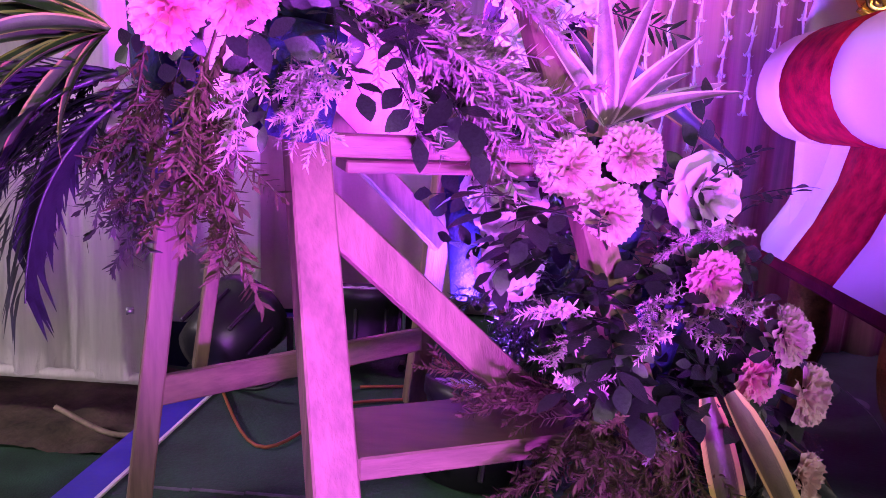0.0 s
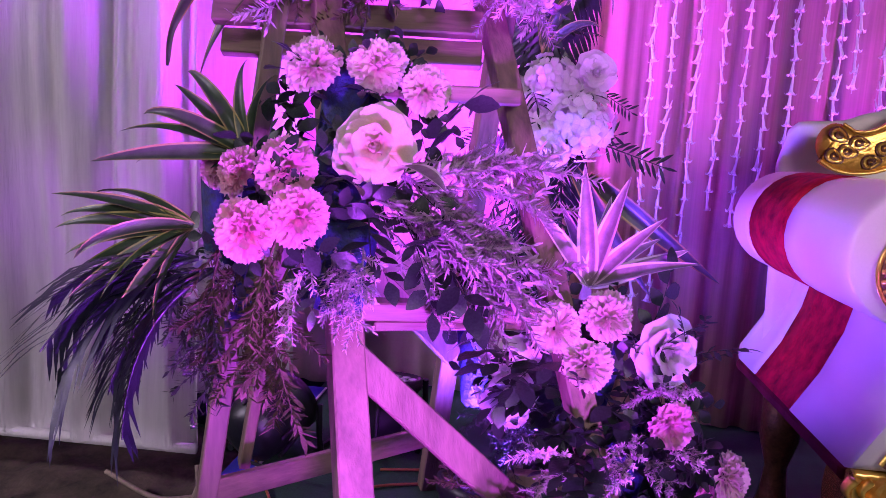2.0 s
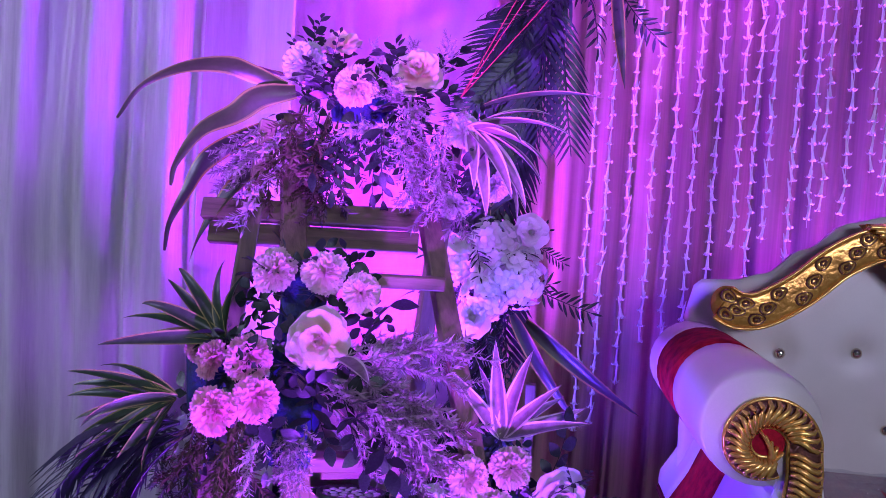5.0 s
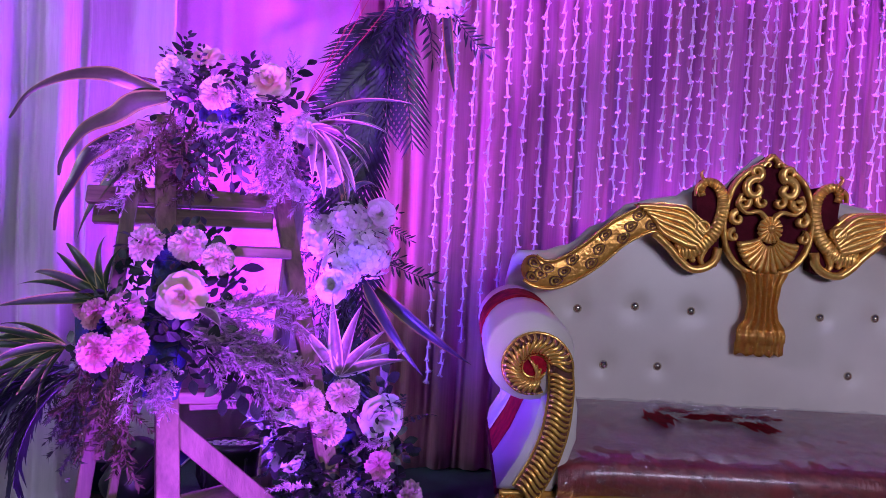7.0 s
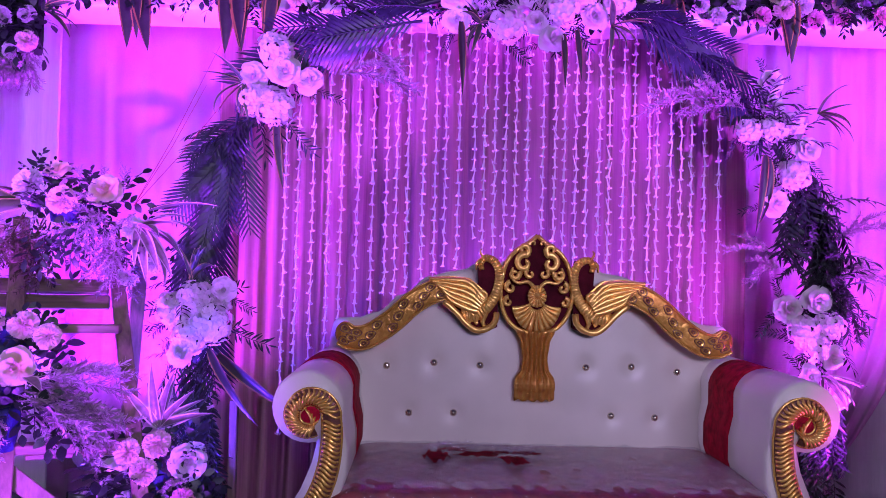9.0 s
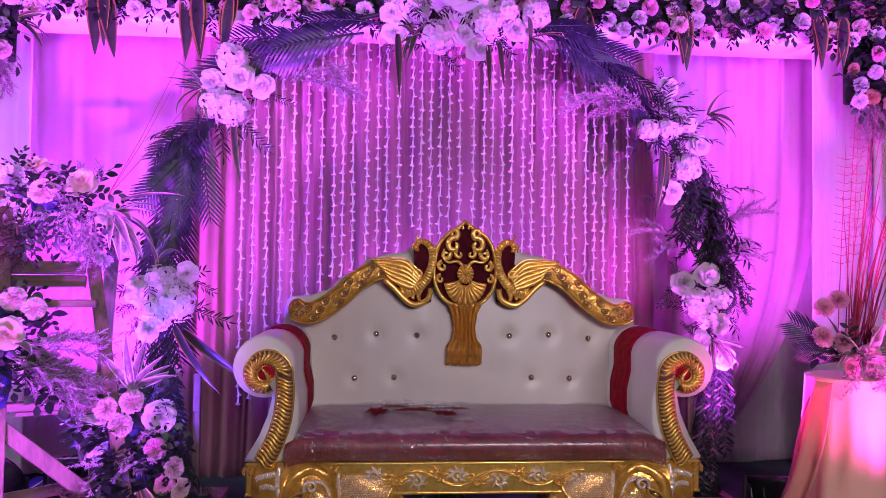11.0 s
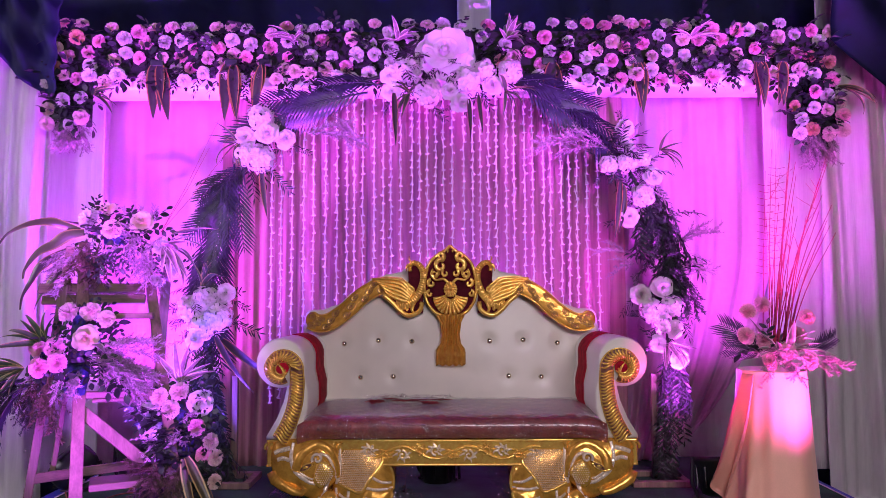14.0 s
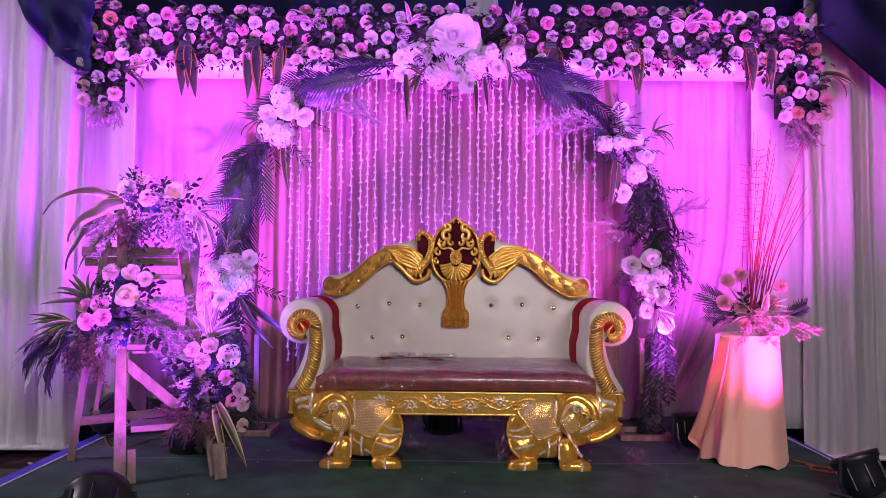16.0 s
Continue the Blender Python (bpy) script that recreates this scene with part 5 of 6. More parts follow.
class Arrangement:
    """A flower arrangement whose blooms and leaves are parts, placed in world metres."""

    def __init__(self, name, at, label, seed, category="flower arrangement", group=""):
        self.ob = thing(name, at, label, category, group)
        self.o = Vector(at)
        self.r = random.Random(seed)

    def bloom(self, kind, at, size, out=(0, -1, 0.25)):
        m = aim(Vector(at) - self.o, (self.r.uniform(-.3, .3), self.r.uniform(-.3, .3), 1), out)
        y, z = m.to_3x3().col[1], Vector(out).normalized()
        x = Vector((0.3, 0.2, 1)).cross(z).normalized()
        mm = Matrix((x, z.cross(x), z)).transposed().to_4x4()
        mm.translation = Vector(at) - self.o
        mm = mm @ pose(0, 0, 0, 0, 0, self.r.uniform(0, 360)) @ Matrix.Diagonal((size, size, size * self.r.uniform(0.8, 1.0), 1))
        return sub(NAMES[kind], self.r.choice(F[kind]), self.ob, mm, TAGS[kind])

    def leaf(self, kind, at, way, size, up=(0, 0, 1), pick=None, wide=1.0):
        me = L[kind][pick] if pick is not None else self.r.choice(L[kind])
        m = aim(Vector(at) - self.o, way, up, size, self.r.uniform(-25, 25)) @ Matrix.Diagonal((wide, 1, 1, 1))
        return sub(NAMES[kind], me, self.ob, m)

    def collar(self, at, out, r, n=4, kind="broad"):
        """Dark leaves that spread from behind a bloom."""
        z = Vector(out).normalized()
        x = Vector((0.3, 0.2, 1)).cross(z).normalized()
        for k in range(n):
            a = (k + self.r.uniform(-0.4, 0.4)) * math.tau / n
            way = x * math.cos(a) + z.cross(x) * math.sin(a) + z * 0.15
            self.leaf(kind, Vector(at) - z * r * 1.15 + way * r * 0.35, way, r * self.r.uniform(1.5, 2.1), z)

    def fill(self, kind, n, at, box_, way, spread, size, up=(0, 0, 1)):
        """n leaves of a kind from within a box round at, their ways scattered by spread."""
        for _ in range(n):
            p = Vector(at) + Vector([self.r.uniform(-b, b) for b in box_])
            w = Vector(way).normalized() + Vector([self.r.gauss(0, spread) for _ in range(3)])
            self.leaf(kind, p, w, size * self.r.uniform(0.7, 1.25), up)

    def foam(self, at, size, turn=0):
        bm = lathe([(0.6, -1), (0.95, -0.9), (1, 0), (0.95, 0.9), (0.6, 1)], 14, pose(0, 0, 0) @ Matrix.Diagonal((*size, 1)))
        ob = part("foam_block", bm, M["foam"], self.ob, "blue netted flower foam", True)
        ob.matrix_basis = Matrix.Translation(Vector(at) - self.o) @ pose(0, 0, 0, 0, turn, 0)

# ---- flower arrangements on the ladder ----
a = Arrangement("ladder_bouquet", (-1.85, -0.08, 0.585), "bouquet of cream rose and pink carnations on the ladder", 11, group="ladder bouquets")
for kind, at, r, out in (
    ("rose", (-1.769, -0.170, 0.895), 0.064, (0.05, -1, 0.15)),
    ("blush", (-1.895, -0.100, 1.022), 0.050, (-0.2, -1, 0.5)),
    ("blush", (-1.786, -0.100, 1.025), 0.048, (0.2, -1, 0.5)),
    ("blush", (-1.706, -0.100, 0.989), 0.042, (0.5, -1, 0.2)),
    ("carnation", (-1.977, -0.200, 0.846), 0.042, (-0.8, -0.8, 0.3)),
    ("carnation", (-1.895, -0.220, 0.859), 0.048, (-0.1, -1, 0.3)),
    ("carnation", (-1.934, -0.280, 0.767), 0.049, (-0.25, -1, 0)),
    ("carnation", (-1.862, -0.250, 0.789), 0.047, (0.1, -1, 0)),
    ("hydrangea", (-2.09, -0.06, 0.63), 0.06, (-0.4, -1, 0)),
    ("carnation", (-2.06, -0.08, 0.845), 0.04, (-0.6, -1, 0.3)),
):
    a.bloom(kind, at, r, out)
    a.collar(at, out, r)
a.foam((-1.83, -0.13, 0.70), (0.055, 0.05, 0.075), 10)
a.foam((-2.08, 0.02, 0.70), (0.05, 0.05, 0.14), -4)
a.foam((-1.85, -0.06, 0.86), (0.05, 0.05, 0.16), 6)
# dark dracaena rosettes towards the curtain
for w, s in (((-0.9, -0.1, 0.9), 0.26), ((-0.55, -0.2, 1.1), 0.28), ((-0.2, -0.2, 1.2), 0.25), ((-1, -0.3, 0.4), 0.30), ((-1, -0.2, 0.1), 0.28), ((-1, -0.4, 0.0), 0.33), ((0.1, -0.1, 1.2), 0.22), ((-0.8, -0.4, 0.6), 0.28)):
    a.leaf("strap", (-2.0, -0.10, 0.87), w, s * 0.78, up=(0.1, -0.75, 0.65), wide=0.9)
for w, s in (((-1, -0.2, 0.35), 0.28), ((-1, -0.3, 0.1), 0.30), ((-1, -0.5, -0.1), 0.26), ((-0.8, -0.6, -0.45), 0.26), ((-0.6, -0.5, -0.8), 0.27), ((-0.3, -0.6, -0.8), 0.22), ((-0.9, -0.3, -0.3), 0.25), ((-1, 0.1, 0.55), 0.26), ((-1, -0.2, 0.22), 0.3), ((-0.7, -0.7, 0.1), 0.24), ((-0.5, -0.7, -0.3), 0.22)):
    a.leaf("strap", (-2.07, -0.16, 0.75), w, s * 0.84, up=(0.1, -0.7, 0.7), wide=0.85)
for w, s in (((-0.7, -0.1, -0.15), 0.36), ((-0.6, -0.3, -0.35), 0.40), ((-0.8, 0.1, -0.1), 0.34), ((-0.9, -0.2, 0.05), 0.30)):
    a.leaf("palm", (-2.06, -0.16, 0.70), w, s * 0.86, pick=3)
    if w[0] < -0.5:
        a.leaf("palm", (-2.04, -0.14, 0.68), Vector(w) + Vector((-0.05, -0.1, -0.3)), s * 0.8, pick=3)
a.fill("darksprig", 3, (-2.08, -0.12, 0.70), (0.05, 0.05, 0.05), (-0.35, -0.2, -0.7), 0.30, 0.24)
a.fill("brownsprig", 5, (-1.92, -0.18, 0.74), (0.03, 0.03, 0.03), (-0.25, -0.05, -0.9), 0.12, 0.26)
a.fill("brownsprig", 3, (-1.98, -0.16, 0.74), (0.04, 0.03, 0.03), (-0.4, -0.05, -0.7), 0.18, 0.22)
a.fill("sprig", 9, (-1.74, -0.14, 0.82), (0.04, 0.04, 0.05), (0.9, 0.45, -0.28), 0.13, 0.27)
a.fill("sprig", 7, (-1.72, -0.14, 0.80), (0.05, 0.04, 0.04), (0.8, 0.3, -0.5), 0.15, 0.26)
a.fill("sprig", 5, (-1.70, -0.12, 0.84), (0.04, 0.04, 0.03), (0.9, 0.5, 0.10), 0.14, 0.25)
a.fill("sprig", 6, (-1.80, -0.20, 0.74), (0.05, 0.03, 0.03), (0.1, -0.5, -0.5), 0.30, 0.14)
a.fill("spray", 18, (-1.83, -0.03, 0.93), (0.10, 0.05, 0.09), (0, -0.6, 0.4), 0.6, 0.13)
a.fill("spray", 9, (-1.82, -0.10, 0.78), (0.10, 0.05, 0.06), (0.2, -0.8, -0.2), 0.5, 0.14)
a.fill("broad", 9, (-1.80, -0.10, 0.80), (0.14, 0.04, 0.10), (0.1, -0.8, 0.1), 0.6, 0.11)
a.fill("broad", 3, (-1.70, -0.10, 0.74), (0.05, 0.04, 0.03), (0.5, -0.5, -0.5), 0.3, 0.10)
a.leaf("pinkstrap", (-1.72, -0.19, 0.87), (0.8, -0.6, -0.05), 0.10, pick=1, wide=2.4)

a = Arrangement("ladder_bouquet", (-1.40, 0.0, 0.22), "low bouquet of blush carnations, white rose and dark leaves", 12, group="ladder bouquets")
for kind, at, r, out in (
    ("blush", (-1.471, -0.020, 0.598), 0.047, (-0.2, -1, 0.35)),
    ("blush", (-1.379, 0.000, 0.622), 0.047, (0.1, -1, 0.5)),
    ("blush", (-1.412, -0.030, 0.538), 0.047, (0, -1, 0.1)),
    ("whiterose", (-1.277, 0.000, 0.566), 0.064, (0.4, -1, 0.1)),
    ("carnation", (-1.266, -0.070, 0.457), 0.042, (0.3, -1, 0)),
    ("blush", (-1.181, -0.120, 0.400), 0.042, (0.9, -0.6, 0.2)),
    ("carnation", (-1.214, -0.120, 0.341), 0.042, (0.7, -0.7, 0)),
    ("blush", (-1.152, -0.135, 0.326), 0.042, (0.9, -0.6, -0.1)),
    ("blush", (-1.151, -0.150, 0.217), 0.038, (0.9, -0.6, -0.1)),
    ("hydrangea", (-1.555, 0.09, 0.54), 0.068, (-0.3, -1, 0.1)),
    ("hydrangea", (-1.545, 0.07, 0.435), 0.056, (-0.2, -1, -0.1)),
):
    a.bloom(kind, at, r, out)
    a.collar(at, out, r)
a.foam((-1.40, 0.05, 0.45), (0.04, 0.04, 0.12), 14)
a.fill("broad", 14, (-1.40, -0.05, 0.38), (0.05, 0.03, 0.10), (0, -0.6, 0), 0.7, 0.10)
a.fill("sprig", 8, (-1.38, -0.10, 0.34), (0.07, 0.03, 0.08), (0, -0.7, 0), 0.7, 0.12)
a.fill("broad", 10, (-1.38, -0.11, 0.36), (0.05, 0.02, 0.05), (0, -0.7, -0.3), 0.5, 0.10)
a.foam((-1.34, 0.0, 0.32), (0.045, 0.045, 0.12), 14)
a.fill("broad", 20, (-1.32, 0.0, 0.33), (0.10, 0.04, 0.12), (0.1, -0.7, -0.2), 0.6, 0.11)
a.fill("spray", 12, (-1.34, 0.0, 0.38), (0.10, 0.04, 0.12), (0.1, -0.7, 0), 0.6, 0.11)
a.foam((-1.64, 0.40, 0.42), (0.035, 0.035, 0.13), -6)
for w, s in (((-0.55, -0.3, 0.8), 0.21), ((-0.1, -0.2, 1), 0.24), ((0.25, -0.2, 1), 0.23), ((0.6, -0.2, 0.7), 0.20), ((0.9, -0.2, 0.35), 0.22), ((1, 0.1, 0.4), 0.22), ((0.2, 0.2, 0.9), 0.19), ((-0.3, 0.2, 0.9), 0.18), ((0.8, 0.3, 0.6), 0.19)):
    a.leaf("pinkstrap", (-1.41, 0.09, 0.66), w, s * 0.95, up=(0.1, -0.8, 0.5), pick=0, wide=0.95)
for w, s in (((-1, -0.3, -0.25), 0.16), ((-1, -0.1, 0.1), 0.15), ((-1, 0.0, -0.5), 0.16), ((-0.7, -0.2, -0.7), 0.2), ((-0.9, -0.3, -0.4), 0.18)):
    a.leaf("pinkstrap", (-1.49, 0.12, 0.47), w, s * 0.8, pick=2)
a.fill("spray", 16, (-1.37, 0.08, 0.47), (0.12, 0.04, 0.13), (0, -0.7, 0.1), 0.6, 0.12)
a.fill("broad", 20, (-1.35, 0.04, 0.37), (0.12, 0.05, 0.14), (0.1, -0.8, 0), 0.6, 0.11)
a.fill("broad", 8, (-1.46, 0.0, 0.50), (0.04, 0.04, 0.07), (-0.8, -0.6, 0.1), 0.35, 0.12)
a.fill("spray", 6, (-1.27, 0.03, 0.52), (0.05, 0.05, 0.10), (0.6, -0.2, 0.6), 0.4, 0.09)
a.fill("spray", 8, (-1.25, -0.06, 0.30), (0.06, 0.03, 0.10), (0.7, -0.6, -0.3), 0.4, 0.13)
a.fill("brownsprig", 14, (-1.36, -0.10, 0.27), (0.08, 0.05, 0.06), (-0.2, -0.7, -0.5), 0.42, 0.17)
a.fill("sprig", 5, (-1.30, -0.07, 0.46), (0.08, 0.03, 0.08), (0.2, -0.9, 0.2), 0.5, 0.10)
a.fill("darksprig", 7, (-1.32, -0.10, 0.22), (0.07, 0.05, 0.06), (0.1, -0.5, -0.8), 0.4, 0.17)
a.fill("brownsprig", 4, (-1.46, -0.04, 0.26), (0.05, 0.03, 0.03), (-1, -0.2, -0.1), 0.25, 0.17)
for at, w, s in (((-1.27, -0.19, 0.34), (0.44, -0.16, -0.75), 0.38), ((-1.29, -0.18, 0.33), (0.22, -0.16, -0.85), 0.33)):
    a.leaf("goldribbon", at, w, s, up=(0.2, -1, 0), pick=0, wide=0.62)
a.fill("ribbon", 3, (-1.22, -0.10, 0.26), (0.03, 0.03, 0.04), (0.9, -0.3, -0.5), 0.3, 0.16)
a.fill("darksprig", 6, (-1.50, 0.22, 0.36), (0.05, 0.05, 0.06), (-0.4, -0.4, -0.6), 0.5, 0.20)

a = Arrangement("ladder_bouquet", (-1.78, 0.24, 1.36), "top bouquet of white roses with arching striped leaves", 13, group="ladder bouquets")
for kind, at, r, out in (
    ("whitec", (-1.965, 0.220, 1.514), 0.058, (-0.3, -1, 0.35)),
    ("rose", (-1.882, 0.260, 1.570), 0.050, (0, -0.8, 0.9)),
    ("blush", (-1.816, 0.180, 1.454), 0.054, (0, -1, 0.15)),
    ("rose", (-1.667, 0.200, 1.498), 0.066, (0.1, -1, 0.5)),
    ("whitec", (-1.545, 0.160, 1.355), 0.044, (0.3, -1, 0.1)),
    ("whitec", (-1.555, 0.140, 1.181), 0.042, (-0.2, -0.6, -0.8)),
    ("whitec", (-1.459, 0.160, 1.230), 0.040, (0.6, -0.6, -0.6)),
):
    a.bloom(kind, at, r, out)
    a.collar(at, out, r)
a.foam((-1.80, 0.26, 1.41), (0.10, 0.045, 0.035))
a.fill("broad", 14, (-1.80, 0.24, 1.42), (0.17, 0.05, 0.05), (0, -0.6, 0.1), 0.6, 0.10)
a.fill("sprig", 6, (-1.80, 0.20, 1.40), (0.18, 0.04, 0.04), (0, -0.6, -0.4), 0.5, 0.12)
a.fill("spray", 18, (-1.82, 0.26, 1.45), (0.17, 0.05, 0.05), (0, -0.2, 0.3), 0.6, 0.11)
a.fill("spray", 6, (-1.95, 0.26, 1.52), (0.05, 0.05, 0.04), (-0.3, 0.1, 1), 0.4, 0.11)
a.fill("spray", 12, (-1.78, 0.16, 1.36), (0.12, 0.04, 0.03), (0, -0.3, -0.9), 0.3, 0.17)
a.fill("brownsprig", 8, (-1.93, 0.17, 1.38), (0.08, 0.04, 0.04), (-0.1, -0.35, -0.9), 0.25, 0.26)
a.fill("sprig", 7, (-2.0, 0.17, 1.33), (0.06, 0.04, 0.05), (-0.5, -0.2, -0.6), 0.3, 0.24)
a.fill("sprig", 8, (-1.62, 0.16, 1.40), (0.10, 0.04, 0.04), (0.1, -0.6, -0.3), 0.5, 0.16)
a.fill("sprig", 6, (-1.60, 0.15, 1.32), (0.04, 0.03, 0.04), (0.05, -0.2, -0.9), 0.25, 0.20)
a.fill("sprig", 4, (-1.70, 0.24, 1.48), (0.12, 0.04, 0.03), (0.2, 0.1, 1), 0.4, 0.10)
for w, s in (((1, -0.3, 0.25), 0.26), ((0.9, -0.4, -0.1), 0.24), ((0.8, -0.4, -0.6), 0.24), ((0.4, -0.5, -0.9), 0.22), ((1, -0.2, 0.55), 0.20), ((0.6, -0.6, -0.5), 0.22), ((0.7, -0.7, 0.1), 0.20), ((0.9, -0.3, -0.8), 0.26), ((0.2, -0.7, -0.6), 0.18), ((1, -0.1, -0.3), 0.22)):
    a.leaf("pinkstrap", (-1.53, 0.16, 1.36), w, s, pick=1)
a.leaf("strap", (-1.50, 0.18, 1.42), (1, -0.2, 0.25), 0.28, pick=0)
for at, w, s, k in (((-1.95, 0.24, 1.46), (-1, 0.0, 0.35), 0.30, 1), ((-2.02, 0.16, 1.28), (-0.5, -0.2, -0.6), 0.34, 1)):
    a.leaf("goldribbon" if k == 2 else "ribbon", at, w, s, up=(0.1, -0.6, 0.8), pick=1, wide=0.85)


def long_leaf(arr, pts, wide, material, label):
    """A broad wavy blade through points, tapering to a thread."""
    line = spline(pts, 26)
    rows = []
    for i, p in enumerate(line):
        d = (line[min(i + 1, 26)] - line[max(i - 1, 0)]).normalized()
        side = d.cross(Vector((0.15, -1, 0.2))).normalized()
        t = i / 26
        w = wide * (0.25 + 0.75 * abs(math.sin(math.pi * min(1, 0.08 + 1.15 * t)))) * (1 - t) ** 0.45 + 0.003
        face = Vector((0, -1, 0)) * w * 0.25 * math.sin(9 * t)
        rows.append([p - arr.o + side * w * e + face * e + Vector((0, 0.25 * w * abs(e), 0)) for e in (-1, -0.5, 0, 0.5, 1)])
    leaf = Soup()
    leaf.grid(rows)
    return sub("long_leaf", leaf.mesh("long_leaf", material), arr.ob, Matrix(), label)


long_leaf(a, [(-2.00, 0.20, 1.45), (-2.085, 0.18, 1.480), (-2.15, 0.17, 1.497), (-2.25, 0.15, 1.482), (-2.35, 0.14, 1.43), (-2.41, 0.14, 1.35)], 0.026, M["olive"], "arching olive leaf drawn out into a thin tip")
long_leaf(a, [(-1.97, 0.19, 1.44), (-2.05, 0.16, 1.42), (-2.11, 0.15, 1.376), (-2.19, 0.14, 1.33), (-2.245, 0.13, 1.245), (-2.256, 0.13, 1.19)], 0.034, M["olive"], "broad wavy olive leaf with yellow edges")
long_leaf(a, [(-2.03, 0.16, 1.35), (-2.13, 0.14, 1.29), (-2.18, 0.13, 1.245), (-2.215, 0.13, 1.18), (-2.25, 0.12, 1.10), (-2.26, 0.12, 1.03)], 0.026, M["strap"], "dark drooping leaf")
for k, w in enumerate(((0.5, 0.0, 0.9), (0.62, 0.05, 0.8), (0.45, 0.1, 1.0))):
    b0 = Vector((0.22, -0.05, 0.08))
    part("red_twig", tube([b0, b0 + Vector(w) * 0.25 + Vector((0.01, 0, 0)), b0 + Vector(w) * (0.5 + 0.06 * k)], [0.0014, 0.0011, 0.0006], 5), M["twig"], a.ob, "thin red twig")

# ---- plinth arrangement ----
a = Arrangement("plinth_bouquet", (1.69, 0.18, 0.70), "pink flower bouquet with tall red twigs on the plinth", 14)
for kind, at, r in (("carnation", (1.528, 0.150, 1.004), 0.043), ("carnation", (1.615, 0.180, 1.040), 0.044), ("carnation", (1.819, 0.120, 0.972), 0.044), ("carnation", (1.494, 0.100, 0.881), 0.046), ("carnation", (1.690, 0.080, 0.801), 0.05), ("carnation", (1.758, 0.100, 0.882), 0.048), ("carnation", (1.797, 0.060, 0.753), 0.045), ("carnation", (1.589, 0.050, 0.755), 0.044), ("carnation", (1.587, 0.100, 0.854), 0.043)):
    a.bloom(kind, at, r, (a.r.uniform(-.4, .4), -1, 0.4))
for k in range(30):
    w = (a.r.uniform(-1, 1), a.r.uniform(-1, 0.3), a.r.uniform(-0.1, 0.9))
    a.leaf("pinkstrap", (1.67 + a.r.uniform(-.04, .04), 0.12 + a.r.uniform(-.03, .03), 0.78), w, a.r.uniform(0.16, 0.25))
a.fill("sprig", 14, (1.69, 0.10, 0.76), (0.12, 0.06, 0.04), (0, -0.8, -0.1), 0.7, 0.14)
a.fill("sprig", 5, (1.86, 0.10, 0.76), (0.03, 0.03, 0.03), (0.9, -0.2, -0.3), 0.25, 0.16)
a.fill("broad", 3, (1.66, 0.16, 0.78), (0.10, 0.06, 0.05), (0, -0.7, 0.5), 0.6, 0.12)
a.fill("spray", 2, (1.57, 0.14, 0.80), (0.05, 0.05, 0.04), (-0.8, -0.2, 0.5), 0.4, 0.15)
for at, w, s in (((1.60, 0.16, 0.80), (-0.85, 0.0, 0.55), 0.32), ((1.58, 0.14, 0.78), (-0.95, -0.2, 0.15), 0.24), ((1.80, 0.15, 0.80), (0.95, 0.0, 0.35), 0.26)):
    a.leaf("palm", at, w, s * 0.85, (0, -1, 0.3), pick=0)
for k in range(24):
    t = a.r.uniform(0, 1)
    lean = Vector((0.02 + 0.30 * t + a.r.uniform(-.03, .03), a.r.uniform(-.05, .09), 1.05 + a.r.uniform(-0.45, 0.08)))
    base = Vector((0.0 + a.r.uniform(-.04, .04), 0.0 + a.r.uniform(-.03, .03), 0.06))
    mid = base + lean * 0.5 + Vector((-0.03 * t, 0, 0.02))
    pts = spline([base, mid, base + lean + Vector((a.r.uniform(-.02, .02), 0, 0))], 8)
    tw = tube(pts, [0.0036 - 0.0003 * i for i in range(9)], 5)
    if k % 3 == 0:
        q = pts[6]
        add_tube(tw, [q, q + Vector((a.r.uniform(-.06, .06), 0, 0.07)), q + Vector((a.r.uniform(-.09, .09), 0.01, 0.14))], [0.002, 0.0015, 0.001], 4)
    part("red_twig", tw, M["twig"], a.ob, "tall thin red twig")
for bx, h in ((1.62, 0.95), (1.68, 1.05)):
    b0 = Vector((bx - 1.69, 0.02, 0.10))
    tw = tube([b0, b0 + Vector((0.02, 0, h * 0.5)), b0 + Vector((0.05, 0.01, h))], [0.003, 0.0025, 0.001], 4)
    for k in range(14):
        z = h * (0.42 + 0.038 * k)
        c0 = b0 + Vector((0.02 + 0.03 * k / 14, 0, z))
        for s in (-1, 1):
            add_tube(tw, [c0, c0 + Vector((s * 0.045, 0, 0.01))], [0.0018, 0.001], 3)
    part("barbed_twig", tw, M["twig"], a.ob, "thin twig with short side spikes")

# ---- the arch ----
AC, AR, AY = (-0.11, 1.07), 1.45, 0.86
arch = Arrangement("flower_arch", (AC[0], AY, FLOOR), "round metal arch dressed with palm fronds and white flowers", 15, "flower arch")


def on_arch(deg, out=0.0):
    """A point of the arch by its angle; past the hoop's sides it runs down straight legs to the floor."""
    for first, last, turn, foot in ((188, 226, 1, -1.37), (-8, -46, -1, 1.21)):
        if (deg - first) * turn > 0:
            k = (deg - first) / (last - first)
            x = AC[0] + AR * math.cos(radians(first))
            z = AC[1] + AR * math.sin(radians(first))
            return Vector((x + (foot - x) * k - turn * out, AY, z + (FLOOR + 0.02 - z) * k))
    return Vector((AC[0] + (AR + out) * math.cos(radians(deg)), AY, AC[1] + (AR + out) * math.sin(radians(deg))))


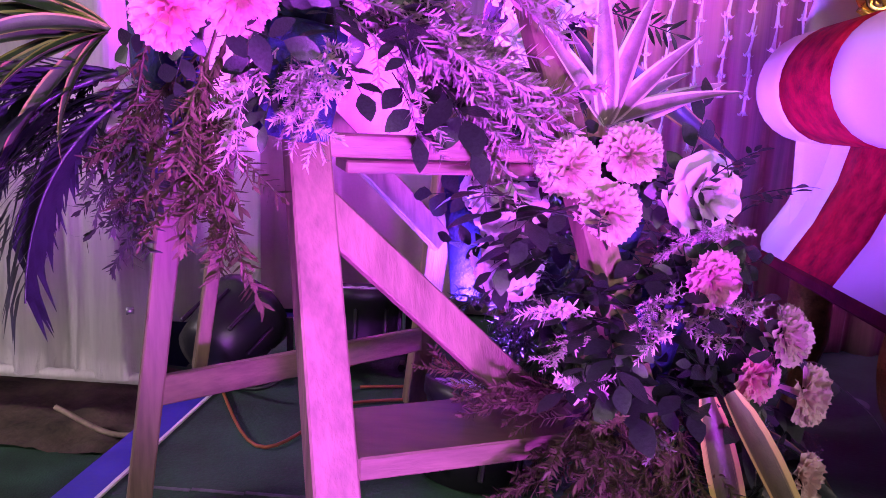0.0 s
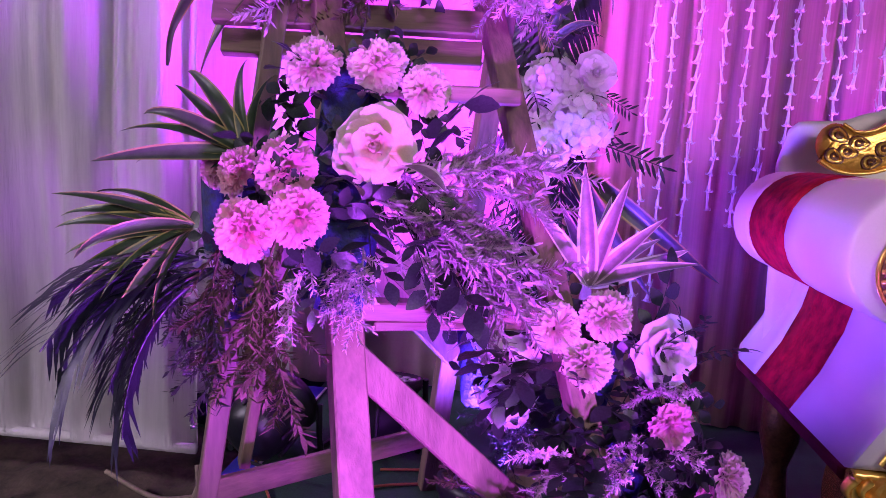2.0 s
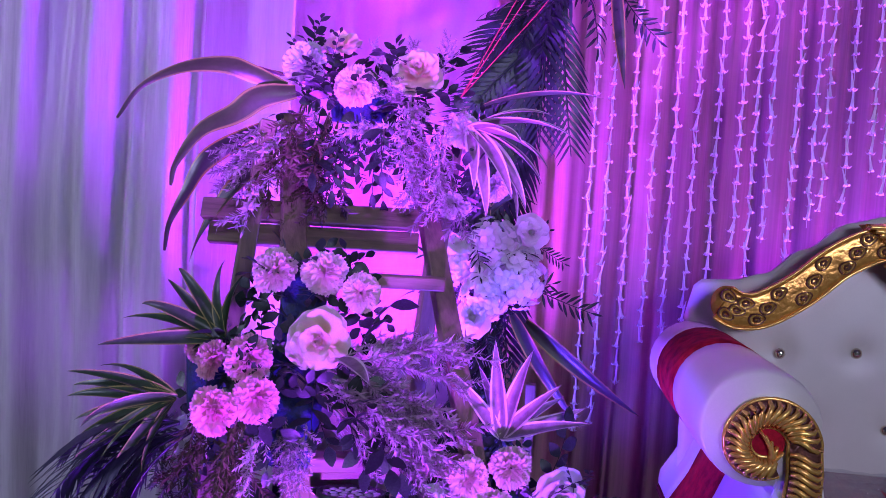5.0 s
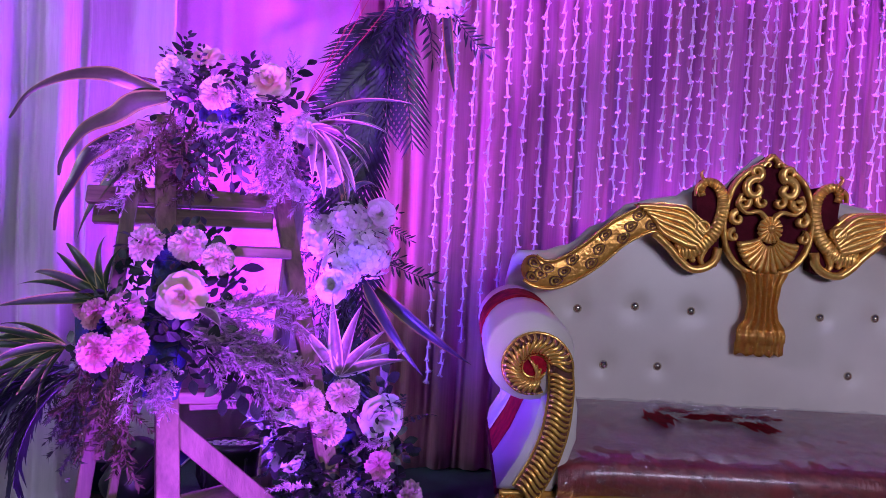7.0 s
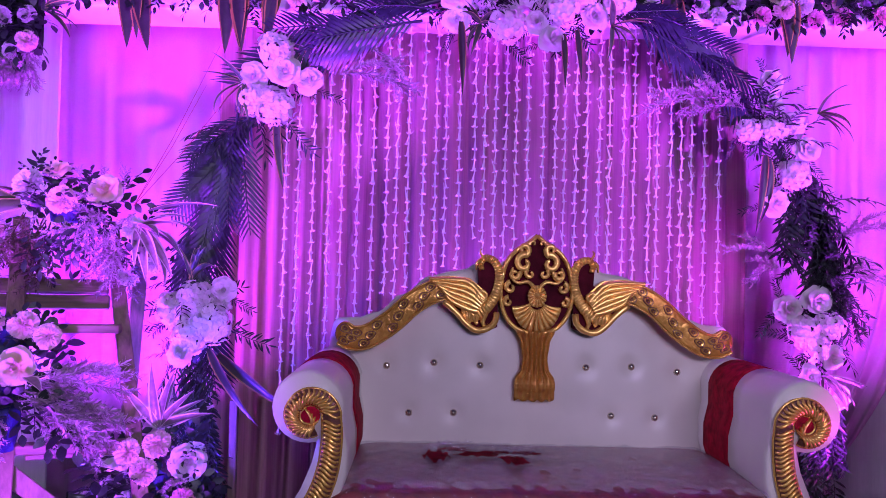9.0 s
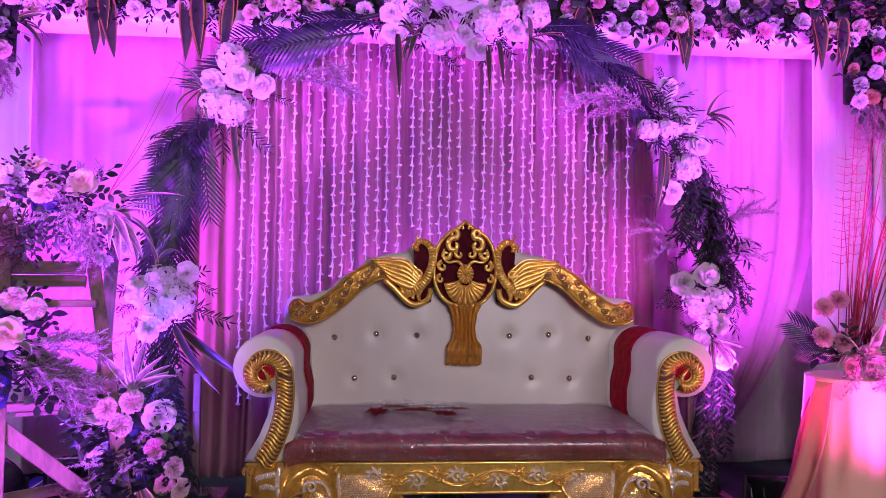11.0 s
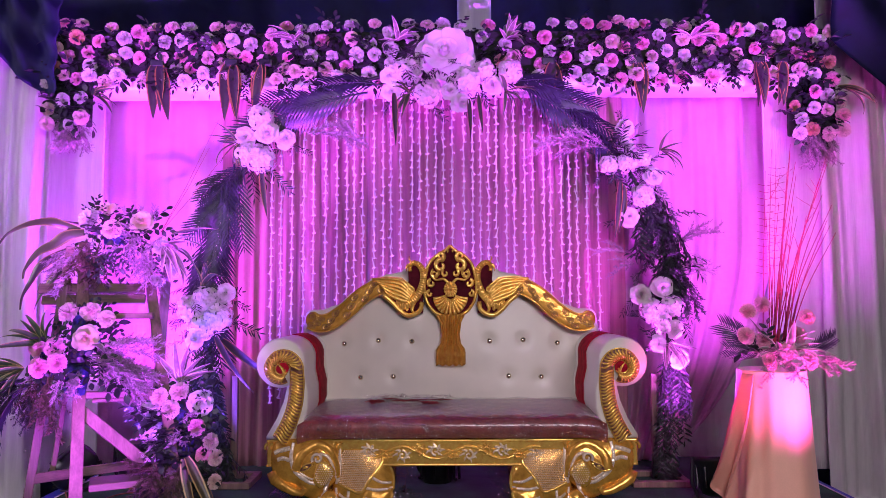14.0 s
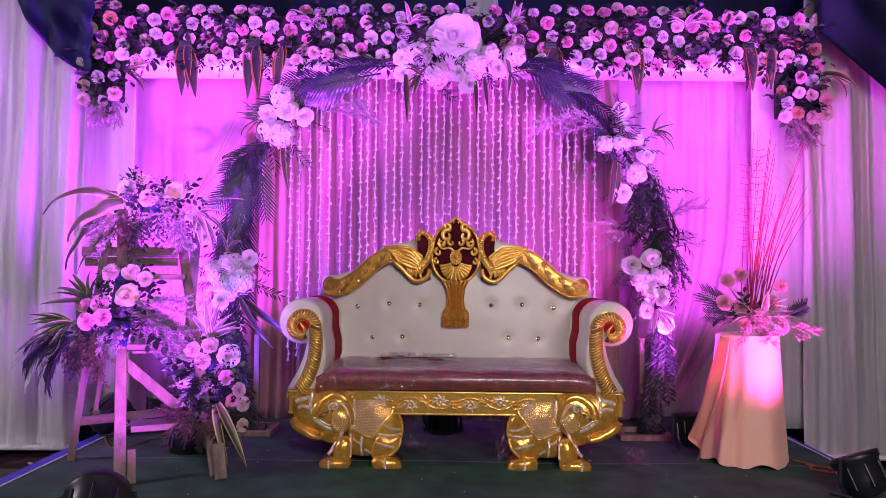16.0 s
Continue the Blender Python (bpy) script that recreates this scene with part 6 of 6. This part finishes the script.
hoop = [on_arch(d) - arch.o for d in range(-46, 227, 3)]
hoop = [Vector((hoop[0].x, 0, 0.01))] + hoop + [Vector((hoop[-1].x, 0, 0.01))]
part("hoop", tube(hoop, 0.012, 8), M["black"], arch.ob, "thin dark metal hoop", True)
for x in (-1.37, 1.21):
    for dx, dy, lx, ly in ((0, -0.13, 0.34, 0.045), (0, 0.13, 0.34, 0.045), (-0.15, 0, 0.045, 0.215), (0.15, 0, 0.045, 0.215)):
        part("base_board", box((lx, ly, 0.035), pose(x - arch.o.x + dx, dy - 0.05, 0.02 + (0.0 if dx else 0.0)), 0.003), M["wood"], arch.ob, "timber foot of the arch")
    part("post", box((0.035, 0.035, 0.62), pose(x - arch.o.x + 0.02, 0.02, 0.33), 0.003), M["wood"], arch.ob)
for kind, at, r in (
    ("hydrangea", (-1.497, 0.740, 1.069), 0.085), ("hydrangea", (-1.410, 0.720, 0.974), 0.095), ("hydrangea", (-1.600, 0.760, 1.022), 0.080), ("hydrangea", (-1.507, 0.720, 0.919), 0.080), ("whiterose", (-1.541, 0.700, 0.839), 0.064), ("whiterose", (-1.380, 0.760, 1.115), 0.060),
    ("hydrangea", (-1.190, 0.800, 2.201), 0.085), ("hydrangea", (-1.181, 0.780, 1.938), 0.095), ("whiterose", (-1.287, 0.800, 2.078), 0.069), ("whiterose", (-1.142, 0.780, 2.101), 0.072), ("whiterose", (-1.032, 0.800, 2.068), 0.064), ("hydrangea", (-1.267, 0.790, 1.970), 0.075),
    ("hydrangea", (-0.278, 0.800, 2.492), 0.09), ("whiterose", (-0.377, 0.780, 2.356), 0.062), ("hydrangea", (-0.152, 0.770, 2.341), 0.088), ("whiterose", (-0.018, 0.770, 2.358), 0.055), ("whiterose", (0.057, 0.760, 2.278), 0.062), ("hydrangea", (0.096, 0.780, 2.424), 0.085), ("whiterose", (0.249, 0.790, 2.398), 0.062), ("hydrangea", (0.195, 0.800, 2.489), 0.076), ("whiterose", (-0.389, 0.800, 2.468), 0.059), ("hydrangea", (0.360, 0.820, 2.488), 0.083),
    ("whiterose", (1.068, 0.800, 2.128), 0.056), ("whiterose", (1.062, 0.780, 2.015), 0.056), ("hydrangea", (0.959, 0.780, 1.892), 0.060), ("hydrangea", (1.069, 0.780, 1.901), 0.066), ("hydrangea", (1.158, 0.780, 1.929), 0.060), ("whiterose", (1.235, 0.780, 1.816), 0.057), ("hydrangea", (1.159, 0.760, 1.697), 0.074), ("whiterose", (1.073, 0.750, 1.568), 0.060),
    ("whiterose", (1.124, 0.720, 1.096), 0.062), ("whiterose", (1.255, 0.720, 1.136), 0.062), ("hydrangea", (1.182, 0.700, 1.001), 0.070), ("hydrangea", (1.307, 0.720, 1.023), 0.066), ("hydrangea", (1.231, 0.700, 0.934), 0.066), ("whiterose", (1.313, 0.700, 0.890), 0.056), ("whiterose", (1.215, 0.700, 0.800), 0.053), ("whiterose", (1.336, 0.690, 0.715), 0.058),
):
    out = (arch.r.uniform(-.35, .35), -1, arch.r.uniform(-.15, .35))
    arch.bloom(kind, at, r, out)
    arch.collar(at, out, r, 3, "narrow")
giant = arch.bloom("paperrose", (-0.050, 0.80, 2.610), 0.172, (0.05, -1, 0.15))
tagged(giant, "giant white paper rose")
# fronds laid along the hoop
for d0, turn, n in ((172, 1, 2), (160, 1, 3), (150, 1, 3), (166, 1, 2)):
    for k in range(n):
        p = on_arch(d0 + arch.r.uniform(-6, 4), arch.r.uniform(-.05, .06)) + Vector((0, -0.04, 0))
        arch.leaf("palm", p, (arch.r.uniform(-0.25, 0.25), arch.r.uniform(-.06, .12), -0.9), arch.r.uniform(0.48, 0.62), (0, -1, 0.1), pick=arch.r.choice((0, 2)), wide=0.8)
for d0 in (148, 152, 144):
    for k in range(2):
        arch.leaf("palm", on_arch(d0), (arch.r.uniform(-0.9, -0.5), -0.1, arch.r.uniform(-0.9, -0.5)), 0.42, (0, -1, 0.2))
for d0, w in ((104, (-1, -0.1, -0.10)), (108, (-1, -0.1, -0.30)), (112, (-0.9, -0.15, -0.45)), (118, (-0.9, -0.1, -0.25)), (124, (-0.9, -0.1, -0.5)), (76, (1, -0.1, -0.05)), (72, (1, -0.1, -0.25)), (68, (0.95, -0.12, -0.45)), (58, (0.8, -0.1, -0.6)), (52, (0.7, -0.1, -0.7)), (64, (0.9, -0.1, -0.35))):
    arch.leaf("palm", on_arch(d0, arch.r.uniform(-.08, .03)), Vector(w) + Vector((0, 0, arch.r.uniform(-.12, .12))), arch.r.uniform(0.42, 0.56), (0, -1, 0.15), pick=arch.r.choice((0, 2)))
for d0, n, s in ((36, 8, 0.20), (40, 5, 0.2), (143, 7, 0.2), (3, 8, 0.17), (-3, 6, 0.17), (186, 8, 0.18), (180, 6, 0.17), (95, 8, 0.18), (84, 8, 0.18)):
    for _ in range(n):
        arch.leaf("narrow", on_arch(d0 + arch.r.uniform(-5, 5)) + Vector((0, -0.05, 0)), (arch.r.gauss(0, 0.8), -0.4, arch.r.gauss(0, 0.8)), s * arch.r.uniform(0.8, 1.2))
for d0 in (190, 193, 196, 200, 204, 208, 212, 216, 220):
    for _ in range(8):
        arch.leaf("narrow", on_arch(d0 + arch.r.uniform(-2, 2), arch.r.uniform(-.05, .05)) + Vector((0, -0.05, 0)), (arch.r.gauss(0, 0.35), -0.2, -0.9), arch.r.uniform(0.20, 0.30))
for d0 in (-12, -16, -20, -24, -28, -32, -36, -40):
    for _ in range(5):
        arch.leaf("narrow", on_arch(d0 + arch.r.uniform(-2, 2), arch.r.uniform(-.03, .09)) + Vector((0, -0.06, 0)), (arch.r.gauss(0.05, 0.25), -0.25, -0.9), arch.r.uniform(0.18, 0.26))
for d0 in (28, 24, 20, 16, 12, 8):
    for _ in range(3):
        arch.leaf("darksprig", on_arch(d0, arch.r.uniform(-.02, .06)) + Vector((0, -0.04, 0)), (arch.r.gauss(0.15, 0.3), -0.2, -0.9), arch.r.uniform(0.30, 0.42))
        arch.leaf("narrow", on_arch(d0, arch.r.uniform(-.06, .08)) + Vector((0, -0.05, 0)), (arch.r.gauss(0.15, 0.45), -0.25, -0.9), arch.r.uniform(0.24, 0.34))
        arch.leaf("narrow", on_arch(d0 + arch.r.uniform(-2, 2), arch.r.uniform(-.08, .10)) + Vector((0, -0.02, 0)), (arch.r.gauss(0.0, 0.7), -0.15, arch.r.gauss(-0.5, 0.5)), arch.r.uniform(0.18, 0.28))
for at, w, s in (((1.36, 0.80, 1.40), (0.8, -0.1, 0.45), 0.30), ((1.34, 0.80, 1.22), (0.9, -0.1, 0.3), 0.28), ((1.05, 0.76, 1.35), (-0.9, -0.2, 0.2), 0.22), ((1.10, 0.76, 1.28), (-0.9, -0.2, 0.0), 0.20), ((0.95, 0.80, 2.0), (-0.8, -0.1, 0.2), 0.35), ((0.85, 0.80, 2.05), (-0.9, -0.1, -0.1), 0.40), ((-0.9, 0.80, 2.1), (0.9, -0.1, 0.2), 0.38), ((-0.75, 0.8, 2.22), (0.6, -0.2, -0.5), 0.28)):
    arch.leaf("sprig", at, w, s)
    arch.leaf("sprig", at, Vector(w) + Vector((0.1, 0, 0.25)), s * 0.8)
for at, w, s, k in (((-1.42, 0.70, 0.86), (0.45, -0.2, -0.7), 0.42, 1), ((-1.38, 0.70, 0.84), (0.75, -0.2, -0.55), 0.46, 1), ((-1.17, 0.76, 1.90), (0.10, -0.15, -0.95), 0.34, 0), ((-0.36, 0.74, 2.34), (0.05, -0.1, -1), 0.34, 0), ((0.10, 0.74, 2.30), (0.05, -0.1, -1), 0.26, 0), ((0.16, 0.74, 2.32), (0.1, -0.1, -1), 0.24, 0), ((1.02, 0.74, 1.78), (-0.12, -0.1, -0.95), 0.36, 0), ((1.04, 0.74, 1.76), (-0.02, -0.1, -0.95), 0.30, 1)):
    arch.leaf("ribbon", at, w, s, (0, -1, 0.2), pick=k, wide=0.55)
for at, out in (((-0.27, 0.80, 2.35), -1), ((0.33, 0.80, 2.36), 1), ((1.28, 0.78, 1.98), 1), ((-1.33, 0.80, 2.05), -1)):
    for _ in range(8):
        arch.leaf("strap", at, (out * arch.r.uniform(-0.2, 0.9), -0.3, arch.r.uniform(-0.9, 0.4)), arch.r.uniform(0.14, 0.22))
for _ in range(8):
    arch.leaf("pinkstrap", (1.27, 0.70, 0.80), (arch.r.uniform(-0.4, 0.6), -0.5, arch.r.uniform(-0.9, 0.1)), 0.18)
for _ in range(9):
    arch.leaf("strap", (-1.52, 0.74, 1.15), (arch.r.uniform(-0.5, 0.5), -0.3, arch.r.uniform(0.3, 1)), 0.2)

# ---- flower row on the gate beam ----
row = Arrangement("beam_garland", (-0.07, 1.0, 2.45), "dense row of pink, white and peach carnations along the beam", 16, "flower garland")
kinds = ("carnation", "carnation", "whitec", "whitec", "whitec", "blush", "blush")
spots = []


def try_spot(x, z, gap):
    if all((x - px) ** 2 + (z - pz) ** 2 > gap * gap for px, pz in spots):
        spots.append((x, z))


for _ in range(2600):
    try_spot(row.r.uniform(-2.62, 2.47), row.r.uniform(2.47, 2.87), 0.087)
for _ in range(900):
    x = row.r.uniform(-2.62, -2.34)
    try_spot(x, row.r.uniform(2.20, 2.5), 0.092)
    x = row.r.uniform(2.16, 2.50)
    try_spot(x, row.r.uniform(2.08, 2.5), 0.092)
# flat near-black boards put the shade between the blooms into colour
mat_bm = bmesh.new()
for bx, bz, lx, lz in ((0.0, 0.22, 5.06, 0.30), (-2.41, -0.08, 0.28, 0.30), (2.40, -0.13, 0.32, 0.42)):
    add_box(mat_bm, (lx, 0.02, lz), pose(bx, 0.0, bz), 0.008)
part("foliage_mat", mat_bm, M["dark_backing"], row.ob, "flat near-black backing, painted shade between the garland's blooms")
for x, z in spots:
    end = x < -2.33 or x > 2.15
    kind = row.r.choice(kinds if not end else kinds + ("peach", "whitec", "blush"))
    if abs(x + 0.04) < 0.32 and z < 2.72:
        continue
    row.bloom(kind, (x, 0.965 + row.r.uniform(-.03, .03) - 0.03 * (z < 2.55), z), row.r.uniform(0.041, 0.052), (row.r.uniform(-.35, .35), -1, row.r.uniform(-.2, .3) + 0.9 * (z > 2.82)))
for _ in range(340):
    row.leaf("broad", (row.r.uniform(-2.6, 2.45), 0.985, row.r.uniform(2.50, 2.83)), (row.r.gauss(0, 0.7), -0.35, row.r.gauss(0, 0.7)), row.r.uniform(0.10, 0.15))
for _ in range(100):
    row.leaf("spray", (row.r.uniform(-2.6, 2.45), 0.975, row.r.uniform(2.49, 2.60)), (row.r.gauss(0, 0.4), -0.45, -0.6), row.r.uniform(0.11, 0.16))
for x0, z0, z1 in ((-2.48, 2.25, 2.55), (2.33, 2.13, 2.55)):
    for _ in range(45):
        row.leaf("broad", (x0 + row.r.uniform(-.12, .12), 0.99, row.r.uniform(z0, z1)), (row.r.gauss(0, 0.7), -0.35, row.r.gauss(0, 0.7)), row.r.uniform(0.11, 0.16))
    for _ in range(16):
        row.leaf("sprig", (x0 + row.r.uniform(-.11, .11), 0.98, z0 + 0.02), (row.r.gauss(0, 0.25), -0.1, -1), row.r.uniform(0.16, 0.26))
for x, n in ((-1.90, 3), (-1.42, 3), (-1.20, 2), (1.18, 3), (1.97, 3), (2.12, 2), (0.62, 2)):
    for k in range(n):
        row.leaf("ribbon", (x + row.r.uniform(-.04, .04), 0.93, 2.58), (row.r.uniform(-.2, .2), -0.12, -1), row.r.uniform(0.26, 0.38), (0, -1, 0.1), pick=0, wide=1.15)
    bm = box((0.085, 0.035, 0.05), pose(x - row.o.x, -0.055, 2.60 - row.o.z), 0.01, 2)
    part("ribbon_knot", bm, M["leaf"], row.ob, "striped leaf folded into a knot")
for x in (-1.02, -0.35, 0.36, 1.55):
    for _ in range(12):
        row.leaf("pinkstrap", (x, 0.95, 2.74), (row.r.gauss(0, 0.7), -0.5, row.r.uniform(-0.1, 0.9)), row.r.uniform(0.12, 0.2))
for _ in range(5):
    row.leaf("strap", (2.48, 0.95, 2.42), (1, -0.3, row.r.uniform(-0.5, 0.25)), 0.26)
    row.leaf("strap", (-2.32, 0.95, 2.40), (row.r.uniform(0.4, 1), -0.3, row.r.uniform(-0.4, 0.3)), 0.22)

# ---- strings of white buds before the centre drape ----
bud = bud_mesh()
rnd = random.Random(9)
x = -1.19
while x < 1.02:
    k = min(1.0, abs(x + 0.08) / 1.08)
    low = 1.32 - 0.88 * k ** 1.8 + rnd.uniform(-0.14, 0.10)
    st = thing("bud_string", (x, 1.10 + rnd.uniform(-.02, .02), 2.62), "string of small white fabric buds hanging before the drape", "garland", "hanging bud strings")
    ln = 2.62 - low
    part("thread", tube([(0, 0, 0.0), (0.004, 0, -ln * 0.5), (0, 0, -ln)], 0.0013, 4), M["bud"], st)
    z = -0.10 - rnd.uniform(0, 0.05)
    while z > -ln:
        sub("bud", bud, st, pose(rnd.uniform(-.003, .003), rnd.uniform(-.003, .003), z, rnd.uniform(-14, 14), rnd.uniform(-14, 14), rnd.uniform(0, 360)) @ Matrix.Diagonal((rnd.uniform(0.75, 1.05), rnd.uniform(0.75, 1.05), rnd.uniform(1.35, 1.8), 1)))
        z -= rnd.uniform(0.044, 0.064)
    x += rnd.uniform(0.048, 0.078)

# ---- stage fixtures, swags, edging, cables ----
make_par(*PAR_BACK_LEFT, "black round stage light standing on the floor behind the ladder")
make_par(*PAR_BACK_RIGHT, "black round stage light standing on the floor beside the arch")
make_par(*PAR_FRONT_LEFT, "black round stage light facing the stage from its front edge")
make_par(*PAR_FRONT_RIGHT, "black round stage light facing the plinth")
make_par(*PAR_CENTRE, "black round stage light on the floor behind the sofa")
make_par(*ADDED_WASH_LEFT, "added unseen stage light on the ground before the stage", ground_z=-0.42)
make_par(*ADDED_WASH_RIGHT, "added unseen stage light on the ground before the stage", ground_z=-0.42)
make_par(*ADDED_PAR_SKY, "added unseen stage light on the floor behind the gate")
make_par(*PAR_INNER, "black round stage light on the floor beneath the ladder")
make_par(*PAR_DARK, "unlit black stage light standing beside the curtain")


def swag(name, x0, x1, low, top, y, seed):
    """A sheer cloth hung in a bow: low(u) is its hem."""
    def at(u, v):
        x = x0 + (x1 - x0) * u
        z = low(u) + (top - low(u)) * v
        return Vector((x, y + 0.03 * math.sin(16 * u + 5 * v + seed) + 0.02 * math.sin(9 * v + 30 * u * v), z))
    ob = new(name, mesh_of(sheet(at, 50, 30, 0.002), name, M["net_blue"]))
    return tagged(ob, "sheer navy cloth swagged from the tent roof", "swag", kind="structure")


swag("swag_left", -3.10, -2.52, lambda u: 2.95 - 0.56 * math.sin(u * 1.5708) ** 0.9, 3.6, 0.90, 1)
swag("swag_right", 2.44, 4.2, lambda u: 2.72 - 0.50 * math.sin(min(1, u * 2.6) * 1.5708) + 0.1 * max(0, u - 0.4), 3.6, 0.90, 2)
drape("roof_cloth_drop", 0.04, 0.30, 1.50, 2.70, 4.3, M["satin_white"], "white gathered cloth hanging from the tent roof", 40, 0.02, 11)

for nm, x0, x1, ya, yb, wide in (("edging_left", -2.285, -2.285, -1.5, 1.3, 0.075), ("edging_right", 2.175, 2.175, -1.5, 1.3, 0.03)):
    bm = box((wide, yb - ya, 0.004), pose(x0, (ya + yb) / 2, FLOOR + 0.003))
    tagged(new(nm, mesh_of(bm, nm, M["tape"], False)), "blue edging strip along the stage's side", "trim", kind="structure")
for x in (-2.244, 2.156):
    bm = box((0.007, 2.8, 0.005), pose(x, -0.1, FLOOR + 0.0045))
    tagged(new("edging_line", mesh_of(bm, "edging_line", M["beam_cloth"], False)), "thin white line along the edging", "trim", kind="structure")
for x0, x1, y, z in ((-5.2, -2.64, 1.05, -0.205), (2.42, 5.0, 1.12, -0.225)):
    bm = tube([(x0, y, z), ((x0 + x1) / 2, y - 0.02, z - 0.004), (x1, y, z)], 0.020, 8)
    tagged(new("curtain_hem", mesh_of(bm, "curtain_hem", M["satin_white"])), "weighted hem of the satin curtain", "trim", kind="structure")
bm = bmesh.new()
for k in range(44):
    x = -2.2 + 0.1 * k
    add_box(bm, (0.098, 0.008, 0.002), pose(x + 0.05, 0.11 + 0.012 * math.sin(k * 0.4), FLOOR + 0.002))
tagged(new("carpet_seam", mesh_of(bm, "carpet_seam", M["seam"], False)), "pale joint between two lengths of carpet", "trim", kind="structure")


def soil(u, v):
    x, y = -5.0 + 2.70 * u, 0.93 + 0.75 * v
    return Vector((x, y, -0.415 + 0.03 * noise.noise(Vector((x * 6, y * 6, 0))) + 0.012 * noise.noise(Vector((x * 22, y * 22, 3))) + 0.03 * math.sin(math.pi * v)))


tagged(new("bare_soil", mesh_of(sheet(soil, 110, 30), "bare_soil", M["soil"])), "strip of bare earth and dry roots under the curtain", "soil", kind="structure")

rnd = random.Random(21)


def cable(name, pts, r, material, label):
    ob = tagged(new(name), label, "cable")
    base = Vector(pts[0])
    ob.location = base
    part("wire", tube([p - base for p in spline(pts, 40)], r, 6), material, ob, "", True)
    return ob


f = FLOOR + 0.008
cable("power_cable", [(1.92, 0.22, f), (1.98, 0.10, f), (1.93, 0.02, f), (2.03, -0.06, f), (2.0, -0.16, f), (2.08, -0.22, f), (2.04, -0.34, f)], 0.006, M["cable"], "loose orange-brown cable on the carpet")
cable("power_cable", [(1.95, 0.12, f), (2.05, 0.04, f), (1.98, -0.03, f), (2.10, -0.12, f), (2.07, -0.2, f)], 0.005, M["cable"], "loose orange-brown cable on the carpet")
cable("power_cable", [(-2.30, 0.70, f), (-2.05, 0.30, f), (-1.95, 0.42, f), (-1.90, 0.55, f), (-1.70, 0.60, f), (-1.66, 0.45, f), (-1.80, 0.40, f)], 0.004, M["cable"], "thin brown cable looped on the carpet")
cable("power_cable", [(-2.28, 0.62, f), (-2.10, 0.50, 0.02), (-2.02, 0.62, 0.05), (-1.98, 0.80, f)], 0.005, M["black"], "black cable behind the ladder")
cable("power_cable", [(-2.0, 0.75, f), (-1.85, 0.95, f), (-1.7, 0.9, f), (-1.72, 0.72, f), (-1.9, 0.66, f)], 0.004, M["cable"], "thin brown cable looped on the carpet")

for pts in ([(-2.62, 1.02, -0.25), (-2.60, 0.98, -0.33), (-2.64, 0.95, -0.41)], [(-2.58, 1.02, -0.25), (-2.61, 0.98, -0.34), (-2.615, 0.94, -0.42)], [(-2.95, 1.0, -0.30), (-2.75, 0.97, -0.36), (-2.60, 0.99, -0.35), (-2.42, 0.98, -0.31)]):
    cable("dry_root", pts, 0.009, M["seam_root"], "dry pale root under the curtain")

# film left under the sofa
for x, y, s in ((0.40, 0.25, 0.13), (-0.28, 0.35, 0.10), (-0.95, 0.45, 0.10)):
    def crumple(u, v):
        a, b = u * math.tau, v * math.pi * 0.55
        r = s * (0.7 + 0.5 * noise.noise(Vector((math.cos(a) * 2, math.sin(a) * 2, v * 3 + s * 20))))
        return Vector((r * math.cos(a) * math.cos(b), r * 0.7 * math.sin(a) * math.cos(b), 1.1 * r * math.sin(b)))
    ob = tagged(new("plastic_wrap", mesh_of(sheet(crumple, 26, 12, 0.0006), "plastic_wrap", M["film"])), "crumpled clear plastic wrap lying under the sofa", "packaging")
    ob.location = (x, y, FLOOR + 0.004)

# fallen petals and scraps
scrap = soup("petal", [(0, 0, 0), (0.012, 0.004, 0.003), (0.016, 0.014, 0.002), (0.004, 0.012, 0.004)], [(0, 1, 2, 3)], M["blush"])
for k in range(26):
    ob = new("petal", scrap)
    ob.matrix_world = pose(rnd.uniform(-2.0, 2.0), rnd.uniform(-0.8, 0.6), FLOOR + 0.003, 0, 0, rnd.uniform(0, 360)) @ Matrix.Scale(rnd.uniform(0.5, 1.1), 4)
    tagged(ob, "small fallen petal on the carpet", "petal", "fallen petals")


# ---- loose packing film under the sofa ----
def film_scrap(at, wide, high, seed):
    def shape(u, v):
        x = (u - 0.5) * wide * (1 - 0.45 * v)
        k = Vector((u * 5, v * 5, seed))
        return Vector((x + 0.05 * noise.noise(k), 0.06 * noise.noise(k * 1.3 + Vector((3, 1, 0))) + 0.10 * (v - 0.5) ** 2, high * v * (0.75 + 0.5 * noise.noise(k * 1.7))))
    ob = thing("film_scrap", at, "crumpled clear packing film lying on the carpet under the sofa", "plastic film")
    part("film_sheet", sheet(shape, 26, 18), M["film"], ob, "", False)


film_scrap((0.30, 0.06, FLOOR + 0.004), 0.26, 0.16, 1)
film_scrap((-0.40, 0.10, FLOOR + 0.004), 0.16, 0.20, 2)
film_scrap((0.98, 0.05, FLOOR + 0.004), 0.16, 0.10, 3)
